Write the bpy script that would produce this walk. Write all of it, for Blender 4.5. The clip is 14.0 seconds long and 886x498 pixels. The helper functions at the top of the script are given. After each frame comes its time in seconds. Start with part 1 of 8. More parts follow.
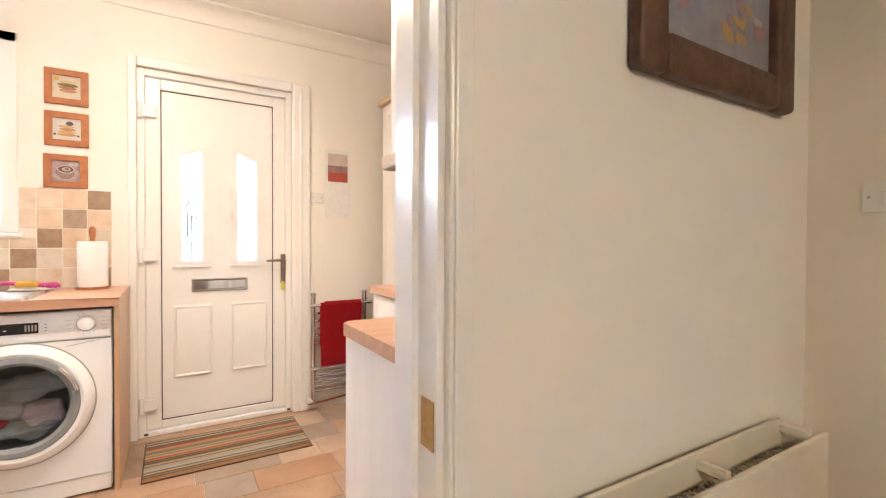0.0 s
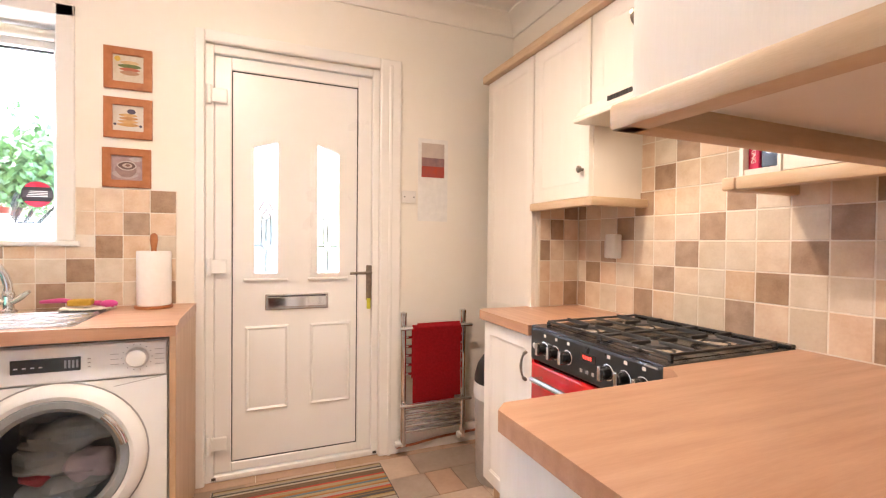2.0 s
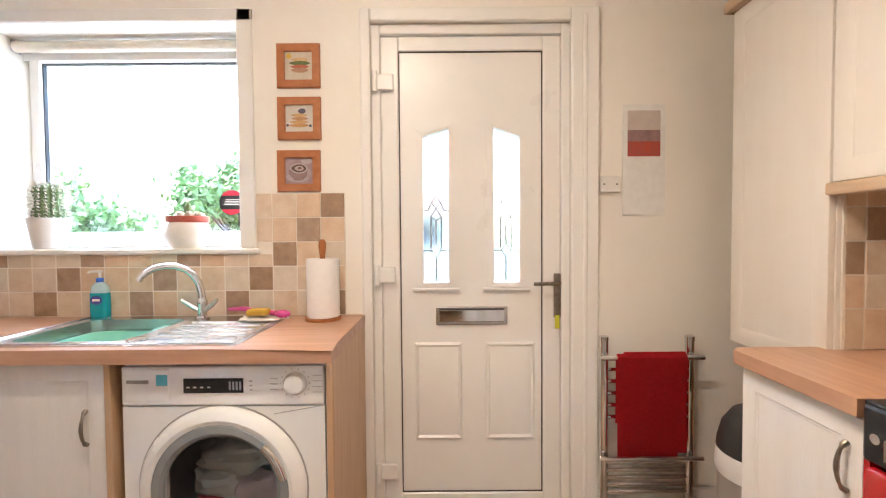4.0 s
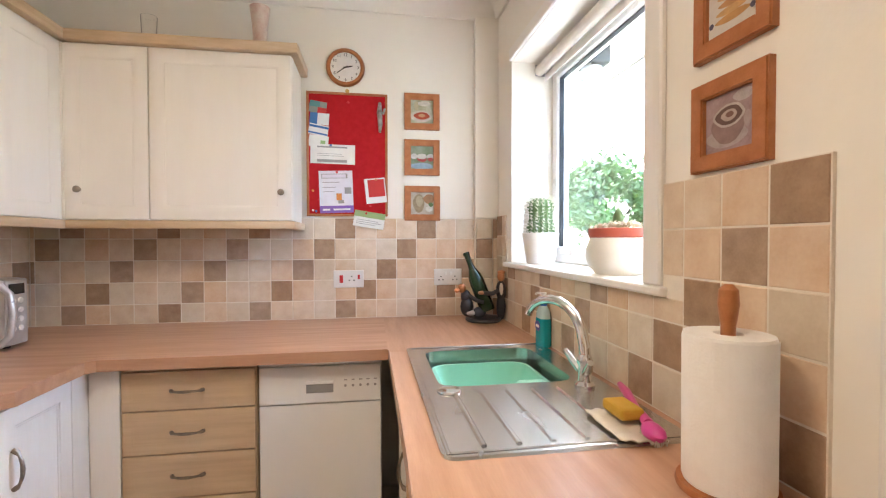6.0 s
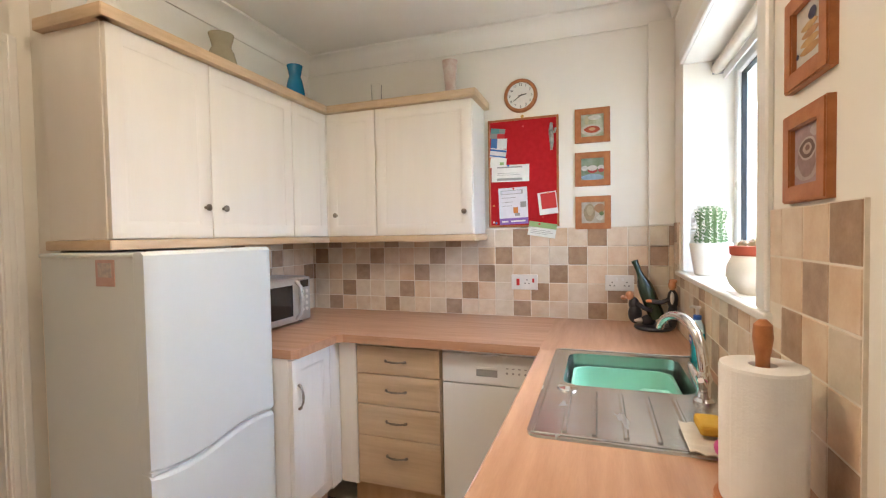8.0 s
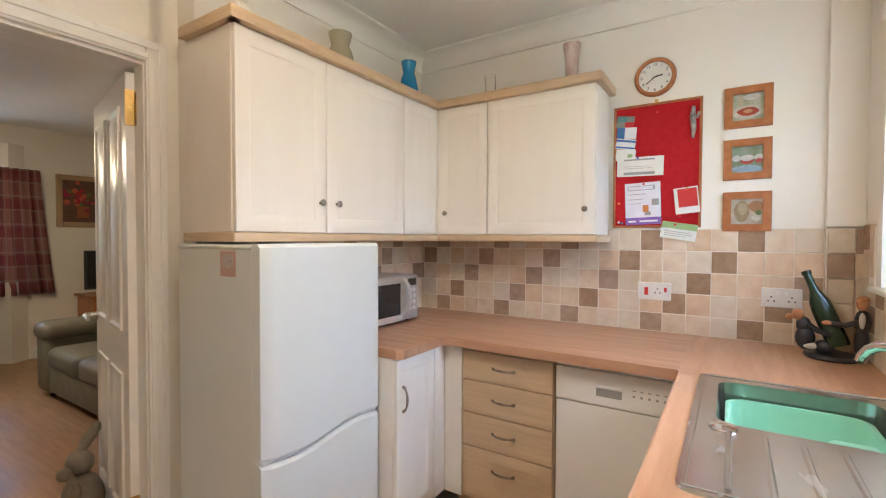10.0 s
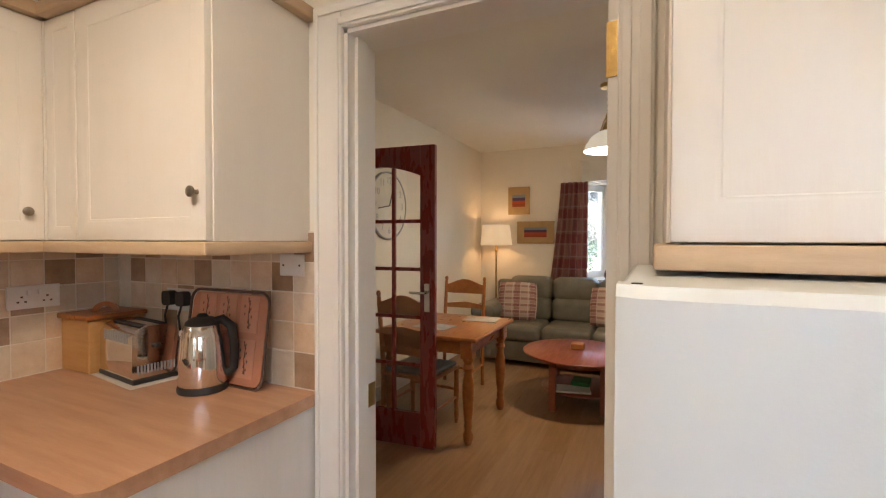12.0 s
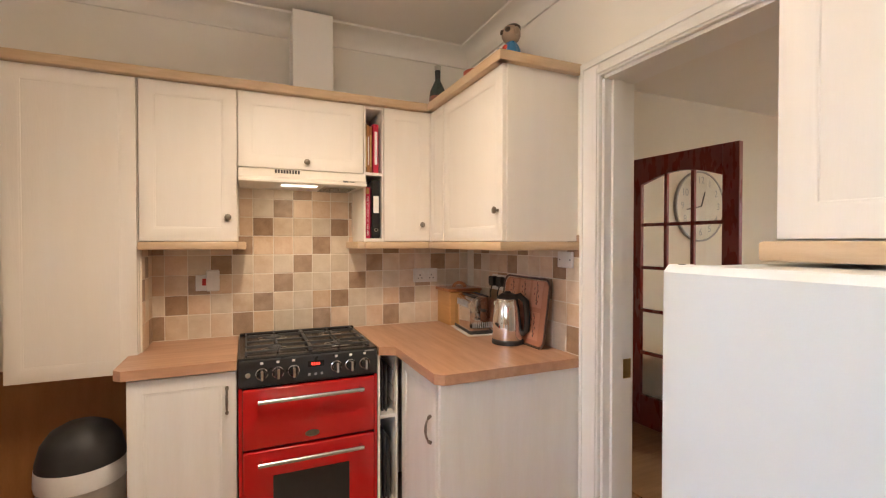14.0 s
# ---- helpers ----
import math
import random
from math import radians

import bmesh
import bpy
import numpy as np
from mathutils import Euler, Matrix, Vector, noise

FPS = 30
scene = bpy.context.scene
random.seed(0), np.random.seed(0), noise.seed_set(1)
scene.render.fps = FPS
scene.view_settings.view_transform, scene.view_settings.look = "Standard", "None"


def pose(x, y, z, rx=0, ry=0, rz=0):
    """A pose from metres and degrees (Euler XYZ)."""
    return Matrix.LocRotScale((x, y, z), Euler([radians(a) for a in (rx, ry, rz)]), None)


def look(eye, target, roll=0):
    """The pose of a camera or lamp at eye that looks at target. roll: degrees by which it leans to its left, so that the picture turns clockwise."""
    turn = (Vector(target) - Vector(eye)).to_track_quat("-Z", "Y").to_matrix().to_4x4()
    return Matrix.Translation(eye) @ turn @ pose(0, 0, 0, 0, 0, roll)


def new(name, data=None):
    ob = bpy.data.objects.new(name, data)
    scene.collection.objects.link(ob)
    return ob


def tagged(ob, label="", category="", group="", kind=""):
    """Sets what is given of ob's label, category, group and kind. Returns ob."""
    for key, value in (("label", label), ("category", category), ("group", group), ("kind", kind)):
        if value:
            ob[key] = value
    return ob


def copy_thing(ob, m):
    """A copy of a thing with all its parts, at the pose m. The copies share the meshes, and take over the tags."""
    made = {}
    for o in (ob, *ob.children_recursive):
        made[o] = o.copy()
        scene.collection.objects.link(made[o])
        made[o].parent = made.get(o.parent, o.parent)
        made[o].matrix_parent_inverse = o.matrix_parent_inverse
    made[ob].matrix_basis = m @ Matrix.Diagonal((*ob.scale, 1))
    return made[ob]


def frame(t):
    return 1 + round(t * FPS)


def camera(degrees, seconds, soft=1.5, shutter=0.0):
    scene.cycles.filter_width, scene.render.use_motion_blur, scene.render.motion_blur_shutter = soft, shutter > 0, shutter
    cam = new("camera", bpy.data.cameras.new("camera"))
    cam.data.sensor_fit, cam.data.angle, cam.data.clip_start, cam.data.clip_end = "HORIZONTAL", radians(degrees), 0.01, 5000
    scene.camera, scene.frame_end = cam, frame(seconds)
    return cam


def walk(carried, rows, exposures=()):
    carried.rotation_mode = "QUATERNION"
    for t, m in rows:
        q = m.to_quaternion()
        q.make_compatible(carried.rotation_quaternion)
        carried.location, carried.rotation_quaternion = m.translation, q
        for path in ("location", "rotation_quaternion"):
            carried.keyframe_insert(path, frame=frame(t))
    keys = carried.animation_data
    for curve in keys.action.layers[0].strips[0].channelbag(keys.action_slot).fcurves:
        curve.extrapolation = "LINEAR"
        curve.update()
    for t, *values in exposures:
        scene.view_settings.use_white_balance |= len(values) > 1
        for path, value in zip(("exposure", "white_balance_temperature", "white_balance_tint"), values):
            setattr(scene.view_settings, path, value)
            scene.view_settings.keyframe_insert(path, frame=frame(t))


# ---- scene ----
cam = camera(89.2, 14.0, 1.2)
PATH = [
    (0, (0.341, 0.18, 1.173), (1.371, 1.894, 1.142), 0.3),
    (0.5, (0.37, 0.443, 1.192), (1.216, 2.255, 1.16), 0.38),
    (1, (0.394, 0.645, 1.213), (1.191, 2.48, 1.181), 0.42),
    (1.5, (0.4, 0.773, 1.219), (1.177, 2.615, 1.187), 0.52),
    (2, (0.398, 0.86, 1.22), (1.163, 2.707, 1.189), 0.56),
    (2.2, (0.394, 0.893, 1.22), (1.152, 2.743, 1.19), 0.62),
    (4.3, (0.478, 1.563, 1.266), (0.097, 3.525, 1.2), -0.15),
    (4.5, (0.455, 1.729, 1.256), (-0.221, 3.611, 1.211), 0.25),
    (5, (0.452, 2.122, 1.268), (-0.87, 3.622, 1.235), 0.18),
    (5.5, (0.537, 2.446, 1.291), (-1.251, 3.34, 1.25), 0.0),
    (6, (0.612, 2.663, 1.318), (-1.363, 2.98, 1.28), -0.05),
    (6.5, (0.693, 2.789, 1.343), (-1.304, 2.68, 1.306), -0.13),
    (7, (0.789, 2.886, 1.365), (-1.17, 2.489, 1.33), 0.07),
    (7.2, (0.821, 2.908, 1.383), (-1.124, 2.443, 1.334), -0.42),
    (9.3, (0.911, 2.989, 1.41), (-0.896, 2.134, 1.363), 0.38),
    (9.5, (0.883, 2.985, 1.407), (-0.907, 2.095, 1.353), 0.3),
    (10, (0.754, 2.877, 1.387), (-0.93, 1.798, 1.339), 0.2),
    (10.5, (0.562, 2.628, 1.367), (-0.777, 1.143, 1.329), -0.03),
    (11, (0.346, 2.411, 1.37), (-0.301, 0.519, 1.33), -0.24),
    (11.5, (0.092, 2.254, 1.382), (0.261, 0.262, 1.353), -0.5),
    (12, (-0.184, 2.097, 1.413), (0.666, 0.288, 1.371), 0.08),
    (12.5, (-0.394, 2.084, 1.396), (0.971, 0.622, 1.37), -0.5),
    (13, (-0.572, 2.151, 1.388), (1.074, 1.015, 1.364), -0.18),
    (13.5, (-0.661, 2.215, 1.405), (1.102, 1.27, 1.37), -0.06),
    (14, (-0.707, 2.256, 1.404), (1.126, 1.455, 1.374), 0.02),
]
EXPOSURES = [
    (0, 6.1, 5650, 8), (1, 6.0, 5600, 8), (2.2, 5.9, 5850, 14), (4.5, 5.5, 5600, 7), (6, 5.25, 5900, 7), (7, 5.2, 5950, 4),
    (9.5, 5.15, 5900, 4), (10.5, 5.2, 5900, 4), (11.5, 5.1, 6050, 6), (12.5, 5.05, 6100, 8), (13, 5.1, 6150, 9), (14, 5.25, 6150, 9),
]
walk(cam, [(t, look(eye, target, roll)) for t, eye, target, roll in PATH], EXPOSURES)

# ---------------------------------------------------------------- light
world = bpy.data.worlds.new("sky")
scene.world = world
world.use_nodes = True
wn = world.node_tree.nodes
sky = wn.new("ShaderNodeTexSky")
sky.sky_type = "NISHITA"
sky.sun_disc = False
sky.sun_elevation = radians(62)
sky.sun_rotation = radians(-62)
sky.air_density, sky.dust_density = 1.0, 3.5
world.node_tree.links.new(sky.outputs[0], wn["Background"].inputs[0])
wn["Background"].inputs[1].default_value = 0.11

sun = bpy.data.lights.new("sun", "SUN")
sun.energy, sun.angle, sun.color = 0.25, radians(60), (1.0, 0.96, 0.91)
sun_ob = new("sun", sun)
sun_ob.matrix_world = look((-16.6, 8.8, 35.3), (0, 0, 0))

# ---------------------------------------------------------------- materials


def mat(name, col, rough=0.5, metal=0.0, col2=None, scale=6.0, stretch=(1, 1, 1), mix=0.5, bump=0.0, bscale=150.0,
        rand=0.0, rrough=0.08, coat=0.0, spec=0.5, detail=6.0, alpha=1.0):
    m = bpy.data.materials.new(name)
    m.use_nodes = True
    nt = m.node_tree
    n, lk = nt.nodes, nt.links.new
    b = n["Principled BSDF"]
    tc, mp = n.new("ShaderNodeTexCoord"), n.new("ShaderNodeMapping")
    mp.inputs["Scale"].default_value = stretch
    lk(tc.outputs["Object"], mp.inputs["Vector"])
    if rand:
        oj, far = n.new("ShaderNodeObjectInfo"), n.new("ShaderNodeMath")
        far.operation = "MULTIPLY"
        far.inputs[1].default_value = 40.0
        lk(oj.outputs["Random"], far.inputs[0])
        lk(far.outputs[0], mp.inputs["Location"])
    big, small = n.new("ShaderNodeTexNoise"), n.new("ShaderNodeTexNoise")
    big.inputs["Scale"].default_value, big.inputs["Detail"].default_value = scale, detail
    small.inputs["Scale"].default_value, small.inputs["Detail"].default_value = scale * 9, 3
    lk(mp.outputs[0], big.inputs["Vector"])
    lk(mp.outputs[0], small.inputs["Vector"])
    if col2 is None:
        col2 = tuple(c * 0.9 for c in col)
    ramp = n.new("ShaderNodeMapRange")
    ramp.inputs["From Min"].default_value, ramp.inputs["From Max"].default_value = 0.35, 0.68
    both = n.new("ShaderNodeMath")
    both.operation = "MULTIPLY_ADD"
    both.inputs[1].default_value = 0.25
    lk(small.outputs[0], both.inputs[0])
    scaled = n.new("ShaderNodeMath")
    scaled.operation = "MULTIPLY"
    scaled.inputs[1].default_value = 0.78
    lk(big.outputs[0], scaled.inputs[0])
    lk(scaled.outputs[0], both.inputs[2])
    lk(both.outputs[0], ramp.inputs["Value"])
    mx = n.new("ShaderNodeMix")
    mx.data_type = "RGBA"
    mx.inputs[6].default_value, mx.inputs[7].default_value = (*col, 1), (*col2, 1)
    lk(ramp.outputs[0], mx.inputs[0])
    out = mx.outputs[2]
    if rand:
        oi, hsv, mr = n.new("ShaderNodeObjectInfo"), n.new("ShaderNodeHueSaturation"), n.new("ShaderNodeMapRange")
        mr.inputs["To Min"].default_value, mr.inputs["To Max"].default_value = 1 - rand, 1 + rand
        lk(oi.outputs["Random"], mr.inputs["Value"])
        lk(mr.outputs[0], hsv.inputs["Value"])
        mh = n.new("ShaderNodeMapRange")
        mh.inputs["To Min"].default_value, mh.inputs["To Max"].default_value = 1 + rand, 1 - rand * 2
        lk(oi.outputs["Random"], mh.inputs["Value"])
        lk(mh.outputs[0], hsv.inputs["Saturation"])
        lk(out, hsv.inputs["Color"])
        out = hsv.outputs[0]
    lk(out, b.inputs["Base Color"])
    rr = n.new("ShaderNodeMapRange")
    rr.inputs["To Min"].default_value, rr.inputs["To Max"].default_value = max(0.02, rough - rrough), min(1, rough + rrough)
    lk(big.outputs[0], rr.inputs["Value"])
    lk(rr.outputs[0], b.inputs["Roughness"])
    b.inputs["Metallic"].default_value = metal
    b.inputs["Coat Weight"].default_value = coat
    b.inputs["Alpha"].default_value = alpha
    b.inputs["Specular IOR Level"].default_value = spec
    if bump:
        bn, bp = n.new("ShaderNodeTexNoise"), n.new("ShaderNodeBump")
        bn.inputs["Scale"].default_value, bn.inputs["Detail"].default_value = bscale, 4
        lk(mp.outputs[0], bn.inputs["Vector"])
        bp.inputs["Strength"].default_value, bp.inputs["Distance"].default_value = bump, 0.004
        lk(bn.outputs[0], bp.inputs["Height"])
        lk(bp.outputs[0], b.inputs["Normal"])
    return m


def glow(name, col, strength):
    m = bpy.data.materials.new(name)
    m.use_nodes = True
    b = m.node_tree.nodes["Principled BSDF"]
    b.inputs["Base Color"].default_value = (*col, 1)
    b.inputs["Emission Color"].default_value = (*col, 1)
    b.inputs["Emission Strength"].default_value = strength
    return m


def glassy(name, col=(1, 1, 1), rough=0.0, ior=1.45):
    m = bpy.data.materials.new(name)
    m.use_nodes = True
    b = m.node_tree.nodes["Principled BSDF"]
    b.inputs["Base Color"].default_value = (*col, 1)
    b.inputs["Transmission Weight"].default_value = 1
    b.inputs["Roughness"].default_value = rough
    b.inputs["IOR"].default_value = ior
    return m


WALL = mat("cream_wall_paint", (0.84, 0.805, 0.735), 0.75, col2=(0.82, 0.78, 0.705), scale=2.5, bump=0.12, bscale=90)
LWALL = mat("pale_beige_wall_paint", (0.76, 0.70, 0.61), 0.75, col2=(0.73, 0.67, 0.58), scale=2.5, bump=0.12, bscale=90)
CEIL = mat("ceiling_paint", (0.83, 0.795, 0.735), 0.8, col2=(0.81, 0.775, 0.71), scale=3, bump=0.1, bscale=60)
GLOSS = mat("white_gloss_paint", (0.83, 0.81, 0.775), 0.3, col2=(0.81, 0.788, 0.75), scale=4, bump=0.012, bscale=30, rrough=0.05)
UPVC = mat("white_upvc", (0.84, 0.82, 0.79), 0.3, col2=(0.82, 0.80, 0.765), scale=5, bump=0.02, bscale=60)
CAB = mat("cream_foil_cabinet", (0.81, 0.765, 0.695), 0.42, col2=(0.79, 0.74, 0.665), scale=5, stretch=(3, 3, 0.35), bump=0.1, bscale=70)
BASEC = mat("pale_cabinet_foil", (0.84, 0.82, 0.77), 0.42, col2=(0.79, 0.76, 0.70), scale=5, stretch=(3, 3, 0.35), bump=0.1, bscale=70)
DRAWER = mat("light_wood_effect", (0.62, 0.47, 0.31), 0.45, col2=(0.55, 0.41, 0.265), scale=5, stretch=(14, 0.8, 14), bump=0.08, bscale=70)
PELMET = mat("oak_pelmet", (0.62, 0.46, 0.30), 0.45, col2=(0.54, 0.385, 0.235), scale=5, stretch=(2, 2, 14), bump=0.08, bscale=60)
TOP = mat("beech_laminate", (0.55, 0.322, 0.2), 0.34, col2=(0.44, 0.245, 0.145), scale=4.5, stretch=(0.7, 7, 7), bump=0.03, bscale=60, detail=8)
TOPY = mat("beech_laminate_across", (0.55, 0.322, 0.2), 0.34, col2=(0.44, 0.245, 0.145), scale=4.5, stretch=(7, 0.7, 7), bump=0.03, bscale=60, detail=8)
ENDP = mat("beech_end_panel", (0.58, 0.39, 0.23), 0.42, col2=(0.5, 0.32, 0.18), scale=4.5, stretch=(7, 7, 0.7), bump=0.05, bscale=60)
TILEL = mat("cream_stone_tile", (0.71, 0.585, 0.445), 0.38, col2=(0.60, 0.45, 0.31), scale=17, bump=0.18, bscale=45, rand=0.05)
TILED = mat("brown_stone_tile", (0.42, 0.285, 0.182), 0.4, col2=(0.29, 0.185, 0.112), scale=22, bump=0.2, bscale=45, rand=0.07)
GROUT = mat("grout", (0.80, 0.73, 0.63), 0.85, scale=30, bump=0.1)
LINO = mat("stone_effect_vinyl", (0.50, 0.345, 0.235), 0.4, col2=(0.37, 0.245, 0.16), scale=5, bump=0.08, bscale=30, rand=0.12)
LAMINATE = mat("oak_laminate_floor", (0.33, 0.185, 0.09), 0.32, col2=(0.25, 0.135, 0.062), scale=4, stretch=(9, 0.8, 1), bump=0.04, bscale=40)
WHITE = mat("white_enamel", (0.83, 0.83, 0.82), 0.25, col2=(0.81, 0.81, 0.80), scale=3, bump=0.02, bscale=250)
FRIDGEM = mat("white_textured_steel", (0.68, 0.715, 0.71), 0.35, col2=(0.66, 0.695, 0.69), scale=3, bump=0.06, bscale=260)
PLAST = mat("white_plastic", (0.78, 0.76, 0.73), 0.35, scale=10)
CHROME = mat("chrome", (0.80, 0.80, 0.80), 0.08, 1.0, scale=12, rrough=0.04)
STEEL = mat("brushed_steel", (0.62, 0.61, 0.59), 0.26, 1.0, col2=(0.58, 0.57, 0.55), scale=5, stretch=(1, 3, 3), rrough=0.04)
PEWTER = mat("aged_pewter", (0.34, 0.29, 0.23), 0.35, 1.0, col2=(0.2, 0.18, 0.15), scale=60)
BRASS = mat("brass", (0.55, 0.38, 0.14), 0.3, 1.0, col2=(0.42, 0.28, 0.1), scale=40)
BLACK = mat("black_enamel", (0.018, 0.018, 0.02), 0.22, scale=20)
IRON = mat("black_cast_iron", (0.035, 0.035, 0.037), 0.42, col2=(0.06, 0.058, 0.055), scale=60, bump=0.2, bscale=300)
REDE = mat("red_enamel", (0.50, 0.006, 0.008), 0.14, col2=(0.46, 0.005, 0.006), scale=4, coat=0.6)
REDT = mat("red_terry_cotton", (0.60, 0.008, 0.016), 0.95, col2=(0.48, 0.005, 0.01), scale=70, bump=0.8, bscale=500)
REDB = mat("red_felt", (0.46, 0.006, 0.012), 0.95, col2=(0.40, 0.005, 0.01), scale=40, bump=0.3, bscale=500)
PINE = mat("orange_pine_frame", (0.44, 0.17, 0.055), 0.45, col2=(0.34, 0.115, 0.032), scale=10, stretch=(3, 3, 3), bump=0.06, bscale=90)
TPINE = mat("honey_pine", (0.40, 0.145, 0.035), 0.3, col2=(0.31, 0.10, 0.022), scale=6, stretch=(5, 1, 5), bump=0.05, bscale=60)
MAHOG = mat("mahogany", (0.19, 0.022, 0.017), 0.28, col2=(0.155, 0.017, 0.013), scale=5, stretch=(4, 4, 0.8))
CHERRY = mat("cherry_wood", (0.28, 0.075, 0.038), 0.36, col2=(0.2, 0.048, 0.024), scale=5, stretch=(6, 1, 6), bump=0.04, bscale=60)
DARKW = mat("dark_carved_wood", (0.12, 0.055, 0.028), 0.5, col2=(0.06, 0.026, 0.013), scale=12, stretch=(2, 2, 2), bump=0.5, bscale=60)
SOFAM = mat("olive_grey_leather", (0.16, 0.145, 0.11), 0.5, col2=(0.125, 0.112, 0.082), scale=9, bump=0.3, bscale=120)
PAPER = mat("white_paper", (0.82, 0.81, 0.78), 0.8, scale=30)
TOWELP = mat("kitchen_paper", (0.86, 0.84, 0.81), 0.95, col2=(0.83, 0.80, 0.765), scale=40, bump=0.2, bscale=220)
GLASS = glassy("clear_glass")
DARKG = mat("dark_glass", (0.02, 0.021, 0.022), 0.06, scale=5)
MINT = mat("mint_plastic", (0.27, 0.60, 0.46), 0.4, col2=(0.25, 0.56, 0.43), scale=8)
POT = mat("cream_glazed_pot", (0.80, 0.765, 0.69), 0.3, scale=12)
TERRA = mat("terracotta_glaze", (0.42, 0.09, 0.05), 0.5, scale=20)
SOIL = mat("gritty_soil", (0.12, 0.085, 0.055), 0.95, col2=(0.3, 0.24, 0.18), scale=90, bump=0.8, bscale=300)
CACTUS = mat("cactus_green", (0.15, 0.23, 0.085), 0.6, col2=(0.10, 0.165, 0.055), scale=30, bump=0.2)
BLUEG = mat("blue_glass_vase", (0.02, 0.22, 0.42), 0.12, col2=(0.02, 0.17, 0.36), scale=9)
RUBBER = mat("black_rubber", (0.025, 0.024, 0.024), 0.55, scale=20)
BROWN = mat("brown_board", (0.40, 0.175, 0.055), 0.6, col2=(0.33, 0.14, 0.04), scale=5, stretch=(4, 4, 1))
GREY = mat("grey_plastic", (0.33, 0.33, 0.33), 0.4, scale=20)
INK = mat("dark_ink", (0.05, 0.045, 0.045), 0.8, scale=30)
INKG = mat("grey_ink", (0.35, 0.34, 0.34), 0.8, scale=30)
HOODM = mat("cream_hood_enamel", (0.80, 0.75, 0.66), 0.3, scale=6)
YEL = mat("yellow_plastic", (0.62, 0.62, 0.05), 0.4, scale=20)


def flat(name, col, rough=0.6, **k):
    return mat(name, col, rough, scale=k.pop("scale", 25), **k)


# ---------------------------------------------------------------- building helpers
ORIGIN = {}


def thing(name, loc, label, category, group="", kind=""):
    e = new(name)
    e.empty_display_size = 0.05
    e.location = loc
    ORIGIN[e] = Vector(loc)
    return tagged(e, label, category, group, kind)


def part(name, bm, material, parent=None, label="", smooth=False):
    """One mesh object from world coordinates, under a thing or a part."""
    o = ORIGIN.get(parent, Vector((0, 0, 0)))
    if o.length:
        bmesh.ops.translate(bm, verts=bm.verts, vec=-o)
    bmesh.ops.recalc_face_normals(bm, faces=bm.faces)
    me = bpy.data.meshes.new(name)
    bm.to_mesh(me)
    bm.free()
    mats = material if isinstance(material, (list, tuple)) else [material]
    for m in mats:
        me.materials.append(m)
    if smooth:
        for p in me.polygons:
            p.use_smooth = True
        me.set_sharp_from_angle(angle=radians(38))
    ob = new(name, me)
    if parent is not None:
        ob.parent = parent
    ORIGIN[ob] = o
    if label:
        ob["label"] = label
    return ob


def solo(name, bm, material, label, category, group="", kind="", smooth=False):
    """A thing of one mesh, with its origin at the middle of its base."""
    lo = [min(v.co[i] for v in bm.verts) for i in range(3)]
    hi = [max(v.co[i] for v in bm.verts) for i in range(3)]
    c = Vector(((lo[0] + hi[0]) / 2, (lo[1] + hi[1]) / 2, lo[2]))
    bmesh.ops.translate(bm, verts=bm.verts, vec=-c)
    ob = part(name, bm, material, None, "", smooth)
    ob.location = c
    ORIGIN[ob] = c
    return tagged(ob, label, category, group, kind)


def box(x0, x1, y0, y1, z0, z1, bev=0.0, seg=1, into=None):
    bm = bmesh.new()
    r = bmesh.ops.create_cube(bm, size=1)
    bmesh.ops.scale(bm, verts=bm.verts, vec=(abs(x1 - x0), abs(y1 - y0), abs(z1 - z0)))
    bmesh.ops.translate(bm, verts=bm.verts, vec=((x0 + x1) / 2, (y0 + y1) / 2, (z0 + z1) / 2))
    if bev:
        bmesh.ops.bevel(bm, geom=bm.edges[:], offset=min(bev, abs(x1 - x0) * 0.45, abs(y1 - y0) * 0.45, abs(z1 - z0) * 0.45),
                        segments=seg, profile=0.5, affect="EDGES")
    return join(into, bm) if into is not None else bm


def join(a, b):
    me = bpy.data.meshes.new("tmp")
    b.to_mesh(me)
    b.free()
    a.from_mesh(me)
    bpy.data.meshes.remove(me)
    return a


def turned(profile, n=24, at=(0, 0, 0), axis=None, cap=True):
    """A lathe of (radius, height) rows about z, then turned so that z points along axis."""
    bm = bmesh.new()
    rings = []
    for r, z in profile:
        rings.append([bm.verts.new((r * math.cos(2 * math.pi * i / n), r * math.sin(2 * math.pi * i / n), z)) for i in range(n)])
    for a, b in zip(rings, rings[1:]):
        for i in range(n):
            bm.faces.new((a[i], a[(i + 1) % n], b[(i + 1) % n], b[i]))
    if cap:
        bm.faces.new(rings[0][::-1])
        bm.faces.new(rings[-1])
    if axis is not None:
        q = Vector((0, 0, 1)).rotation_difference(Vector(axis).normalized())
        bmesh.ops.rotate(bm, verts=bm.verts, matrix=q.to_matrix())
    bmesh.ops.translate(bm, verts=bm.verts, vec=at)
    return bm


def rod(a, b, r, n=12, r2=None):
    a, b = Vector(a), Vector(b)
    return turned([(r, 0), (r if r2 is None else r2, (b - a).length)], n, a, b - a)


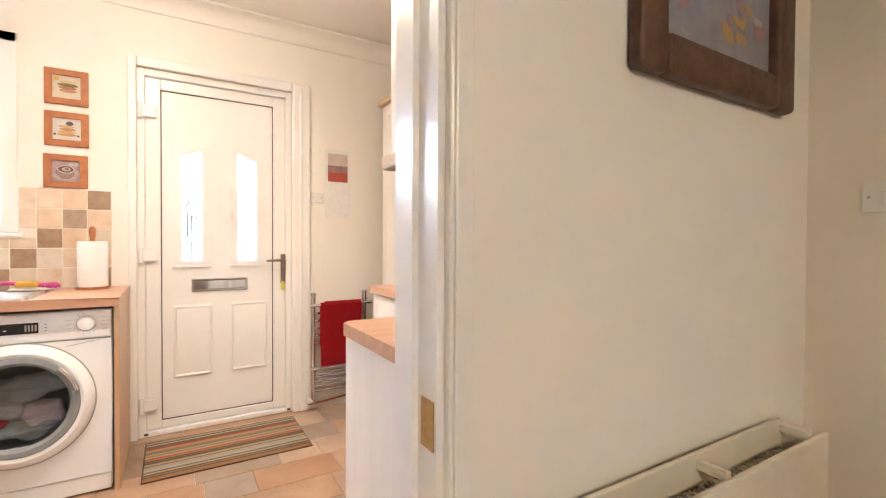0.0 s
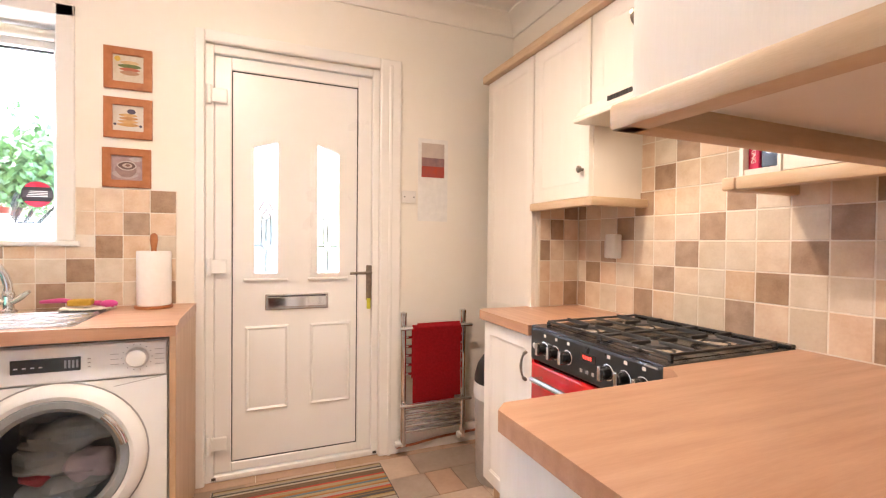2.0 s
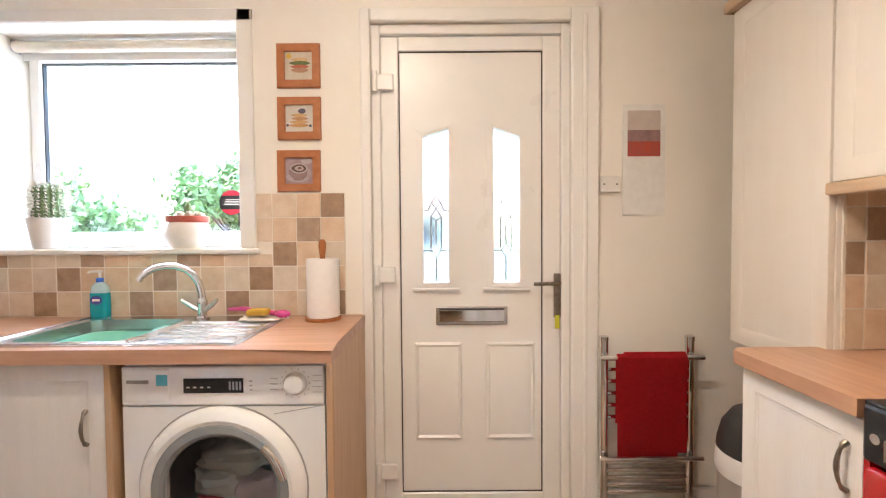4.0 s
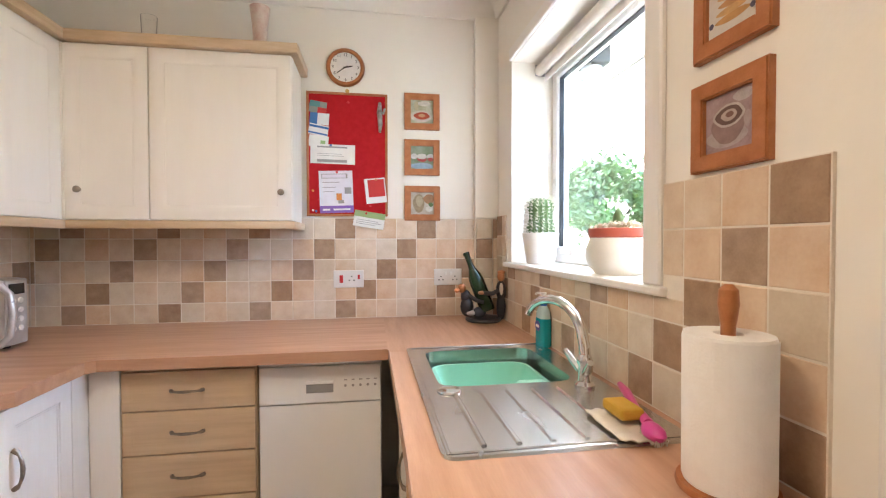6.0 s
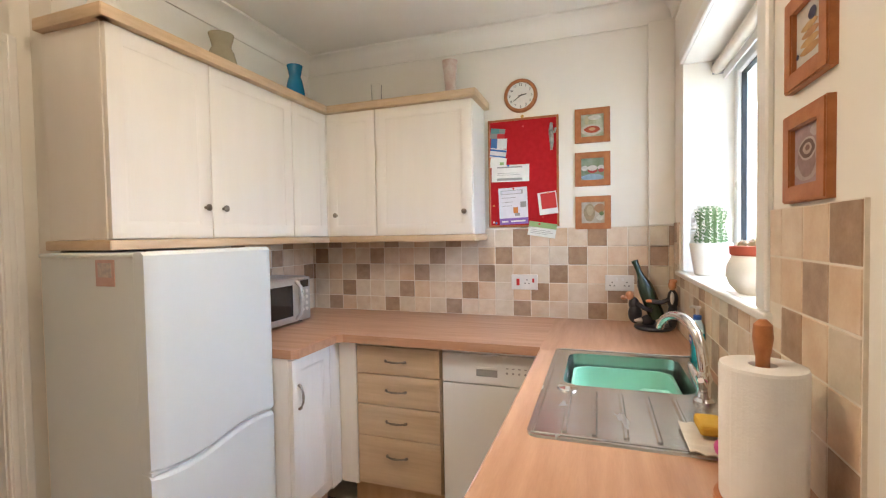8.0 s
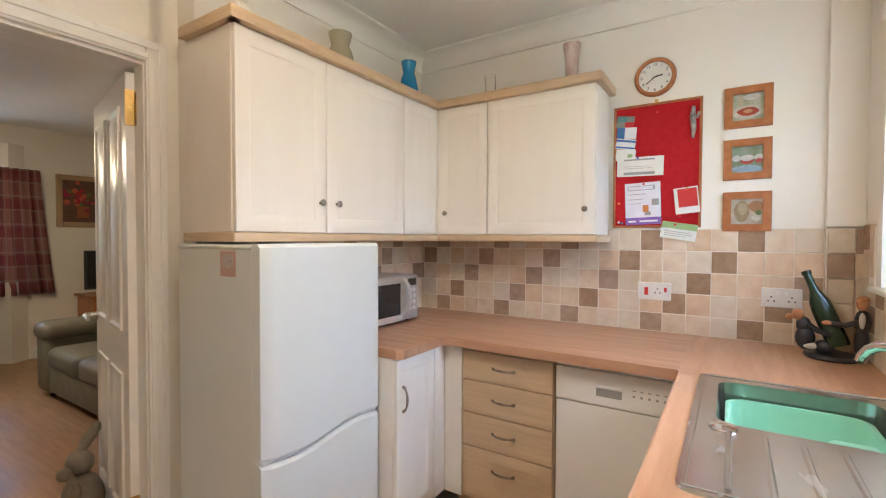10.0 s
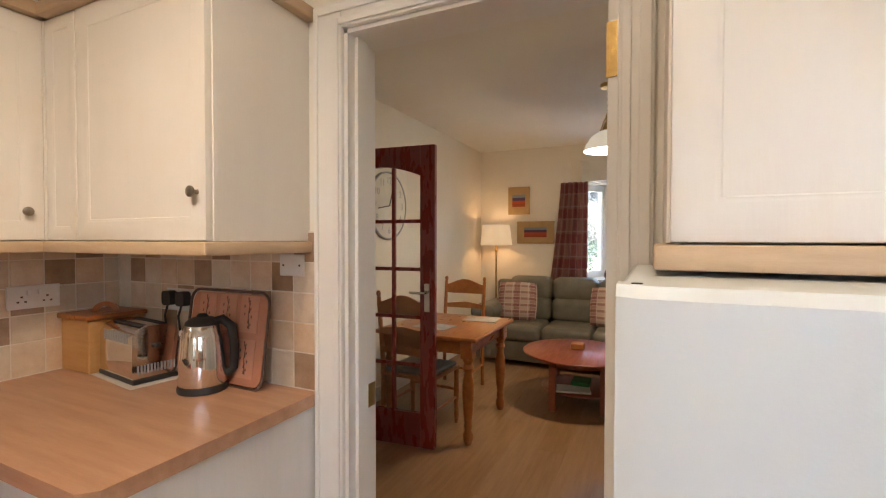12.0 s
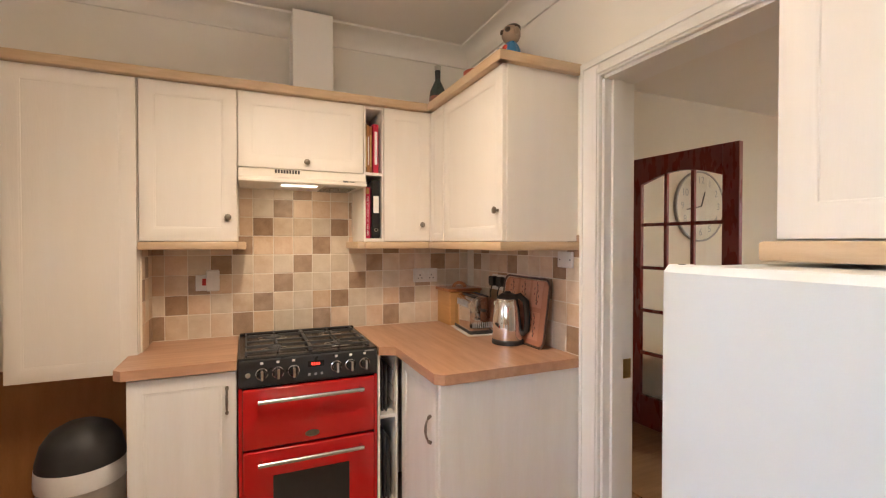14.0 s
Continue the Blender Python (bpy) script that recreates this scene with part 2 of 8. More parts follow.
def tube(points, r, n=10, closed=False):
    """A round bar along a line of points."""
    pts = [Vector(p) for p in points]
    bm = bmesh.new()
    rings, up = [], None
    for i, p in enumerate(pts):
        d = (pts[min(i + 1, len(pts) - 1)] - pts[max(i - 1, 0)]).normalized()
        if up is None:
            up = d.orthogonal().normalized()
        up = (up - d * up.dot(d)).normalized()
        side = d.cross(up)
        rr = r[i] if isinstance(r, (list, tuple)) else r
        rings.append([bm.verts.new(p + (up * math.cos(k * 2 * math.pi / n) + side * math.sin(k * 2 * math.pi / n)) * rr) for k in range(n)])
    for a, b in zip(rings, rings[1:]):
        for k in range(n):
            bm.faces.new((a[k], a[(k + 1) % n], b[(k + 1) % n], b[k]))
    bm.faces.new(rings[0][::-1])
    bm.faces.new(rings[-1])
    return bm


def arc(c, r, a0, a1, u, v, n=12):
    c, u, v = Vector(c), Vector(u), Vector(v)
    return [c + u * (r * math.cos(radians(a0 + (a1 - a0) * i / n))) + v * (r * math.sin(radians(a0 + (a1 - a0) * i / n))) for i in range(n + 1)]


def prism(outline, u, v, w, at, depth):
    """A flat outline of (a, b) rows in the plane of u and v, pulled along w by depth."""
    u, v, w, at = Vector(u), Vector(v), Vector(w), Vector(at)
    bm = bmesh.new()
    lo = [bm.verts.new(at + u * a + v * b) for a, b in outline]
    hi = [bm.verts.new(at + u * a + v * b + w * depth) for a, b in outline]
    bm.faces.new(lo)
    bm.faces.new(hi[::-1])
    for i in range(len(lo)):
        j = (i + 1) % len(lo)
        bm.faces.new((lo[i], lo[j], hi[j], hi[i]))
    return bm


def round_rect(w, h, r, n=5):
    """Outline of a rectangle with rounded corners, from its middle."""
    out = []
    for cx, cy, a in ((w / 2 - r, h / 2 - r, 0), (-w / 2 + r, h / 2 - r, 90), (-w / 2 + r, -h / 2 + r, 180), (w / 2 - r, -h / 2 + r, 270)):
        out += [(cx + r * math.cos(radians(a + 90 * i / n)), cy + r * math.sin(radians(a + 90 * i / n))) for i in range(n + 1)]
    return out


def ellipsoid(c, rx, ry, rz, n=16, into=None):
    bm = bmesh.new()
    bmesh.ops.create_uvsphere(bm, u_segments=n, v_segments=max(6, n // 2), radius=1)
    bmesh.ops.scale(bm, verts=bm.verts, vec=(rx, ry, rz))
    bmesh.ops.translate(bm, verts=bm.verts, vec=c)
    return join(into, bm) if into is not None else bm


def spun(bm, deg, about=(0, 0, 0), axis="Z"):
    bmesh.ops.rotate(bm, verts=bm.verts, cent=about, matrix=Matrix.Rotation(radians(deg), 3, axis))
    return bm


class Face:
    """A vertical plane: u runs along it, z up, out points into the room."""

    def __init__(self, origin, u, out):
        self.o, self.u, self.n = Vector(origin), Vector(u), Vector(out)

    def p(self, a, z, d=0.0):
        return self.o + self.u * a + self.n * d + Vector((0, 0, z))

    def box(self, a0, a1, z0, z1, d0, d1, bev=0.0, seg=1, into=None):
        p, q = self.p(a0, z0, d0), self.p(a1, z1, d1)
        return box(min(p.x, q.x), max(p.x, q.x), min(p.y, q.y), max(p.y, q.y), min(p.z, q.z), max(p.z, q.z), bev, seg, into)


NORTH = Face((0, 3.35, 0), (1, 0, 0), (0, -1, 0))
WEST = Face((-1.80, 0, 0), (0, 1, 0), (1, 0, 0))
EAST = Face((1.90, 0, 0), (0, 1, 0), (-1, 0, 0))
SOUTH_E = Face((0, 0.935, 0), (1, 0, 0), (0, 1, 0))
SOUTH_W = Face((0, 1.06, 0), (1, 0, 0), (0, 1, 0))
HIGH = 2.62

# ---------------------------------------------------------------- structure


def wall(name, face, a0, a1, thick, holes, material, label, z1=HIGH):
    """A wall behind its face with rectangular holes (a0, a1, z0, z1) cut right through."""
    bm = bmesh.new()
    us = sorted({a0, a1, *[h[0] for h in holes], *[h[1] for h in holes]})
    for p, q in zip(us, us[1:]):
        cuts = sorted((h[2], h[3]) for h in holes if h[0] <= p and h[1] >= q)
        z = 0.0
        for lo, hi in cuts + [(z1, z1)]:
            if lo > z:
                face.box(p, q, z, lo, -thick, 0, into=bm)
            z = hi
    bmesh.ops.remove_doubles(bm, verts=bm.verts, dist=0.0005)
    ob = part(name, bm, material)
    return tagged(ob, label, "wall", kind="structure")


wall_north = wall("wall_north", NORTH, -3.80, 2.20, 0.30, [(-1.53, -0.42, 1.21, 2.195), (0.16, 1.04, 0.0, 2.19)], WALL, "cream painted kitchen wall with window and back door")
wall_west = wall("wall_west", WEST, 1.06, 3.35, 0.30, [], WALL, "cream painted kitchen wall with stone-effect tiled splashback")
wall_east = wall("wall_east", EAST, 0.935, 3.35, 0.30, [], WALL, "cream painted kitchen wall behind the cooker")
bm = box(-3.0, -0.235, 0.785, 1.06, 0, HIGH)
box(-0.235, -0.172, 0.785, 0.935, 0, HIGH, into=bm)
box(-0.172, -0.126, 0.87, 0.935, 0, HIGH, into=bm)
wall_south_west = tagged(part("wall_south_west", bm, WALL), "cream painted dividing wall behind the fridge", "wall", kind="structure")
bm = box(0.718, 2.3, 0.785, 0.935, 0, HIGH)
box(-0.172, 0.718, 0.785, 0.935, 2.076, HIGH, into=bm)
wall_south_east = tagged(part("wall_south_east", bm, WALL), "cream painted dividing wall beside the doorway", "wall", kind="structure")

tagged(part("floor", box(-2.1, 2.2, 0.86, 3.65, -0.12, -0.012), GROUT), "dark joints under the kitchen vinyl floor", "floor", kind="structure")
tagged(part("ceiling", box(-2.1, 2.2, 0.86, 3.65, HIGH, HIGH + 0.12), CEIL), "cream painted kitchen ceiling", "ceiling", kind="structure")
tagged(part("floor_living", box(-3.3, 2.3, -4.9, 0.86, -0.12, -0.012), LAMINATE), "oak laminate living room floor", "floor", kind="structure")
tagged(part("ceiling_living", box(-3.3, 2.3, -4.9, 0.86, HIGH, HIGH + 0.12), CEIL), "cream painted living room ceiling", "ceiling", kind="structure")

# coving: a hollow quarter curve, with a small step at the wall
cove = [(0, 0), (0.0, -0.105), (0.012, -0.105), (0.014, -0.092)] + [(0.014 + 0.076 * (1 - math.cos(radians(a))), -0.016 - 0.076 * (1 - math.sin(radians(a)))) for a in range(0, 91, 15)] + [(0.105, -0.012), (0.105, 0)]
for nm, org, out, along, ln in (("north", (-1.8, 3.35), (0, -1, 0), (1, 0, 0), 3.7), ("west", (-1.8, 1.06), (1, 0, 0), (0, 1, 0), 2.29),
                                ("east", (1.9, 0.935), (-1, 0, 0), (0, 1, 0), 2.415), ("south_west", (-1.8, 1.06), (0, 1, 0), (1, 0, 0), 1.565),
                                ("south_east", (-0.235, 0.935), (0, 1, 0), (1, 0, 0), 2.135)):
    tagged(part("coving_" + nm, prism(cove, out, (0, 0, 1), along, (*org, HIGH - 0.001), ln), CEIL, smooth=True), "plain painted ceiling coving", "coving", kind="structure")

# living room shell
LS = -3.80
bm = box(-3.3, -0.98, LS - 0.25, LS, 0, HIGH)
box(0.80, 2.3, LS - 0.25, LS, 0, HIGH, into=bm)
box(-0.98, 0.80, LS - 0.25, LS, 2.15, HIGH, into=bm)
tagged(part("wall_living_south", bm, LWALL), "pale beige living room wall with a bay window opening", "wall", kind="structure")
tagged(part("wall_living_east", box(2.0, 2.3, LS, 0.785, 0, HIGH), LWALL), "pale beige living room wall with a round clock", "wall", kind="structure")
tagged(part("wall_living_west", box(-3.3, -3.0, LS, 0.785, 0, HIGH), LWALL), "pale beige plain living room wall", "wall", kind="structure")

# ---------------------------------------------------------------- fitted kitchen


def shaker(name, face, a0, a1, z0, z1, d, material, parent, stile=0.075, deep=0.0045):
    """A framed door or drawer front whose outer face lies at depth d."""
    a0, a1 = min(a0, a1) + 0.0015, max(a0, a1) - 0.0015
    z0, z1 = z0 + 0.0015, z1 - 0.0015
    s = min(stile, (a1 - a0) * 0.28, (z1 - z0) * 0.28)
    bm = face.box(a0, a1, z0, z1, d - 0.02, d)
    bm.normal_update()
    f = max(bm.faces, key=lambda g: g.normal.dot(face.n))
    rim = list(f.edges)
    bmesh.ops.inset_region(bm, faces=[f], thickness=s)
    bmesh.ops.inset_region(bm, faces=[f], thickness=0.005, depth=-deep * 0.6)
    bmesh.ops.inset_region(bm, faces=[f], thickness=0.007)
    bmesh.ops.inset_region(bm, faces=[f], thickness=0.003, depth=-deep * 0.4)
    bmesh.ops.bevel(bm, geom=rim, offset=0.0025, segments=2, profile=0.5, affect="EDGES")
    return part(name, bm, material, parent, smooth=True)


def knob(face, a, z, d, parent):
    prof = [(0.007, 0), (0.0055, 0.006), (0.0055, 0.011), (0.011, 0.014), (0.0145, 0.018), (0.0145, 0.023), (0.011, 0.0255), (0.004, 0.0265)]
    part("knob", turned(prof, 20, face.p(a, z, d), face.n), PEWTER, parent, "aged pewter knob", True)


def bow(face, a, z, d, parent, half=0.055, upright=True):
    """A cast bow handle with two feet."""
    along = Vector((0, 0, 1)) if upright else face.u
    c = face.p(a, z, d)
    pts, rad = [], []
    for i in range(17):
        s = -1 + i / 8
        pts.append(c + along * (half * s) + face.n * (0.003 + 0.024 * (1 - s * s) ** 0.6))
        rad.append(0.0034 + 0.0026 * (1 - abs(s)) + (0.0035 if i in (0, 1, 15, 16) else 0))
    part("handle", tube(pts, rad, 8), PEWTER, parent, "aged pewter bow handle", True)


def wall_unit(name, label, face, a0, a1, z0, z1, deep, doors, group="fitted wall units"):
    """Carcass behind the front plane with doors (a0, a1, knob place or None)."""
    t = thing(name, face.p((a0 + a1) / 2, z0, -deep / 2), label, "cabinet", group)
    part("body", face.box(a0, a1, z0, z1, -deep, -0.021, 0.001), CAB, t)
    for p, q, k in doors:
        dr = shaker("door", face, p, q, z0, z1, 0, CAB, t)
        if k is not None:
            knob(face, k[0], k[1], 0, dr)
    return t


SWU = Face((0, 1.38, 0), (1, 0, 0), (0, 1, 0))
WU = Face((-1.515, 0, 0), (0, 1, 0), (1, 0, 0))
EU = Face((1.62, 0, 0), (0, 1, 0), (-1, 0, 0))
SEU = Face((0, 1.315, 0), (1, 0, 0), (0, 1, 0))
ZL, ZW, ZE = 1.408, 2.155, 2.122

wall_unit("wall_cabinet", "cream shaker wall cabinet with two doors above the fridge", SWU, -1.19, -0.20, ZL, ZW, 0.32, [(-0.635, -0.203, (-0.598, 1.538)), (-1.188, -0.637, (-0.694, 1.538))])
t = wall_unit("corner_cabinet", "cream shaker corner wall cabinet with a narrow filler panel", SWU, -1.80, -1.191, ZL, ZW, 0.32, [(-1.513, -1.191, None)])
# Added strip that keeps the gap in the corner from showing black.
part("corner_bead", box(-1.5175, -1.5115, 1.3785, 1.3865, ZL + 0.001, ZW - 0.001), CAB, t)
wall_unit("wall_cabinet", "cream shaker wall cabinet with two doors over the worktop", WU, 1.383, 2.312, ZL, ZW, 0.284, [(1.385, 1.715, (1.445, 1.535)), (1.717, 2.310, (2.265, 1.535))])
wall_unit("tall_cabinet", "tall cream shaker cupboard hung above the waste bin", EU, 2.692, 3.15, 0.83, ZE, 0.28, [(2.694, 3.148, None)])
wall_unit("wall_cabinet", "cream shaker wall cabinet with one door beside the hood", EU, 2.295, 2.690, ZL, ZE, 0.28, [(2.297, 2.688, (2.335, 1.52))])
wall_unit("hood_cabinet", "short cream cupboard with a lift-up door above the hood", EU, 1.694, 2.293, 1.762, ZE, 0.28, [(1.694, 2.292, (1.98, 1.80))])
wall_unit("wall_cabinet", "narrow cream shaker wall cabinet beside the book shelves", EU, 1.317, 1.585, ZL, ZE, 0.28, [(1.319, 1.583, (1.37, 1.50))])
t = wall_unit("corner_cabinet", "cream shaker corner wall cabinet beside the doorway", SEU, 0.85, 1.90, ZL, ZE, 0.38, [(0.852, 1.44, (0.885, 1.535)), (1.442, 1.617, None)])
# Strip added to close the dark gap between the two cabinet fronts.
part("corner_bead", box(1.6165, 1.6225, 1.3135, 1.3205, ZL + 0.001, ZE - 0.001), CAB, t)

# open shelf unit for books
t = thing("book_shelf_unit", (1.76, 1.64, ZL), "narrow cream open shelf unit holding cook books", "shelf")
for nm, bm in (("side_panel", box(1.62, 1.90, 1.586, 1.594, ZL, ZE)), ("side_panel", box(1.62, 1.90, 1.682, 1.692, ZL, ZE)),
               ("shelf", box(1.625, 1.89, 1.594, 1.682, 1.757, 1.772)), ("shelf", box(1.625, 1.89, 1.594, 1.682, ZL, ZL + 0.016)),
               ("top_panel", box(1.625, 1.89, 1.594, 1.682, ZE - 0.016, ZE)), ("back_panel", box(1.885, 1.899, 1.594, 1.682, ZL + 0.016, ZE - 0.016))):
    part(nm, bm, CAB, t)


def book(y0, y1, z0, h, deep, col, label, bars=()):
    t = thing("book", (1.64 + deep / 2, (y0 + y1) / 2, z0), label, "book", "cook books")
    cov = flat("book_cover", col, 0.45)
    part("cover", box(1.640, 1.64 + deep, y0, y1, z0, z0 + h, 0.002), cov, t)
    part("pages", box(1.66, 1.642 + deep, y0 + 0.002, y1 - 0.002, z0 + h - 0.004, z0 + h + 0.001), PAPER, t)
    for z, hh, c in bars:
        part("spine_print", box(1.6385, 1.641, y0 + 0.25 * (y1 - y0), y1 - 0.25 * (y1 - y0), z0 + z, z0 + z + hh), c, t)


GOLD = flat("gold_print", (0.5, 0.36, 0.12), 0.5)
book(1.668, 1.680, 1.773, 0.255, 0.19, (0.22, 0.12, 0.03), "brown hardback cook book", [(0.03, 0.16, GOLD)])
book(1.656, 1.667, 1.773, 0.25, 0.19, (0.38, 0.17, 0.05), "tan hardback cook book", [(0.04, 0.15, PAPER)])
book(1.643, 1.655, 1.773, 0.245, 0.19, (0.30, 0.10, 0.02), "orange-brown hardback cook book", [(0.03, 0.17, GOLD)])
book(1.607, 1.636, 1.773, 0.26, 0.2, (0.52, 0.012, 0.05), "red cook book with white spine lettering", [(0.045, 0.175, PAPER)])
book(1.652, 1.681, 1.425, 0.27, 0.2, (0.55, 0.01, 0.075), "pink-red cook book about baking", [(0.235, 0.03, GOLD)])
t = thing("box_file", (1.74, 1.622, 1.425), "black lever arch file with white spine label", "file")
part("cover", box(1.636, 1.86, 1.600, 1.645, 1.425, 1.735, 0.003), BLACK, t)
part("spine_label", box(1.633, 1.637, 1.608, 1.637, 1.56, 1.65), PAPER, t)
part("finger_ring", turned([(0.010, 0), (0.010, 0.002), (0.006, 0.002), (0.006, 0)], 16, (1.6355, 1.622, 1.47), (-1, 0, 0)), CHROME, t, "", True)


def letters(text, m, size, material, parent=None, name="lettering", depth=0.0006):
    cu = bpy.data.curves.new(name, "FONT")
    cu.body, cu.size, cu.extrude, cu.align_x, cu.align_y = text, size, depth, "CENTER", "CENTER"
    ob = bpy.data.objects.new("tmp", cu)
    scene.collection.objects.link(ob)
    me = bpy.data.meshes.new_from_object(ob.evaluated_get(bpy.context.evaluated_depsgraph_get()))
    bpy.data.objects.remove(ob)
    me.transform(m)
    if parent is not None:
        me.transform(Matrix.Translation(-ORIGIN[parent]))
    me.materials.append(material)
    o = new(name, me)
    if parent is not None:
        o.parent = parent
    return o


# spine lettering runs downwards on a face that looks west
bk = [o for o in scene.objects if o.name.startswith("book") and o.type == "EMPTY" and "baking" in o.get("label", "")][0]
letters("THE BIG BOOK OF BAKING", Matrix.Translation((1.6388, 1.6665, 1.545)) @ Matrix(((0, 0, -1, 0), (0, -1, 0, 0), (-1, 0, 0, 0), (0, 0, 0, 1))), 0.017, PAPER, bk)

# cornice and light pelmet
def rail(name, z0, z1, legs, label):
    bm = bmesh.new()
    for x0, x1, y0, y1 in legs:
        box(x0, x1, y0, y1, z0, z1, 0.006, 2, bm)
    ob = part(name, bm, PELMET, smooth=True)
    return tagged(ob, label, "trim", kind="structure")


rail("cornice_trim_west", ZW, ZW + 0.045, [(-1.53, -0.172, 1.36, 1.412), (-0.225, -0.17, 1.06, 1.41), (-1.535, -1.483, 1.38, 2.343), (-1.80, -1.5, 2.29, 2.345)], "light oak cornice along the top of the wall cabinets")
rail("pelmet_trim_west", ZL - 0.038, ZL - 0.002, [(-1.53, -0.185, 1.358, 1.40), (-0.225, -0.183, 1.06, 1.398), (-1.535, -1.497, 1.36, 2.325), (-1.80, -1.5, 2.29, 2.327)], "light oak pelmet under the wall cabinets")
rail("cornice_trim_east", ZE, ZE + 0.042, [(1.588, 1.64, 1.30, 3.165), (0.82, 1.62, 1.295, 1.347), (0.82, 0.872, 0.935, 1.345), (1.6, 1.9, 3.13, 3.168)], "light oak cornice along the top of the wall cabinets")
rail("pelmet_trim_east", ZL - 0.038, ZL - 0.002, [(1.60, 1.64, 1.30, 1.69), (0.833, 1.62, 1.295, 1.335), (0.833, 0.875, 0.935, 1.333), (1.60, 1.64, 2.295, 2.69), (1.60, 1.90, 1.692, 1.73), (1.60, 1.90, 2.258, 2.297)], "light oak pelmet under the wall cabinets")

# cooker hood
t = thing("cooker_hood", (1.7, 1.993, 1.68), "cream built-in cooker hood with lit lamp", "cooker hood")
bm = prism([(1.575, 1.752), (1.90, 1.752), (1.90, 1.69), (1.545, 1.69), (1.545, 1.712)], (1, 0, 0), (0, 0, 1), (0, 1, 0), (0, 1.697, 0), 0.592)
part("housing", bm, HOODM, t)
part("visor", box(1.53, 1.60, 1.697, 2.289, 1.684, 1.698, 0.003), HOODM, t)
for i in range(9):
    part("vent_slot", box(1.555, 1.575, 2.02 + i * 0.013, 2.0275 + i * 0.013, 1.731, 1.748), INK, t)
for i in range(2):
    part("switch", box(1.545, 1.5475, 1.755 + i * 0.035, 1.78 + i * 0.035, 1.7, 1.711, 0.001), GREY, t)
part("lamp_cover", box(1.60, 1.66, 1.93, 2.10, 1.681, 1.6845), glow("hood_lamp", (1.0, 0.86, 0.68), 0.06), t, "lit lamp under the hood")
for i in range(9):
    part("grille_bar", box(1.60 + i * 0.028, 1.606 + i * 0.028, 1.74, 1.90, 1.679, 1.684), STEEL, t)
hl = bpy.data.lights.new("hood_light", "AREA")
hl.shape, hl.size, hl.size_y, hl.energy, hl.color = "RECTANGLE", 0.05, 0.17, 0.02, (1.0, 0.78, 0.52)
new("hood_light", hl).matrix_world = look((1.63, 2.015, 1.676), (1.72, 2.0, 0.9))

# ---------------------------------------------------------------- worktops


def worktop(name, outline, material, label, hole=None):
    bm = prism(outline, (1, 0, 0), (0, 1, 0), (0, 0, 1), (0, 0, 0.870), 0.04)
    if hole:
        x0, x1, y0, y1 = hole
        for co, no in (((x0, 0, 0), (1, 0, 0)), ((x1, 0, 0), (1, 0, 0)), ((0, y0, 0), (0, 1, 0)), ((0, y1, 0), (0, 1, 0))):
            bmesh.ops.bisect_plane(bm, geom=bm.verts[:] + bm.edges[:] + bm.faces[:], plane_co=co, plane_no=no)
        gone = [f for f in bm.faces if x0 < f.calc_center_median().x < x1 and y0 < f.calc_center_median().y < y1]
        bmesh.ops.delete(bm, geom=gone, context="FACES")
    es = [e for e in bm.edges if not e.is_boundary and len(e.link_faces) == 2 and abs(e.calc_face_angle(0)) > 1.0 and e.verts[0].co.z > 0.9 and e.verts[1].co.z > 0.9
          and not all(2.725 < v.co.y < 2.729 and v.co.x < -1.07 for v in e.verts)]
    bmesh.ops.bevel(bm, geom=es, offset=0.006, segments=3, profile=0.5, affect="EDGES")
    ob = part(name, bm, material, smooth=True)
    return tagged(ob, label, "worktop")


worktop("worktop", [(-1.798, 2.7275), (-1.078, 2.7275), (0.127, 2.7275), (0.127, 3.348), (-1.798, 3.348)], TOP, "wood-effect laminate worktop with inset sink under the window", (-1.03, -0.235, 2.815, 3.285))
worktop("worktop", [(-1.798, 1.062), (-0.732, 1.062), (-0.732, 1.69), (-0.757, 1.715), (-1.055, 1.715), (-1.078, 1.738), (-1.078, 2.7265), (-1.798, 2.7265)], TOPY, "wood-effect laminate worktop below the pin board wall")
worktop("worktop", [(1.345, 2.297), (1.898, 2.297), (1.898, 2.73), (1.375, 2.73), (1.345, 2.70)], TOPY, "short wood-effect laminate worktop beside the cooker")
worktop("worktop", [(0.812, 0.937), (1.898, 0.937), (1.898, 1.688), (1.345, 1.688), (1.345, 1.66), (1.31, 1.615), (0.842, 1.615), (0.812, 1.585)], TOP, "L-shaped wood-effect laminate worktop holding kettle and toaster")

# ---------------------------------------------------------------- base units
SB = Face((0, 1.69, 0), (1, 0, 0), (0, 1, 0))
WB = Face((-1.12, 0, 0), (0, 1, 0), (1, 0, 0))
NB = Face((0, 2.765, 0), (1, 0, 0), (0, -1, 0))
EB = Face((1.365, 0, 0), (0, 1, 0), (-1, 0, 0))
SEB = Face((0, 1.585, 0), (1, 0, 0), (0, 1, 0))
KICK = ENDP


def base_unit(name, label, face, a0, a1, deep, doors, material=None, z0=0.13, top=0.868):
    material = material or BASEC
    t = thing(name, face.p((a0 + a1) / 2, 0, -deep / 2), label, "cabinet", "fitted base units")
    part("body", face.box(a0, a1, z0, top, -deep, -0.021, 0.001), material, t)
    if top < 0.8:
        part("top_rail", face.box(a0, a1, top + 0.001, 0.868, -0.05, -0.021), material, t)
    part("plinth", face.box(a0, a1, 0.0, z0, -deep, -0.06), KICK, t)
    for p, q, b, c, h in doors:
        dr = shaker("door" if c - b > 0.3 else "drawer", face, p, q, b, c, 0, material, t, deep=0.005 if material is BASEC else 0.0025)
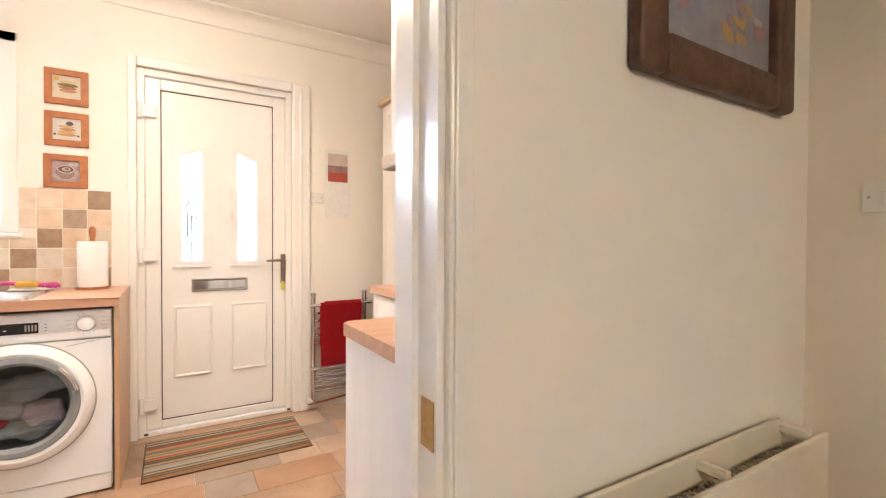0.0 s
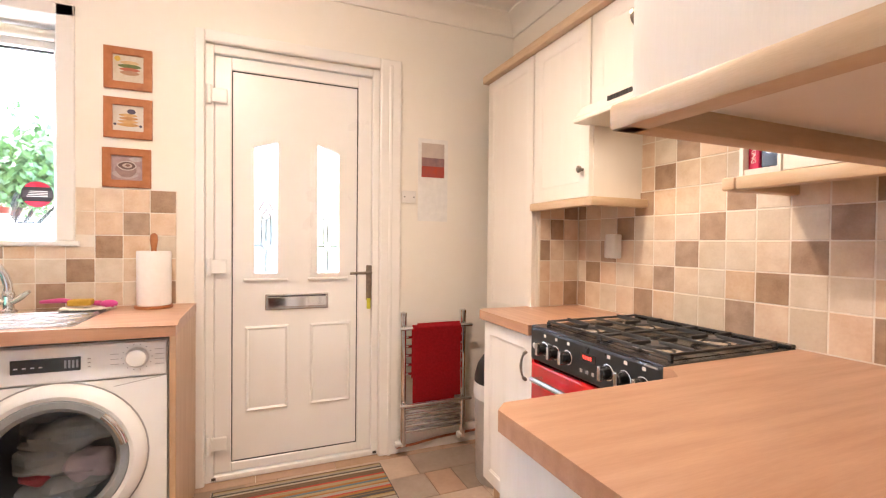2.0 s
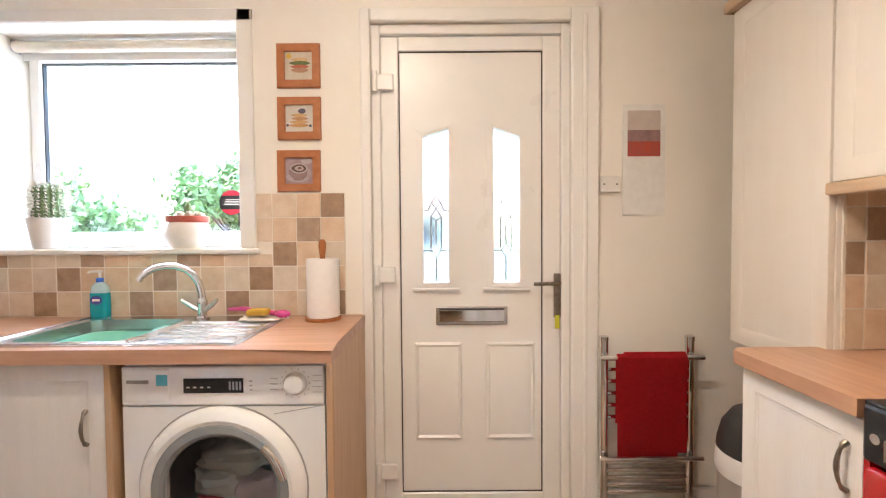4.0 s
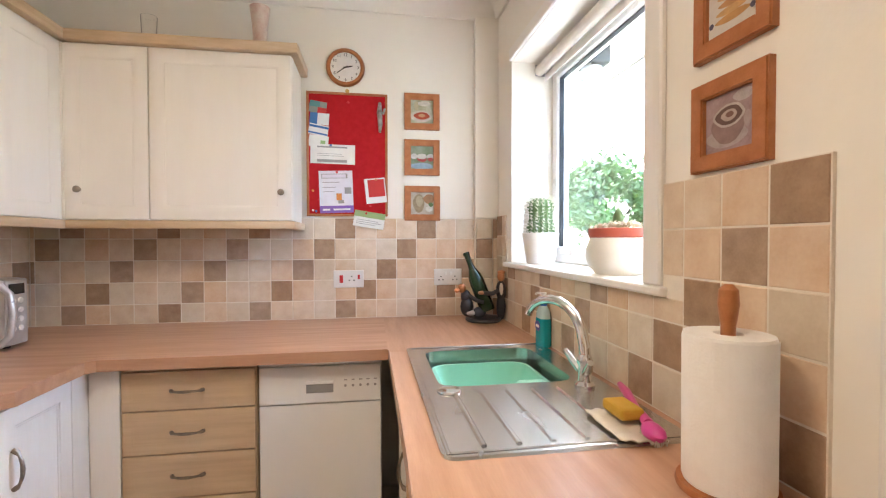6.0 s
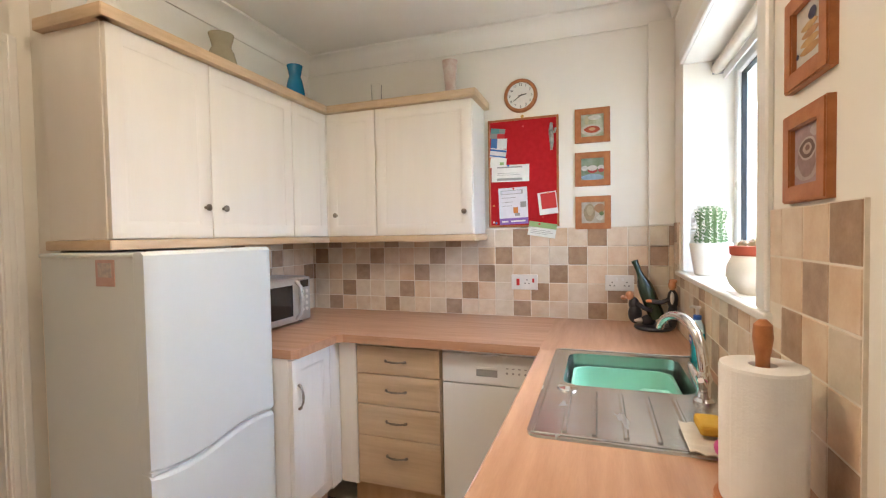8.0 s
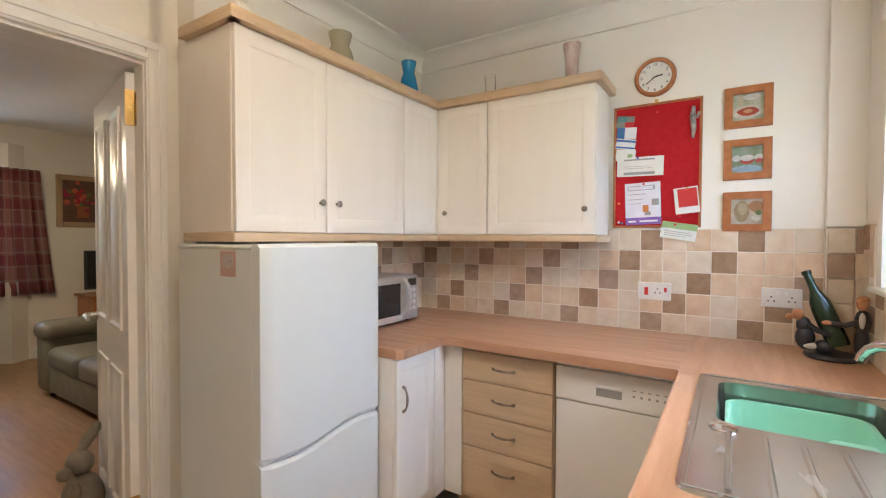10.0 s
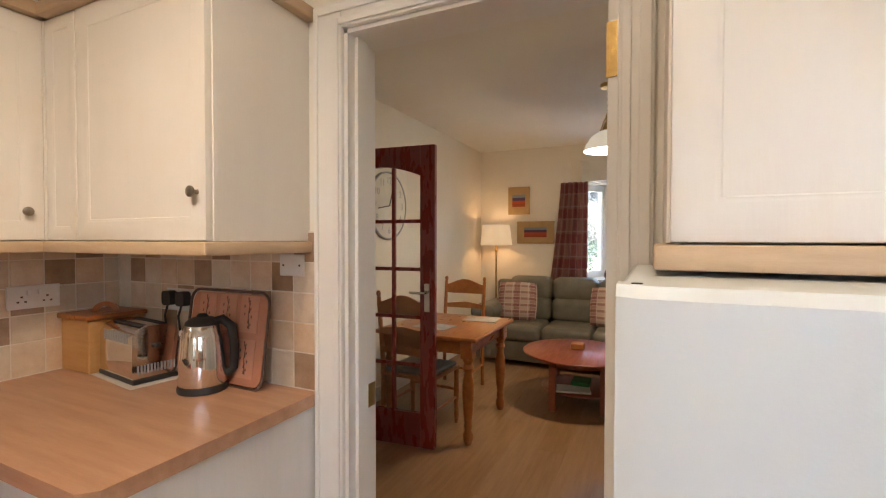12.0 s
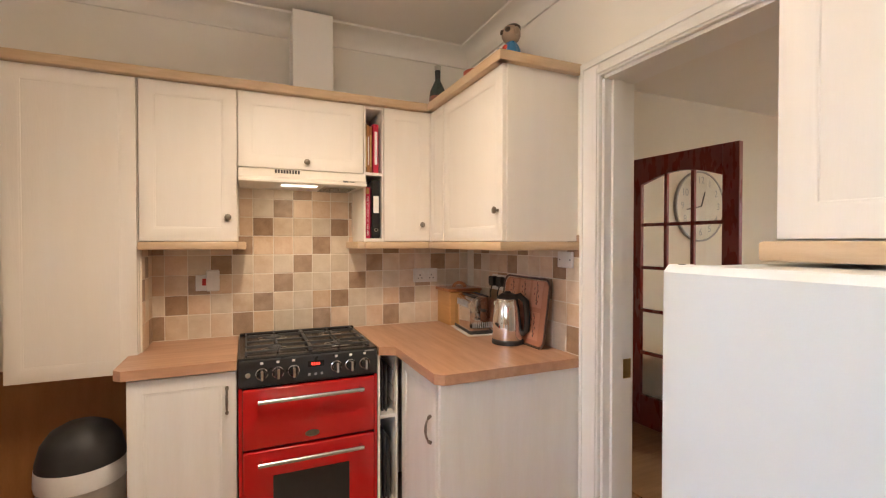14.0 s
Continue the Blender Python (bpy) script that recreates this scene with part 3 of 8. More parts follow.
        if h:
            bow(face, h[0], h[1], 0, dr, upright=h[2])
    return t


base_unit("base_cabinet", "pale shaker base cupboard beside the fridge", SB, -1.07, -0.736, 0.62, [(-1.03, -0.738, 0.14, 0.862, (-0.778, 0.69, True))])
base_unit("drawer_unit", "light wood-effect base unit with four drawers", WB, 1.742, 2.243, 0.67,
          [(1.79, 2.241, 0.71, 0.85, (2.01, 0.782, False)), (1.79, 2.241, 0.552, 0.708, (2.01, 0.632, False)), (1.79, 2.241, 0.391, 0.55, (2.01, 0.475, False)), (1.79, 2.241, 0.14, 0.389, (2.01, 0.30, False))], DRAWER)
base_unit("sink_cabinet", "pale shaker sink cupboard between dishwasher and washing machine", NB, -1.118, -0.60, 0.58, [(-1.09, -0.602, 0.14, 0.862, (-0.66, 0.66, True))], top=0.73)
base_unit("base_cabinet", "pale shaker base cupboard beside the red cooker", EB, 2.299, 2.69, 0.53, [(2.30, 2.688, 0.14, 0.862, (2.335, 0.745, True))])
base_unit("base_cabinet", "pale shaker corner base cupboard by the doorway", SEB, 0.845, 1.36, 0.645, [(0.90, 1.32, 0.14, 0.862, (0.94, 0.66, True))])
solo("end_panel", box(0.824, 0.843, 0.94, 1.598, 0.0, 0.868, 0.002), BASEC, "plain pale end panel of the base units", "panel")
solo("end_panel", box(0.103, 0.124, 2.752, 3.345, 0.0, 0.869, 0.002), ENDP, "beech-effect end panel beside the washing machine", "panel")
solo("upright_board", box(-0.598, -0.578, 2.755, 3.3, 0.0, 0.868, 0.002), ENDP, "beech-effect upright panel beside the washing machine", "panel")
solo("filler_post", box(-1.12, -1.032, 1.674, 1.689, 0.13, 0.868, 0.001), BASEC, "pale upright filler between cupboard and drawers", "panel")
solo("filler_post", box(-1.135, -1.12, 1.69, 1.787, 0.13, 0.868, 0.001), BASEC, "pale upright filler beside the drawers", "panel")
solo("back_board", box(1.87, 1.896, 2.74, 3.34, 0.0, 0.828), BROWN, "brown board on the wall behind the bin", "panel")

# open rack for trays beside the cooker
t = thing("tray_rack", (1.6, 1.63, 0), "narrow open base unit with wire rack and baking trays", "rack")
for nm, bm in (("side_panel", box(1.37, 1.88, 1.588, 1.598, 0, 0.868)), ("side_panel", box(1.37, 1.88, 1.676, 1.688, 0, 0.868)),
               ("shelf", box(1.38, 1.88, 1.598, 1.676, 0.555, 0.572)), ("shelf", box(1.38, 1.88, 1.598, 1.676, 0.13, 0.147)), ("back_panel", box(1.868, 1.88, 1.598, 1.676, 0.147, 0.868))):
    part(nm, bm, BASEC, t)
for z in (0.62, 0.70, 0.78):
    part("wire", tube([(1.39, 1.604, z), (1.60, 1.604, z + 0.01), (1.8, 1.604, z)], 0.002, 6), CHROME, t)
part("wire", tube([(1.392, 1.604, 0.575), (1.392, 1.604, 0.83)], 0.0025, 6), CHROME, t)
for i, (y, h, z0) in enumerate(((1.625, 0.31, 0.148), (1.64, 0.33, 0.148), (1.658, 0.30, 0.148), (1.628, 0.24, 0.573), (1.645, 0.26, 0.573))):
    solo("baking_tray", box(1.385 + 0.01 * i, 1.72, y, y + 0.008, z0, z0 + h, 0.003, 2), IRON, "dark baking tray standing upright in the rack", "baking tray", "baking trays")

# ---------------------------------------------------------------- kitchen window
t = thing("window_1", (-0.975, 3.5, 1.21), "white uPVC kitchen window with deep reveal and sill", "window", kind="structure")
part("window_sill", box(-1.60, -0.335, 3.325, 3.60, 1.186, 1.209, 0.006, 2), GLOSS, t)
for nm, bm in (("window_frame", box(-1.53, -1.475, 3.56, 3.63, 1.21, 2.195, 0.006)), ("window_frame", box(-0.50, -0.42, 3.56, 3.63, 1.21, 2.195, 0.006)),
               ("window_frame", box(-1.475, -0.50, 3.56, 3.63, 1.21, 1.288, 0.006)), ("window_frame", box(-1.475, -0.50, 3.56, 3.63, 2.11, 2.195, 0.006)),
               ("gasket", box(-1.475, -1.469, 3.575, 3.595, 1.288, 2.11)), ("gasket", box(-1.475, -0.50, 3.575, 3.595, 2.104, 2.11))):
    part(nm, bm, UPVC if nm != "gasket" else RUBBER, t)
part("window_frame", box(-1.40, -1.30, 3.545, 3.562, 1.25, 1.275, 0.004), UPVC, t)
g = part("pane", box(-1.475, -0.50, 3.598, 3.604, 1.288, 2.11), GLASS, t)
g.visible_shadow = False
for nm, bm in (("architrave", box(-0.42, -0.352, 3.333, 3.352, 1.209, 2.25, 0.005)), ("architrave", box(-1.53, -0.352, 3.333, 3.351, 2.195, 2.252, 0.005))):
    part(nm, bm, GLOSS, t)
t = thing("roller_blind", (-0.97, 3.5, 2.14), "cream roller blind rolled up at the window head", "blind")
part("roll", rod((-1.52, 3.49, 2.155), (-0.43, 3.49, 2.155), 0.026, 16), flat("blind_cloth", (0.72, 0.66, 0.56), 0.9, bump=0.3, bscale=300), t, "", True)
part("bottom_bar", box(-1.51, -0.44, 3.512, 3.52, 2.10, 2.135, 0.002), PLAST, t)
part("bracket", box(-1.528, -1.52, 3.47, 3.52, 2.13, 2.185, 0.002), GREY, t)
t = thing("warning_sticker", (-0.58, 3.597, 1.40), "round red and black warning sticker on the window pane", "sticker")
part("disc", turned([(0.062, 0), (0.062, 0.0012)], 32, (-0.575, 3.597, 1.43), (0, -1, 0)), flat("sticker_black", (0.03, 0.03, 0.035), 0.5), t)
part("band", box(-0.63, -0.52, 3.5945, 3.5958, 1.415, 1.448), flat("sticker_grey", (0.06, 0.06, 0.065), 0.5), t)
for k in range(2):
    part("red_segment", prism([(0.06 * math.cos(radians(a)), 0.06 * math.sin(radians(a))) for a in range(215 - 180 * k, 326 - 180 * k, 10)], (1, 0, 0), (0, 0, 1), (0, -1, 0), (-0.575, 3.5958, 1.43), 0.001), flat("sticker_red", (0.6, 0.02, 0.05), 0.5), t)
for k in range(4):
    part("print_bar", box(-0.615 + 0.004 * k, -0.535, 3.5935, 3.5944, 1.418 + 0.008 * k, 1.421 + 0.008 * k), PAPER, t)

# ---------------------------------------------------------------- back door
t = thing("door_1", (0.6, 3.4, 0), "white uPVC back door with two leaded glass lights", "door", kind="structure")
for nm, bm in (("door_frame", box(0.16, 0.20, 3.36, 3.46, 0, 2.19, 0.004)), ("door_frame", box(1.0, 1.04, 3.36, 3.46, 0, 2.19, 0.004)), ("door_frame", box(0.20, 1.0, 3.36, 3.46, 2.145, 2.19, 0.004)), ("threshold", box(0.20, 1.0, 3.36, 3.46, 0, 0.03, 0.004))):
    part(nm, bm, UPVC, t)
for nm, bm in (("sash", box(0.20, 0.279, 3.375, 3.44, 0.035, 2.14, 0.006, 2)), ("sash", box(0.921, 1.0, 3.375, 3.44, 0.035, 2.14, 0.006, 2)),
               ("sash", box(0.279, 0.921, 3.3755, 3.44, 2.077, 2.14, 0.004)), ("sash", box(0.279, 0.921, 3.3755, 3.44, 0.035, 0.082, 0.004))):
    part(nm, bm, UPVC, t)
for bm in (box(0.279, 0.284, 3.384, 3.40, 0.082, 2.077), box(0.916, 0.921, 3.384, 3.40, 0.082, 2.077), box(0.284, 0.916, 3.384, 3.40, 2.072, 2.077), box(0.284, 0.916, 3.384, 3.40, 0.082, 0.087)):
    part("gasket", bm, RUBBER, t)
# panel with two lights cut through
# Grey tint dims the bright sky behind, so that the lead lines show.
LEADG = glassy("dimmed_obscure_glass", (0.42, 0.44, 0.43), 0.14)
L1, L2 = (0.385, 0.499), (0.702, 0.816)


def door_slab():
    bm = bmesh.new()
    for x0, x1, z0, z1 in ((0.284, 0.385, 0.087, 2.072), (0.499, 0.702, 0.087, 2.072), (0.816, 0.916, 0.087, 2.072), (0.385, 0.499, 0.087, 1.047), (0.702, 0.816, 0.087, 1.047)):
        box(x0, x1, 3.388, 3.43, z0, z1, into=bm)
    for pts in ([(0.385, 1.70), (0.499, 1.737), (0.499, 2.072), (0.385, 2.072)], [(0.702, 1.742), (0.816, 1.70), (0.816, 2.072), (0.702, 2.072)]):
        join(bm, prism(pts, (1, 0, 0), (0, 0, 1), (0, 1, 0), (0, 3.388, 0), 0.042))
    bmesh.ops.remove_doubles(bm, verts=bm.verts, dist=0.0004)
    return bm


panel = part("door_panel", door_slab(), UPVC, t)
for (x0, x1), za, zb in ((L1, 1.70, 1.737), (L2, 1.742, 1.70)):
    o = 0.036
    for pts in ([(x0 - o, 1.02), (x0, 1.047), (x0, za), (x0 - o, za + 0.03)], [(x1, 1.047), (x1 + o, 1.02), (x1 + o, zb + 0.03), (x1, zb)],
                [(x0 - o, za + 0.03), (x0, za), (x1, zb), (x1 + o, zb + 0.03)], [(x0 - o, 1.02), (x1 + o, 1.02), (x1, 1.047), (x0, 1.047)]):
        bm = prism(pts, (1, 0, 0), (0, 0, 1), (0, -1, 0), (0, 3.3885, 0), 0.014)
        bmesh.ops.bevel(bm, geom=[e for e in bm.edges if e.verts[0].co.y < 3.38 and e.verts[1].co.y < 3.38], offset=0.005, segments=2, affect="EDGES")
        part("glazing_bead", bm, UPVC, panel)
    part("glazing_ledge", box(x0 - 0.05, x1 + 0.05, 3.372, 3.388, 1.008, 1.022, 0.004, 2), UPVC, panel)
    g = part("pane", prism([(x0, 1.047), (x1, 1.047), (x1, zb), (x0, za)], (1, 0, 0), (0, 0, 1), (0, 1, 0), (0, 3.405, 0), 0.006), LEADG, panel, "leaded glass tinted to dim the sky behind")
    g.visible_shadow = False
    c = (x0 + x1) / 2
    LEAD = PEWTER

    def lead(*pts):
        part("lead_came", tube([(x, 3.4025, z) for x, z in pts], 0.0034, 6), LEAD, panel)

    lead((x0, 1.19), (c - 0.022, 1.19)), lead((c + 0.022, 1.19), (x1, 1.19)), lead((c, 1.047), (c, 1.16))
    lead((c - 0.022, 1.19), (c, 1.222), (c + 0.022, 1.19), (c, 1.16), (c - 0.022, 1.19))
    lead((c - 0.024, 1.2), (c - 0.024, 1.345), (c, 1.38), (c + 0.024, 1.345), (c + 0.024, 1.2)), lead((c, 1.222), (c, 1.325))
    lead((c - 0.024, 1.345), (c, 1.325), (c + 0.024, 1.345))
    lead((x0, 1.372), (c - 0.036, 1.374), (c - 0.02, 1.41), (c, 1.435), (c + 0.02, 1.41), (c + 0.036, 1.374), (x1, 1.372)), lead((c - 0.02, 1.41), (c, 1.382), (c + 0.02, 1.41))
for x0, x1 in ((0.342, 0.555), (0.665, 0.885)):
    bm = box(x0, x1, 3.381, 3.389, 0.33, 0.772)
    bm.normal_update()
    f = min(bm.faces, key=lambda g: g.normal.y)
    bmesh.ops.inset_region(bm, faces=[f], thickness=0.012, depth=0.006)
    bmesh.ops.inset_region(bm, faces=[f], thickness=0.014, depth=-0.008)
    bmesh.ops.inset_region(bm, faces=[f], thickness=0.02, depth=0.005)
    part("raised_panel", bm, UPVC, panel, "", True)
lb = part("letter_plate", box(0.438, 0.762, 3.378, 3.389, 0.853, 0.937, 0.004, 2), STEEL, panel, "brushed steel letter plate")
part("letter_flap", box(0.452, 0.748, 3.374, 3.379, 0.868, 0.922, 0.003, 2), CHROME, lb)
part("flap_rim", box(0.452, 0.748, 3.371, 3.377, 0.922, 0.928, 0.002), INK, lb)
hd = part("handle_plate", box(0.968, 1.0, 3.363, 3.376, 0.885, 1.085, 0.008, 3), PEWTER, t, "dark metal lever handle plate")
part("lever", tube([(0.984, 3.365, 1.045), (0.984, 3.325, 1.045), (0.97, 3.318, 1.045), (0.87, 3.322, 1.043)], [0.009, 0.009, 0.009, 0.007], 10), PEWTER, hd, "", True)
part("key_tag", box(0.968, 0.99, 3.345, 3.352, 0.84, 0.90, 0.004), YEL, hd, "yellow key tag")
for z in (0.16, 1.05, 1.90):
    part("hinge", box(0.165, 0.26, 3.345, 3.362, z, z + 0.07, 0.006, 2), UPVC, t)
    part("hinge_knuckle", rod((0.178, 3.345, z - 0.01), (0.178, 3.345, z + 0.08), 0.012, 12), UPVC, t, "", True)
for nm, bm in (("architrave", box(0.118, 0.162, 3.325, 3.352, 0, 2.245, 0.008, 2)), ("architrave", box(1.036, 1.158, 3.325, 3.352, 0, 2.245, 0.008, 2)), ("architrave", box(0.162, 1.036, 3.325, 3.3515, 2.186, 2.245, 0.008, 2)),
               ("architrave_bead", box(1.085, 1.105, 3.318, 3.33, 0, 2.21, 0.005, 2))):
    part(nm, bm, GLOSS, t)
for x in (0.19, 1.01):
    part("drain_cap", box(x, x + 0.02, 3.355, 3.361, 0.012, 0.024), INK, t)

# ---------------------------------------------------------------- kitchen ceiling light
# Bar is unseen, inferred from warm light on the cabinets; heads aimed for evenness.
t = thing("spotlight_bar", (0.22, 2.15, HIGH), "white ceiling light bar with spots and an added fill lamp", "lamp")
part("mounting_bar", box(-0.22, 0.66, 2.125, 2.175, HIGH - 0.03, HIGH - 0.001, 0.008, 2), GLOSS, t)
SPOTGLOW = glow("spot_lens", (1.0, 0.84, 0.62), 0.3)
for x, aim, watts in ((-0.17, (-1.2, 2.0, 0.7), 0.6), (0.10, (-0.55, 2.75, 0.6), 0.45), (0.34, (1.1, 2.6, 0.5), 0.5), (0.61, (1.3, 1.75, 0.5), 1.2)):
    c, d = Vector((x, 2.15, HIGH - 0.22)), (Vector(aim) - Vector((x, 2.15, HIGH - 0.22))).normalized()
    part("stem", rod((x, 2.15, HIGH - 0.032), c, 0.007, 10), CHROME, t)
    hs = part("spot_head", turned([(0.012, -0.045), (0.03, -0.035), (0.038, 0.0), (0.04, 0.04), (0.036, 0.04), (0.034, 0.03)], 24, c, d, False), GLOSS, t, "", True)
    part("lens", turned([(0.033, 0), (0.03, 0.004), (0.004, 0.006)], 20, c + d * 0.028, d), SPOTGLOW, hs)
    sp = bpy.data.lights.new("spot_lamp", "SPOT")
    sp.energy, sp.color, sp.shadow_soft_size, sp.spot_size, sp.spot_blend = watts, (1.0, 0.76, 0.54), 0.035, radians(138), 1.0
    new("spot_lamp", sp).matrix_world = look(c + d * 0.05, c + d)

# Added fill: glowing ball and point lamp that brighten the ceiling and upper walls.
part("globe", ellipsoid((0.22, 2.15, HIGH - 0.085), 0.055, 0.055, 0.055, 20), glow("fill_globe_glow", (1.0, 0.84, 0.62), 0.2), t, "added glowing ball marking the fill lamp", True)
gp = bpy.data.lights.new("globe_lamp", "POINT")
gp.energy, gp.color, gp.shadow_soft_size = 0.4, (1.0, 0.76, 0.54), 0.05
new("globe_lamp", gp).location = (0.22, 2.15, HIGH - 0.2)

# ---------------------------------------------------------------- inner doorway
t = thing("door_frame_inner", (0.29, 0.86, 0), "white gloss door lining and moulded architrave", "door frame", kind="structure")
for nm, bm in (("lining", box(0.693, 0.719, 0.783, 0.937, 0, 2.06)), ("lining", box(-0.126, -0.100, 0.868, 0.937, 0, 2.06)), ("lining", box(-0.126, 0.693, 0.783, 0.937, 2.06, 2.076)),
               ("door_stop", box(0.681, 0.693, 0.845, 0.90, 0, 2.06))):
    part(nm, bm, GLOSS, t)
for side, y0, y1 in (("kitchen", 0.936, 0.957), ("living", 0.763, 0.784)):
    out = 1 if side == "kitchen" else -1
    yf = y1 if out > 0 else y0
    wx = -0.104 if side == "kitchen" else -0.175
    ex = 0.815 if side == "kitchen" else 0.75
    for x0, x1, z0, z1 in ((0.705, ex, 0, 2.155), (wx - 0.078, wx, 0, 2.155), (wx, 0.705, 2.072, 2.155)):
        part("architrave", box(x0, x1, y0, y1, z0, z1, 0.005, 2), GLOSS, t)
    for x0, x1, z0, z1 in ((0.711, 0.733, 0, 2.10), (ex - 0.022, ex - 0.006, 0, 2.148), (wx - 0.028, wx - 0.006, 0, 2.10), (wx - 0.072, wx - 0.045, 0, 2.148), (wx - 0.006, 0.711, 2.08, 2.102), (wx - 0.045, ex - 0.022, 2.12, 2.148)):
        part("moulding", box(x0, x1, min(yf, yf + out * 0.007), max(yf, yf + out * 0.007), z0, z1, 0.004, 2), GLOSS, t)
part("strike_plate", box(0.6905, 0.6935, 0.79, 0.83, 0.84, 0.92), BRASS, t)

HX, HY = -0.070, 0.862


def leaf_pose(bm):
    """Swings a leaf built along +x from the hinge into the living room."""
    return spun(bm, -102.0, (HX, HY, 0))


t = thing("panel_door", (HX, HY, 0), "white gloss panelled inner door standing open", "door")
bm = box(HX + 0.003, HX + 0.745, HY - 0.038, HY, 0.008, 2.04, 0.002)
bm.normal_update()
leaf = part("leaf", leaf_pose(bm), GLOSS, t)
for px in (0.10, 0.41):
    for z0, z1 in ((0.22, 0.82), (1.0, 1.92)):
        for yy, s in ((HY, 1), (HY - 0.038, -1)):
            bm = box(HX + px, HX + px + 0.24, min(yy - 0.002 * s, yy + 0.01 * s), max(yy - 0.002 * s, yy + 0.01 * s), z0, z1)
            bm.normal_update()
            f = max(bm.faces, key=lambda g: g.normal.y * s)
            bmesh.ops.inset_region(bm, faces=[f], thickness=0.012)
            bmesh.ops.inset_region(bm, faces=[f], thickness=0.016, depth=-0.009)
            bmesh.ops.inset_region(bm, faces=[f], thickness=0.03)
            bmesh.ops.inset_region(bm, faces=[f], thickness=0.012, depth=0.006)
            part("moulded_panel", leaf_pose(bm), GLOSS, leaf, "", True)
for s, yy in ((1, HY), (-1, HY - 0.038)):
    lv = part("door_handle", leaf_pose(turned([(0.026, 0), (0.026, 0.006), (0.012, 0.008), (0.010, 0.03)], 20, (HX + 0.685, yy, 1.0), (0, s, 0))), CHROME, leaf, "chrome lever handle rose", True)
    part("lever", leaf_pose(tube([(HX + 0.685, yy + s * 0.025, 1.0), (HX + 0.685, yy + s * 0.05, 1.0), (HX + 0.665, yy + s * 0.058, 0.999), (HX + 0.58, yy + s * 0.055, 0.99)], [0.009, 0.011, 0.011, 0.009], 10)), CHROME, leaf, "chrome lever", True)
for z in (0.2, 1.83):
    part("hinge", leaf_pose(box(HX - 0.002, HX + 0.0045, HY - 0.036, HY + 0.002, z, z + 0.14)), BRASS, t, "brass butt hinge")
    part("hinge", box(-0.1015, -0.0975, 0.868, 0.885, z, z + 0.13), BRASS, t, "brass butt hinge")

# ---------------------------------------------------------------- appliances
# fridge freezer
t = thing("fridge_freezer", (-0.44, 1.3, 0), "white fridge freezer with two doors and curved grip gap", "fridge")
FX0, FX1, FY = -0.728, -0.148, 1.61
part("body", box(FX0 + 0.004, FX1 - 0.004, 1.085, FY - 0.062, 0.03, 1.352, 0.006, 2), FRIDGEM, t)
part("top_cover", box(FX0, FX1, 1.08, FY - 0.06, 1.345, 1.362, 0.006, 2), FRIDGEM, t)
for k in (FX0 + 0.06, FX1 - 0.06):
    part("foot", rod((k, 1.45, 0), (k, 1.45, 0.035), 0.018), RUBBER, t)


def fridge_door(z0, z1, low):
    """Rounded front with a wavy edge at the grip."""
    bm = bmesh.new()
    n = 24
    xs = [FX0 + (FX1 - FX0) * i / n for i in range(n + 1)]
    wave = lambda x: 0.016 * math.sin((x - FX0) / (FX1 - FX0) * 2 * math.pi)
    dep = lambda x: min(1.0, ((min(x - FX0, FX1 - x) + 0.003) / 0.03)) ** 0.5
    rows = []
    for i, x in enumerate(xs):
        zz0, zz1 = (z0 + wave(x), z1) if low else (z0, z1 + wave(x))
        yf = FY - 0.022 + 0.022 * dep(x)
        rows.append([bm.verts.new(c) for c in ((x, FY - 0.058, zz0), (x, yf - 0.012, zz0), (x, yf, zz0 + 0.012), (x, yf, zz1 - 0.012), (x, yf - 0.012, zz1), (x, FY - 0.058, zz1))])
    for a, b in zip(rows, rows[1:]):
        for k in range(5):
            bm.faces.new((a[k], a[k + 1], b[k + 1], b[k]))
        bm.faces.new((a[5], a[0], b[0], b[5]))
    bm.faces.new(rows[0])
    bm.faces.new(rows[-1])
    return bm


part("upper_door", fridge_door(0.648, 1.366, True), FRIDGEM, t, "", True)
part("lower_door", fridge_door(0.06, 0.637, False), FRIDGEM, t, "", True)
part("grip_shadow", box(FX0 + 0.01, FX1 - 0.01, FY - 0.057, FY - 0.025, 0.60, 0.69), PLAST, t)
part("hinge_cover", box(FX1 - 0.05, FX1 - 0.002, FY - 0.059, FY - 0.012, 0.632, 0.652, 0.004), FRIDGEM, t)
part("hinge_pin", rod((FX1 - 0.02, FY - 0.035, 1.36), (FX1 - 0.02, FY - 0.035, 1.367), 0.006), RUBBER, t)
t = thing("fridge_magnet", (-0.15, 1.45, 1.26), "small pink picture magnet stuck on the fridge side", "magnet")
part("picture", box(-0.1525, -0.1495, 1.37, 1.46, 1.252, 1.34, 0.001), flat("magnet_pink", (0.55, 0.36, 0.32), 0.5), t)
part("image", box(-0.1495, -0.1487, 1.383, 1.447, 1.282, 1.33), flat("magnet_image", (0.35, 0.33, 0.36), 0.5, col2=(0.6, 0.52, 0.45), scale=60), t)

# dishwasher
t = thing("dishwasher", (-1.42, 2.474, 0), "white slimline dishwasher under the worktop", "dishwasher")
part("body", box(-1.68, -1.162, 2.25, 2.70, 0.05, 0.858), WHITE, t)
part("top_lid", box(-1.70, -1.135, 2.248, 2.702, 0.846, 0.866, 0.003), WHITE, t)
part("front_door", box(-1.16, -1.135, 2.25, 2.70, 0.12, 0.698, 0.004, 2), WHITE, t)
cp = part("control_panel", box(-1.16, -1.131, 2.25, 2.70, 0.702, 0.843, 0.005, 2), WHITE, t)
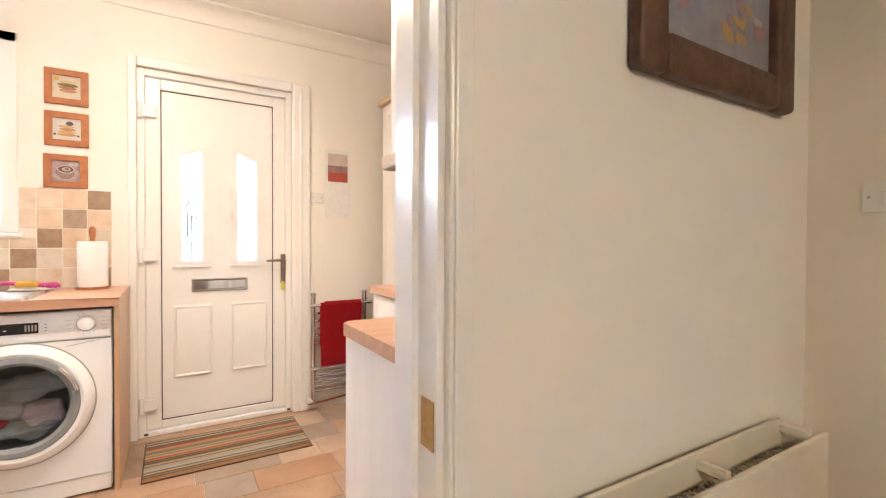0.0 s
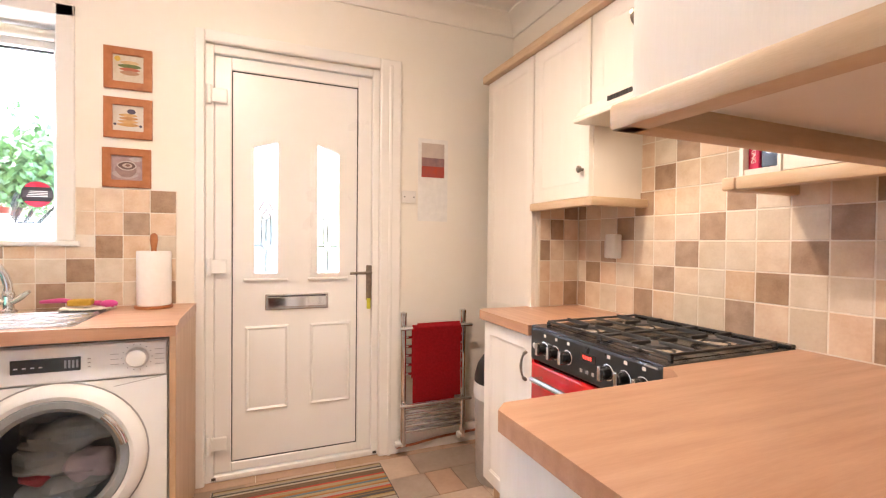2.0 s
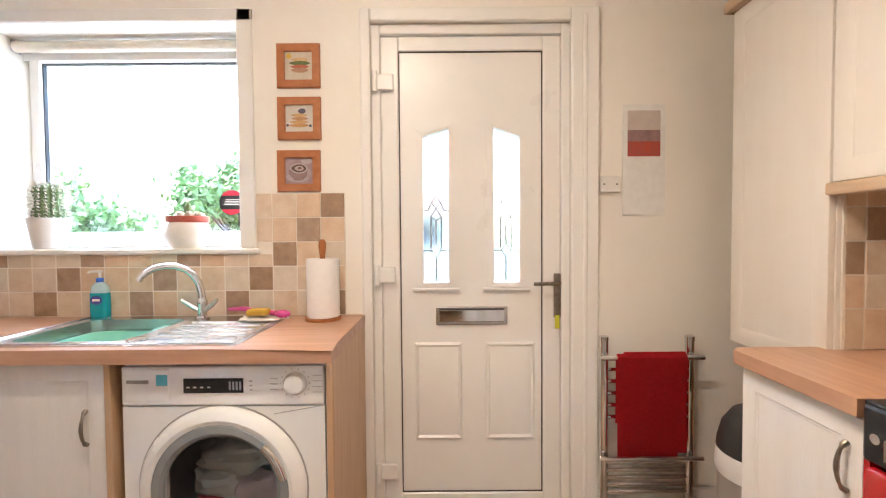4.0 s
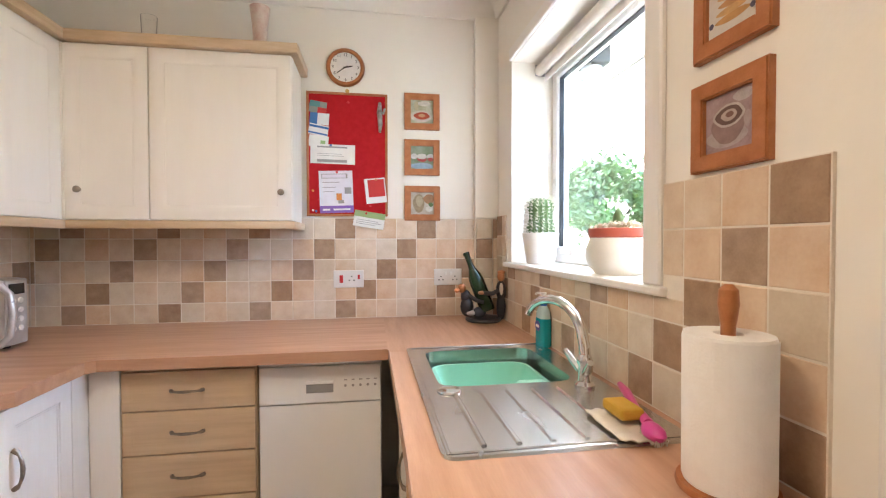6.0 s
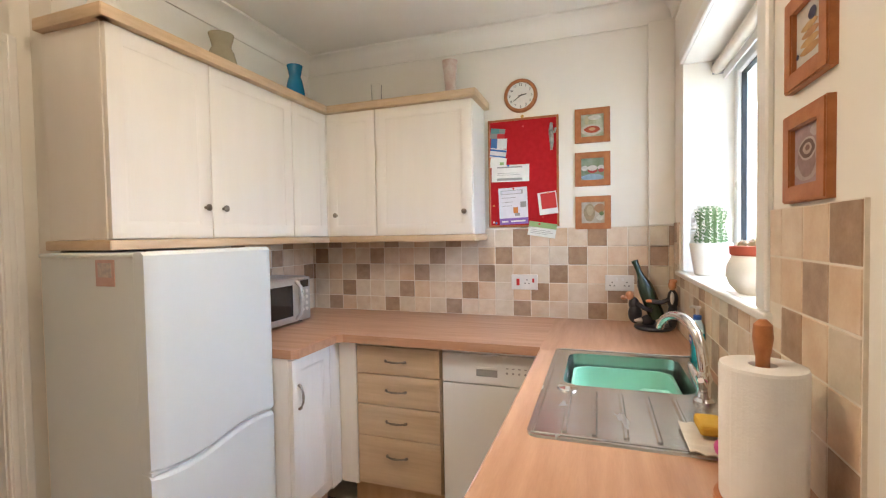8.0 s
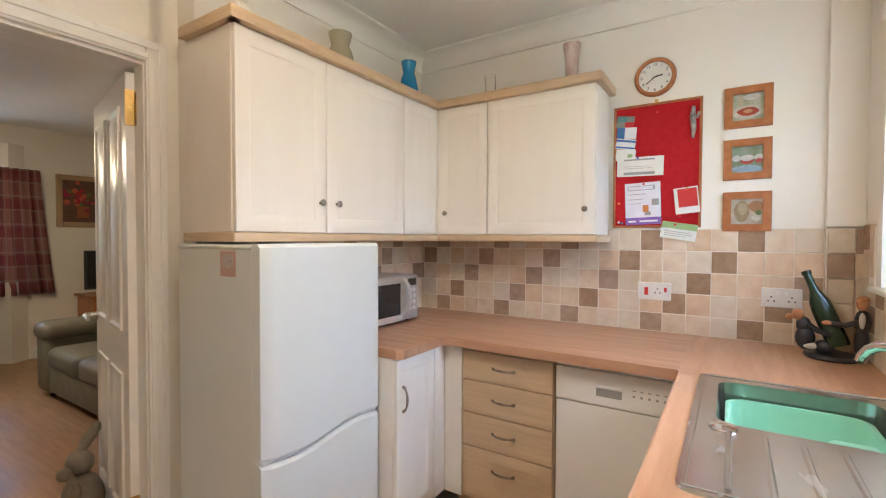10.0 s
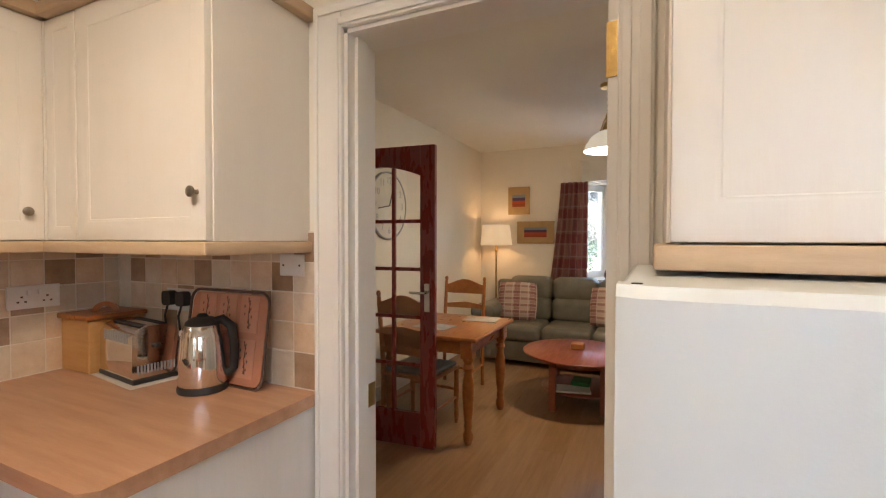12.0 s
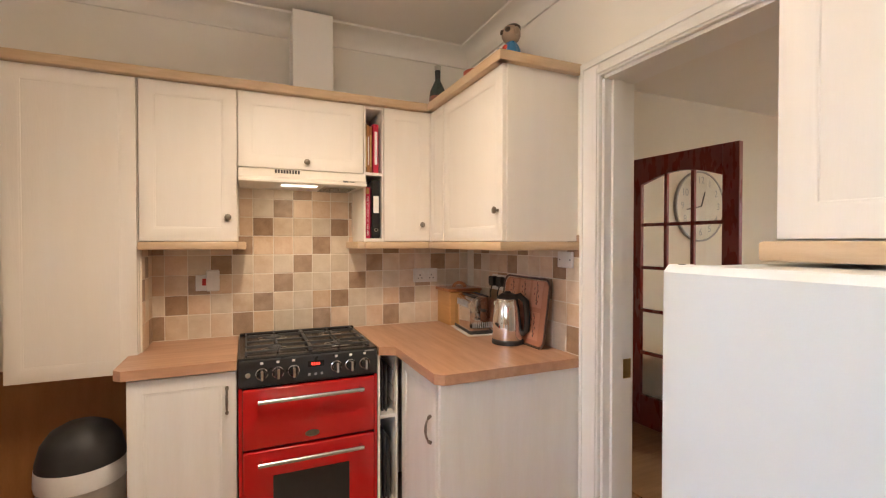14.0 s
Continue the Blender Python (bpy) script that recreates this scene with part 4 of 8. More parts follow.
part("grip_recess", box(-1.1315, -1.1295, 2.42, 2.52, 0.742, 0.782), GREY, cp)
part("grip_lip", box(-1.1315, -1.126, 2.418, 2.522, 0.775, 0.787, 0.002), WHITE, cp)
for i in range(5):
    part("indicator", box(-1.1315, -1.1296, 2.56 + 0.028 * i, 2.572 + 0.028 * i, 0.785, 0.789), INKG, cp)
    part("button", turned([(0.005, 0), (0.005, 0.003)], 10, (-1.1315, 2.565 + 0.028 * i, 0.765), (1, 0, 0)), INKG, cp)
part("plinth", box(-1.60, -1.18, 2.25, 2.70, 0.0, 0.115), WHITE, t)

# washing machine
t = thing("washing_machine", (-0.235, 3.05, 0), "white front-loading washing machine with laundry inside", "washing machine")
WX0, WX1, WY = -0.556, 0.094, 2.775
bm = box(WX0, WX1, WY + 0.40, 3.32, 0.02, 0.852, 0.003)
for q in ((WX0, WX0 + 0.02, 0.02, 0.852), (WX1 - 0.02, WX1, 0.02, 0.852), (WX0 + 0.02, WX1 - 0.02, 0.02, 0.04), (WX0 + 0.02, WX1 - 0.02, 0.832, 0.852)):
    box(q[0], q[1], WY + 0.017, WY + 0.40, q[2], q[3], 0.002, 1, bm)
part("body", bm, WHITE, t)
bm = bmesh.new()
for q in ((WX0 + 0.002, -0.42, 0.09, 0.72), (-0.05, WX1 - 0.002, 0.09, 0.72), (-0.42, -0.05, 0.09, 0.27), (-0.42, -0.05, 0.64, 0.72)):
    box(q[0], q[1], WY, WY + 0.016, q[2], q[3], 0, 1, bm)
part("front", bm, WHITE, t)
cp = part("control_panel", box(WX0 + 0.002, WX1 - 0.002, WY - 0.004, WY + 0.016, 0.724, 0.85, 0.006, 2), WHITE, t)
part("display", box(-0.355, -0.165, WY - 0.0065, WY - 0.003, 0.765, 0.812, 0.001), DARKG, cp)
for i in range(4):
    part("display_mark", box(-0.345 + 0.022 * i, -0.335 + 0.022 * i, WY - 0.0072, WY - 0.006, 0.782, 0.786), PAPER, cp)
    part("display_mark", box(-0.21 + 0.011 * i, -0.204 + 0.011 * i, WY - 0.0072, WY - 0.006, 0.775, 0.802), INKG, cp)
part("dial", turned([(0.036, 0), (0.036, 0.006), (0.03, 0.02), (0.026, 0.022)], 28, (0.0, WY - 0.004, 0.795), (0, -1, 0)), WHITE, cp, "", True)
part("dial_ring", turned([(0.039, 0), (0.039, 0.002), (0.036, 0.002), (0.036, 0)], 28, (0.0, WY - 0.003, 0.795), (0, -1, 0), False), PLAST, cp)
for i in range(14):
    a = radians(i * 360 / 14)
    part("dial_tick", box(-0.0015 + 0.046 * math.cos(a), 0.0015 + 0.046 * math.cos(a), WY - 0.0052, WY - 0.004, 0.7935 + 0.046 * math.sin(a), 0.7965 + 0.046 * math.sin(a)), INKG, cp)
part("drawer_front", box(WX0 + 0.012, -0.40, WY - 0.0065, WY - 0.003, 0.74, 0.842, 0.002), WHITE, cp)
part("sticker", box(-0.44, -0.405, WY - 0.008, WY - 0.006, 0.79, 0.825), flat("blue_sticker", (0.1, 0.45, 0.62), 0.5), cp)
part("maker_mark", box(-0.535, -0.465, WY - 0.008, WY - 0.006, 0.797, 0.808), INKG, cp)
WC = (-0.235, WY, 0.455)
dr = part("door_ring", turned([(0.268, -0.002), (0.266, 0.012), (0.25, 0.03), (0.232, 0.036), (0.218, 0.031), (0.212, 0.012)], 48, WC, (0, -1, 0), False), WHITE, t, "", True)
part("glass_rim", turned([(0.22, 0.026), (0.214, 0.034), (0.192, 0.034), (0.178, 0.02)], 48, WC, (0, -1, 0), False), flat("grey_rim", (0.30, 0.325, 0.34), 0.2), dr, "", True)
part("drum", turned([(0.262, 0.002), (0.215, -0.03), (0.225, -0.06), (0.225, -0.33), (0.02, -0.345)], 40, WC, (0, -1, 0), False), mat("drum_steel", (0.42, 0.43, 0.44), 0.35, 0.8, scale=20), t, "steel drum", True)
part("door_glass", turned([(0.182, 0.026), (0.168, 0.0), (0.15, -0.04), (0.10, -0.062), (0.002, -0.068)], 40, WC, (0, -1, 0), False), mat("door_glass", (0.05, 0.058, 0.06), 0.07, scale=11, coat=0.5, alpha=0.2), dr, "clear bowl-shaped door glass", True)
rngw = random.Random(8)
for k, (x, z, rx, rz, c) in enumerate(((-0.24, 0.50, 0.15, 0.055, (0.34, 0.36, 0.36)), (-0.30, 0.41, 0.10, 0.06, (0.42, 0.42, 0.40)), (-0.33, 0.37, 0.06, 0.045, (0.45, 0.05, 0.06)), (-0.19, 0.37, 0.09, 0.06, (0.55, 0.45, 0.48)), (-0.24, 0.315, 0.13, 0.05, (0.36, 0.37, 0.36)))):
    bm = ellipsoid((0, 0, 0), rx, 0.075, rz, 28)
    for v in bm.verts:
        v.co *= 1 + 0.45 * noise.noise((v.co.x * 16 + k * 7, v.co.y * 16, v.co.z * 30))
    bmesh.ops.translate(bm, verts=bm.verts, vec=(x, WY + 0.15, z))
    solo("laundry", bm, flat("laundry_cloth", c, 0.9, bump=0.5, bscale=200), "crumpled laundry inside the washing machine drum", "laundry", "laundry in the drum", smooth=True)
part("door_handle", tube([(WC[0] + 0.212 * math.cos(radians(a)), WY - 0.045, WC[2] + 0.212 * math.sin(radians(a))) for a in range(14, 50, 3)], 0.014, 12), CHROME, dr, "chrome door grip", True)
part("door_seam", turned([(0.2725, -0.001), (0.2725, 0.0025), (0.267, 0.0025)], 48, WC, (0, -1, 0), False), INKG, t)
for i in range(7):
    part("programme_line", box(-0.08 if i % 2 else 0.055, -0.055 if i % 2 else 0.085, WY - 0.0052, WY - 0.004, 0.765 + 0.009 * i, 0.7665 + 0.009 * i), INKG, cp)
for i in range(3):
    part("panel_symbol", box(-0.145 + 0.0, -0.137, WY - 0.0052, WY - 0.004, 0.772 + 0.014 * i, 0.776 + 0.014 * i), INKG, cp)
part("panel_seam", tube([(-0.07, WY - 0.0005, 0.695), (WX1 - 0.004, WY - 0.0005, 0.722)], 0.0012, 6), INKG, t)
part("kick_panel", box(WX0 + 0.004, WX1 - 0.004, WY + 0.004, WY + 0.02, 0.01, 0.085, 0.003), WHITE, t)

# cooker
t = thing("cooker", (1.62, 1.993, 0), "red freestanding gas cooker with black hob", "cooker")
CY0, CY1, CX = 1.694, 2.292, 1.352
part("body", box(CX + 0.03, 1.895, CY0, CY1, 0.06, 0.885), BLACK, t)
part("hob_plate", box(CX + 0.004, 1.895, CY0 - 0.001, CY1 + 0.001, 0.885, 0.912, 0.005, 2), BLACK, t)
part("hob_well", box(CX + 0.06, 1.86, CY0 + 0.025, CY1 - 0.025, 0.911, 0.9135), BLACK, t)
part("hob_rim", box(1.865, 1.896, CY0, CY1, 0.911, 0.922, 0.003), BLACK, t)
cp = part("control_panel", box(CX, CX + 0.035, CY0, CY1, 0.785, 0.905, 0.008, 2), flat("black_panel", (0.022, 0.024, 0.026), 0.3), t)
for y in (2.20, 2.135, 2.07, 1.885, 1.82, 1.755):
    k = part("knob", turned([(0.023, 0), (0.023, 0.004), (0.018, 0.006), (0.017, 0.03), (0.014, 0.033)], 24, (CX, y, 0.842), (-1, 0, 0)), BLACK, t, "black and chrome control knob", True)
    part("knob_grip", box(CX - 0.04, CX - 0.008, y - 0.006, y + 0.006, 0.82, 0.864, 0.003, 2), STEEL, k)
    part("knob_ring", turned([(0.0245, 0.001), (0.0245, 0.004), (0.0225, 0.005)], 24, (CX, y, 0.842), (-1, 0, 0), False), CHROME, k)
    part("knob_mark", box(CX - 0.0008, CX + 0.001, y - 0.006, y + 0.006, 0.882, 0.892), PAPER, cp)
part("ignition_button", turned([(0.011, 0), (0.011, 0.008)], 16, (CX, 2.255, 0.842), (-1, 0, 0)), CHROME, t, "", True)
part("clock_display", box(CX - 0.0015, CX + 0.001, 1.94, 2.01, 0.85, 0.875), DARKG, cp)
for i, y in enumerate((1.992, 1.982, 1.971, 1.961)):
    part("clock_digit", box(CX - 0.0022, CX - 0.0012, y - 0.003, y + 0.003, 0.857, 0.868), glow("red_digits", (1.0, 0.04, 0.02), 0.06), cp)
for i in range(3):
    part("panel_button", box(CX - 0.0022, CX, 1.945 + 0.027 * i, 1.955 + 0.027 * i, 0.812, 0.822), INKG, cp)
part("name_bar", box(CX - 0.0018, CX, 1.71, 1.755, 0.896, 0.901), INKG, cp)
part("side_trim", box(CX + 0.006, CX + 0.03, CY0, CY0 + 0.014, 0.06, 0.785), REDE, t)
part("side_trim", box(CX + 0.006, CX + 0.03, CY1 - 0.014, CY1, 0.06, 0.785), REDE, t)
for nm, z0, z1 in (("grill_door", 0.522, 0.778), ("oven_door", 0.10, 0.512)):
    d = part(nm, box(CX - 0.008, CX + 0.024, CY0 + 0.016, CY1 - 0.016, z0, z1, 0.008, 3), REDE, t, "glossy red enamel oven door", True)
    zh = z1 - 0.045
    part("door_handle", rod((CX - 0.045, CY0 + 0.075, zh), (CX - 0.045, CY1 - 0.075, zh), 0.010, 14), STEEL, d, "brushed steel bar handle", True)
    for y in (CY0 + 0.085, CY1 - 0.085):
        part("handle_post", rod((CX - 0.008, y, zh), (CX - 0.045, y, zh), 0.008, 10), STEEL, d)
    if z0 < 0.3:
        part("oven_glass", box(CX - 0.0105, CX - 0.007, CY0 + 0.135, CY1 - 0.135, 0.2, 0.40, 0.001), DARKG, d)
    else:
        part("badge", prism([(0.031 * math.cos(radians(a)), 0.015 * math.sin(radians(a))) for a in range(0, 360, 15)], (0, 1, 0), (0, 0, 1), (-1, 0, 0), (CX - 0.0075, 1.993, 0.558), 0.003), PEWTER, d, "oval metal badge")
part("plinth", box(CX + 0.04, 1.89, CY0 + 0.01, CY1 - 0.01, 0.0, 0.06), BLACK, t)
for x, y, r in ((1.50, 2.14, 0.03), (1.50, 1.845, 0.045), (1.745, 2.14, 0.045), (1.745, 1.845, 0.035)):
    b = part("burner", turned([(r + 0.015, 0.913), (r + 0.012, 0.917), (r, 0.918), (r, 0.922), (r * 0.96, 0.925), (0.004, 0.926)], 24, (x, y, 0)), IRON, t, "", True)
    part("burner_base", turned([(r + 0.026, 0.9135), (r + 0.02, 0.918), (r + 0.01, 0.919)], 24, (x, y, 0)), STEEL, b, "", True)
for y0, y1 in ((1.995, 2.262), (1.724, 1.988)):
    bm = bmesh.new()
    x0, x1 = 1.412, 1.845
    ym, xm = (y0 + y1) / 2, (x0 + x1) / 2
    for a, b in (((x0, y0), (x1, y0)), ((x0, y1), (x1, y1)), ((x0, y0), (x0, y1)), ((x1, y0), (x1, y1)), ((xm, y0), (xm, y1))):
        join(bm, box(min(a[0], b[0]) - 0.0035, max(a[0], b[0]) + 0.0035, min(a[1], b[1]) - 0.0035, max(a[1], b[1]) + 0.0035, 0.922, 0.930, 0.002))
    for cx in (1.50, 1.745):
        for dx, dy in ((1, 0), (-1, 0), (0, 1), (0, -1)):
            xa, ya = cx + 0.02 * dx, ym + 0.02 * dy
            xb, yb = (cx + dx * 0.09, ym) if dx else (cx, ym + dy * (y1 - y0) / 2)
            join(bm, box(min(xa, xb) - 0.003, max(xa, xb) + 0.003, min(ya, yb) - 0.003, max(ya, yb) + 0.003, 0.921, 0.935, 0.002))
    for a in (x0, x1):
        for b in (y0, y1):
            join(bm, box(a - 0.005, a + 0.005, b - 0.005, b + 0.005, 0.911, 0.924))
    part("pan_support", bm, IRON, t)

# microwave
t = thing("microwave", (-1.16, 1.27, 0.91), "silver microwave oven standing in the worktop corner", "microwave")
MZ, MY, MX0, MX1 = 0.912, 1.34, -1.375, -0.95
part("body", box(MX0, MX1, 1.085, MY - 0.02, MZ + 0.01, MZ + 0.265, 0.008, 2), flat("silver_paint", (0.5, 0.49, 0.48), 0.35, metal=0.6), t)
dr = part("oven_door", box(MX0 + 0.115, MX1, MY - 0.02, MY, MZ + 0.014, MZ + 0.262, 0.006, 2), flat("silver_door", (0.56, 0.55, 0.54), 0.35, metal=0.5), t)
part("window", box(MX0 + 0.165, MX1 - 0.04, MY - 0.002, MY + 0.0015, MZ + 0.05, MZ + 0.225, 0.001), DARKG, dr)
part("grip", tube([(MX0 + 0.138, MY, MZ + 0.03), (MX0 + 0.132, MY + 0.028, MZ + 0.06), (MX0 + 0.128, MY + 0.036, MZ + 0.135), (MX0 + 0.132, MY + 0.028, MZ + 0.215), (MX0 + 0.138, MY, MZ + 0.245)], 0.011, 10), flat("silver_grip", (0.6, 0.59, 0.58), 0.3, metal=0.5), dr, "", True)
cp = part("control_panel", box(MX0, MX0 + 0.113, MY - 0.02, MY - 0.001, MZ + 0.014, MZ + 0.262, 0.005), flat("silver_panel", (0.52, 0.51, 0.5), 0.35, metal=0.5), t)
part("display", box(MX0 + 0.02, MX0 + 0.095, MY - 0.002, MY + 0.001, MZ + 0.205, MZ + 0.245), DARKG, cp)
for i in range(4):
    for j in range(2):
        part("button", turned([(0.011, 0), (0.01, 0.005)], 12, (MX0 + 0.04 + 0.036 * j, MY - 0.001, MZ + 0.18 - 0.035 * i), (0, 1, 0)), PLAST, cp, "", True)
for x in (MX0 + 0.04, MX1 - 0.04):
    for y in (1.11, 1.29):
        part("foot", rod((x, y, MZ - 0.002), (x, y, MZ + 0.012), 0.012), RUBBER, t)

# towel radiator
t = thing("towel_radiator", (1.36, 3.29, 0), "chrome ladder towel radiator on the wall", "radiator")
for x in (1.165, 1.535):
    part("upright", rod((x, 3.285, 0.06), (x, 3.285, 0.80), 0.019, 18), CHROME, t, "", True)
    part("end_cap", turned([(0.021, 0.80), (0.021, 0.818), (0.014, 0.822)], 18, (x, 3.285, 0)), CHROME, t, "", True)
    part("valve", rod((x + (-0.045 if x < 1.3 else -0.03), 3.285, 0.075), (x + 0.005, 3.285, 0.075), 0.018, 12), PLAST, t, "white plastic valve cap", True)
for z in (0.735, 0.30):
    part("front_bar", rod((1.135, 3.245, z), (1.575, 3.245, z), 0.011, 14), CHROME, t, "", True)
for z in [0.14 + 0.032 * i for i in range(5)] + [0.47 + 0.052 * i for i in range(5)]:
    part("rung", rod((1.165, 3.28, z), (1.535, 3.28, z), 0.010, 12), CHROME, t, "", True)
t = thing("hand_towel", (1.365, 3.24, 0.32), "red terry hand towel folded over the radiator bar", "towel")


def drape(x0, x1, zlow, yoff, zback, seed):
    bm = bmesh.new()
    prof = [(-0.016 - yoff, zlow + (0.735 - zlow) * i / 12) for i in range(12)] + [(-0.016 - yoff, 0.74), (0.0, 0.757 + yoff), (0.016 + yoff, 0.74)] + [(0.016 + yoff, 0.735 - (0.735 - zback) * i / 8) for i in range(1, 9)]
    nx = 18
    grid = []
    for i in range(nx + 1):
        x = x0 + (x1 - x0) * i / nx
        grid.append([bm.verts.new((x + 0.006 * noise.noise((z * 3, seed, 0)), 3.245 + y + 0.005 * noise.noise((x * 14, z * 5, seed)) * (1 if y < 0 else 0.3), z)) for y, z in prof])
    for a, b in zip(grid, grid[1:]):
        for k in range(len(prof) - 1):
            bm.faces.new((a[k], a[k + 1], b[k + 1], b[k]))
    bmesh.ops.solidify(bm, geom=bm.faces[:], thickness=0.007)
    return bm


part("front_fold", drape(1.235, 1.495, 0.335, 0.004, 0.45, 3), REDT, t, "", True)
part("inner_fold", drape(1.205, 1.46, 0.315, -0.004, 0.45, 8), REDT, t, "", True)

# ---------------------------------------------------------------- sink
t = thing("sink", (-0.64, 3.04, 0.91), "stainless steel inset sink with drainer", "sink")
SX0, SX1, SY0, SY1 = -1.068, -0.20, 2.792, 3.315
BX0, BX1, BY0, BY1 = -1.0, -0.60, 2.85, 3.245


def sheet(x0, x1, y0, y1, z):
    """Rim sheet with a bowl hole, built from strips and softened at the edge."""
    bm = bmesh.new()
    out = [(a + (x0 + x1) / 2, b + (y0 + y1) / 2) for a, b in round_rect(x1 - x0, y1 - y0, 0.03, 5)]
    hole = [(a + (BX0 + BX1) / 2, b + (BY0 + BY1) / 2) for a, b in round_rect(BX1 - BX0, BY1 - BY0, 0.05, 5)]
    top = [bm.verts.new((a, b, z)) for a, b in out]
    low = [bm.verts.new((a + (0.004 if a > -0.6 else -0.004), b, z - 0.006)) for a, b in out]
    inn = [bm.verts.new((a, b, z - 0.001)) for a, b in hole]
    bowl1 = [bm.verts.new((a, b, z - 0.012)) for a, b in hole]
    cx, cy = (BX0 + BX1) / 2, (BY0 + BY1) / 2
    bowl2 = [bm.verts.new((cx + (a - cx) * 0.93, cy + (b - cy) * 0.93, z - 0.15)) for a, b in hole]
    bowl3 = [bm.verts.new((cx + (a - cx) * 0.8, cy + (b - cy) * 0.8, z - 0.165)) for a, b in hole]
    n = len(out)
    for p, q in ((top, low), (inn, top), (bowl1, inn), (bowl2, bowl1), (bowl3, bowl2)):
        for i in range(n):
            bm.faces.new((p[i], p[(i + 1) % n], q[(i + 1) % n], q[i]))
    bm.faces.new(bowl3)
    return bm


part("sink_body", sheet(SX0, SX1, SY0, SY1, 0.9155), STEEL, t, "", True)
for i in range(5):
    y = 2.88 + 0.072 * i
    bm = prism([(-0.007, 0), (-0.003, 0.004), (0.003, 0.004), (0.007, 0)], (0, 1, 0), (0, 0, 1), (1, 0, 0), (-0.545, y, 0.9152), 0.31)
    part("drainer_rib", bm, STEEL, t)
for bm in (box(SX0 + 0.012, SX1 - 0.012, SY0 + 0.01, SY0 + 0.018, 0.914, 0.9185, 0.002), box(SX1 - 0.02, SX1 - 0.012, SY0 + 0.018, SY1 - 0.012, 0.914, 0.9185, 0.002), box(SX0 + 0.012, SX0 + 0.02, SY0 + 0.018, SY1 - 0.012, 0.914, 0.9185, 0.002)):
    part("raised_rim", bm, STEEL, t)
part("plug_disc", turned([(0.032, 0), (0.03, 0.005), (0.012, 0.007)], 24, (-0.565, 2.868, 0.9155)), CHROME, t, "", True)
t = thing("washing_up_bowl", (-0.8, 3.05, 0.76), "mint green plastic washing-up bowl in the sink", "bowl")


def tub(x0, x1, y0, y1, z0, z1):
    bm = bmesh.new()
    rings = []
    for s, z in ((0.80, z0), (0.90, z0 + 0.03), (0.985, z1 - 0.01), (1.03, z1 - 0.004), (1.03, z1), (0.97, z1), (0.87, z0 + 0.035), (0.76, z0 + 0.008)):
        rings.append([bm.verts.new(((x0 + x1) / 2 + a * s, (y0 + y1) / 2 + b * s, z)) for a, b in round_rect(x1 - x0, y1 - y0, 0.06, 5)])
    n = len(rings[0])
    for p, q in zip(rings, rings[1:]):
        for i in range(n):
            bm.faces.new((p[i], p[(i + 1) % n], q[(i + 1) % n], q[i]))
    bm.faces.new(rings[0][::-1])
    bm.faces.new(rings[-1])
    return bm


part("bowl", tub(-0.972, -0.622, 2.875, 3.215, 0.757, 0.872), MINT, t, "", True)
part("grip", prism(round_rect(0.10, 0.038, 0.018, 4), (0, 1, 0), (0, 0, 1), (1, 0, 0), (-0.655, 3.13, 0.886), 0.025), MINT, t, "", True)
# mixer tap
t = thing("mixer_tap", (-0.53, 3.262, 0.915), "chrome swan-neck mixer tap with two levers", "tap")
TX, TY = -0.545, 3.245
part("tap_body", turned([(0.028, 0.915), (0.028, 0.922), (0.019, 0.93), (0.017, 0.97), (0.022, 0.985), (0.018, 1.0), (0.013, 1.01)], 20, (TX, TY, 0)), CHROME, t, "", True)
d = Vector((-0.27, -0.12, 0)).normalized()
pts = [Vector((TX, TY, h)) + d * o for o, h in ((0, 0.99), (0.002, 1.03), (0.012, 1.07), (0.032, 1.104), (0.06, 1.127), (0.095, 1.14), (0.13, 1.142), (0.165, 1.135), (0.195, 1.12), (0.215, 1.10), (0.222, 1.085))]
part("spout", tube(pts, [0.016, 0.016, 0.0155, 0.015, 0.0145, 0.014, 0.0135, 0.013, 0.0125, 0.0125, 0.0125], 14), CHROME, t, "", True)
for s in (-1, 1):
    part("lever", tube([(TX + s * 0.015, TY - 0.005, 0.955), (TX + s * 0.045, TY - 0.012, 0.975), (TX + s * 0.075, TY - 0.022, 1.0)], [0.011, 0.012, 0.008], 12), CHROME, t, "", True)

# things by the sink
t = thing("soap_bottle", (-1.03, 3.3, 0.9155), "turquoise washing-up liquid bottle by the sink", "bottle")
SB_X, SB_Y = -1.03, 3.318


def flask(rows):
    """A flattened bottle body of (half width, half depth, height) rows."""
    bm = bmesh.new()
    rings = [[bm.verts.new((SB_X + a, SB_Y + b, z)) for a, b in round_rect(2 * w, 2 * d, min(w, d) * 0.7, 4)] for w, d, z in rows]
    for a, b in zip(rings, rings[1:]):
        for k in range(len(a)):
            bm.faces.new((a[k], a[(k + 1) % len(a)], b[(k + 1) % len(b)], b[k]))
    bm.faces.new(rings[0][::-1])
    bm.faces.new(rings[-1])
    return bm


part("bottle", flask([(0.034, 0.018, 0.911), (0.038, 0.022, 0.918), (0.038, 0.022, 1.0), (0.036, 0.021, 1.02)]), mat("turquoise_liquid", (0.02, 0.36, 0.42), 0.12, col2=(0.015, 0.3, 0.38), scale=6), t, "", True)
part("shoulder", flask([(0.036, 0.021, 1.0202), (0.033, 0.019, 1.045), (0.02, 0.014, 1.062), (0.012, 0.012, 1.068)]), mat("pale_blue_plastic", (0.45, 0.62, 0.66), 0.12, scale=6), t, "clear pale blue shoulder", True)
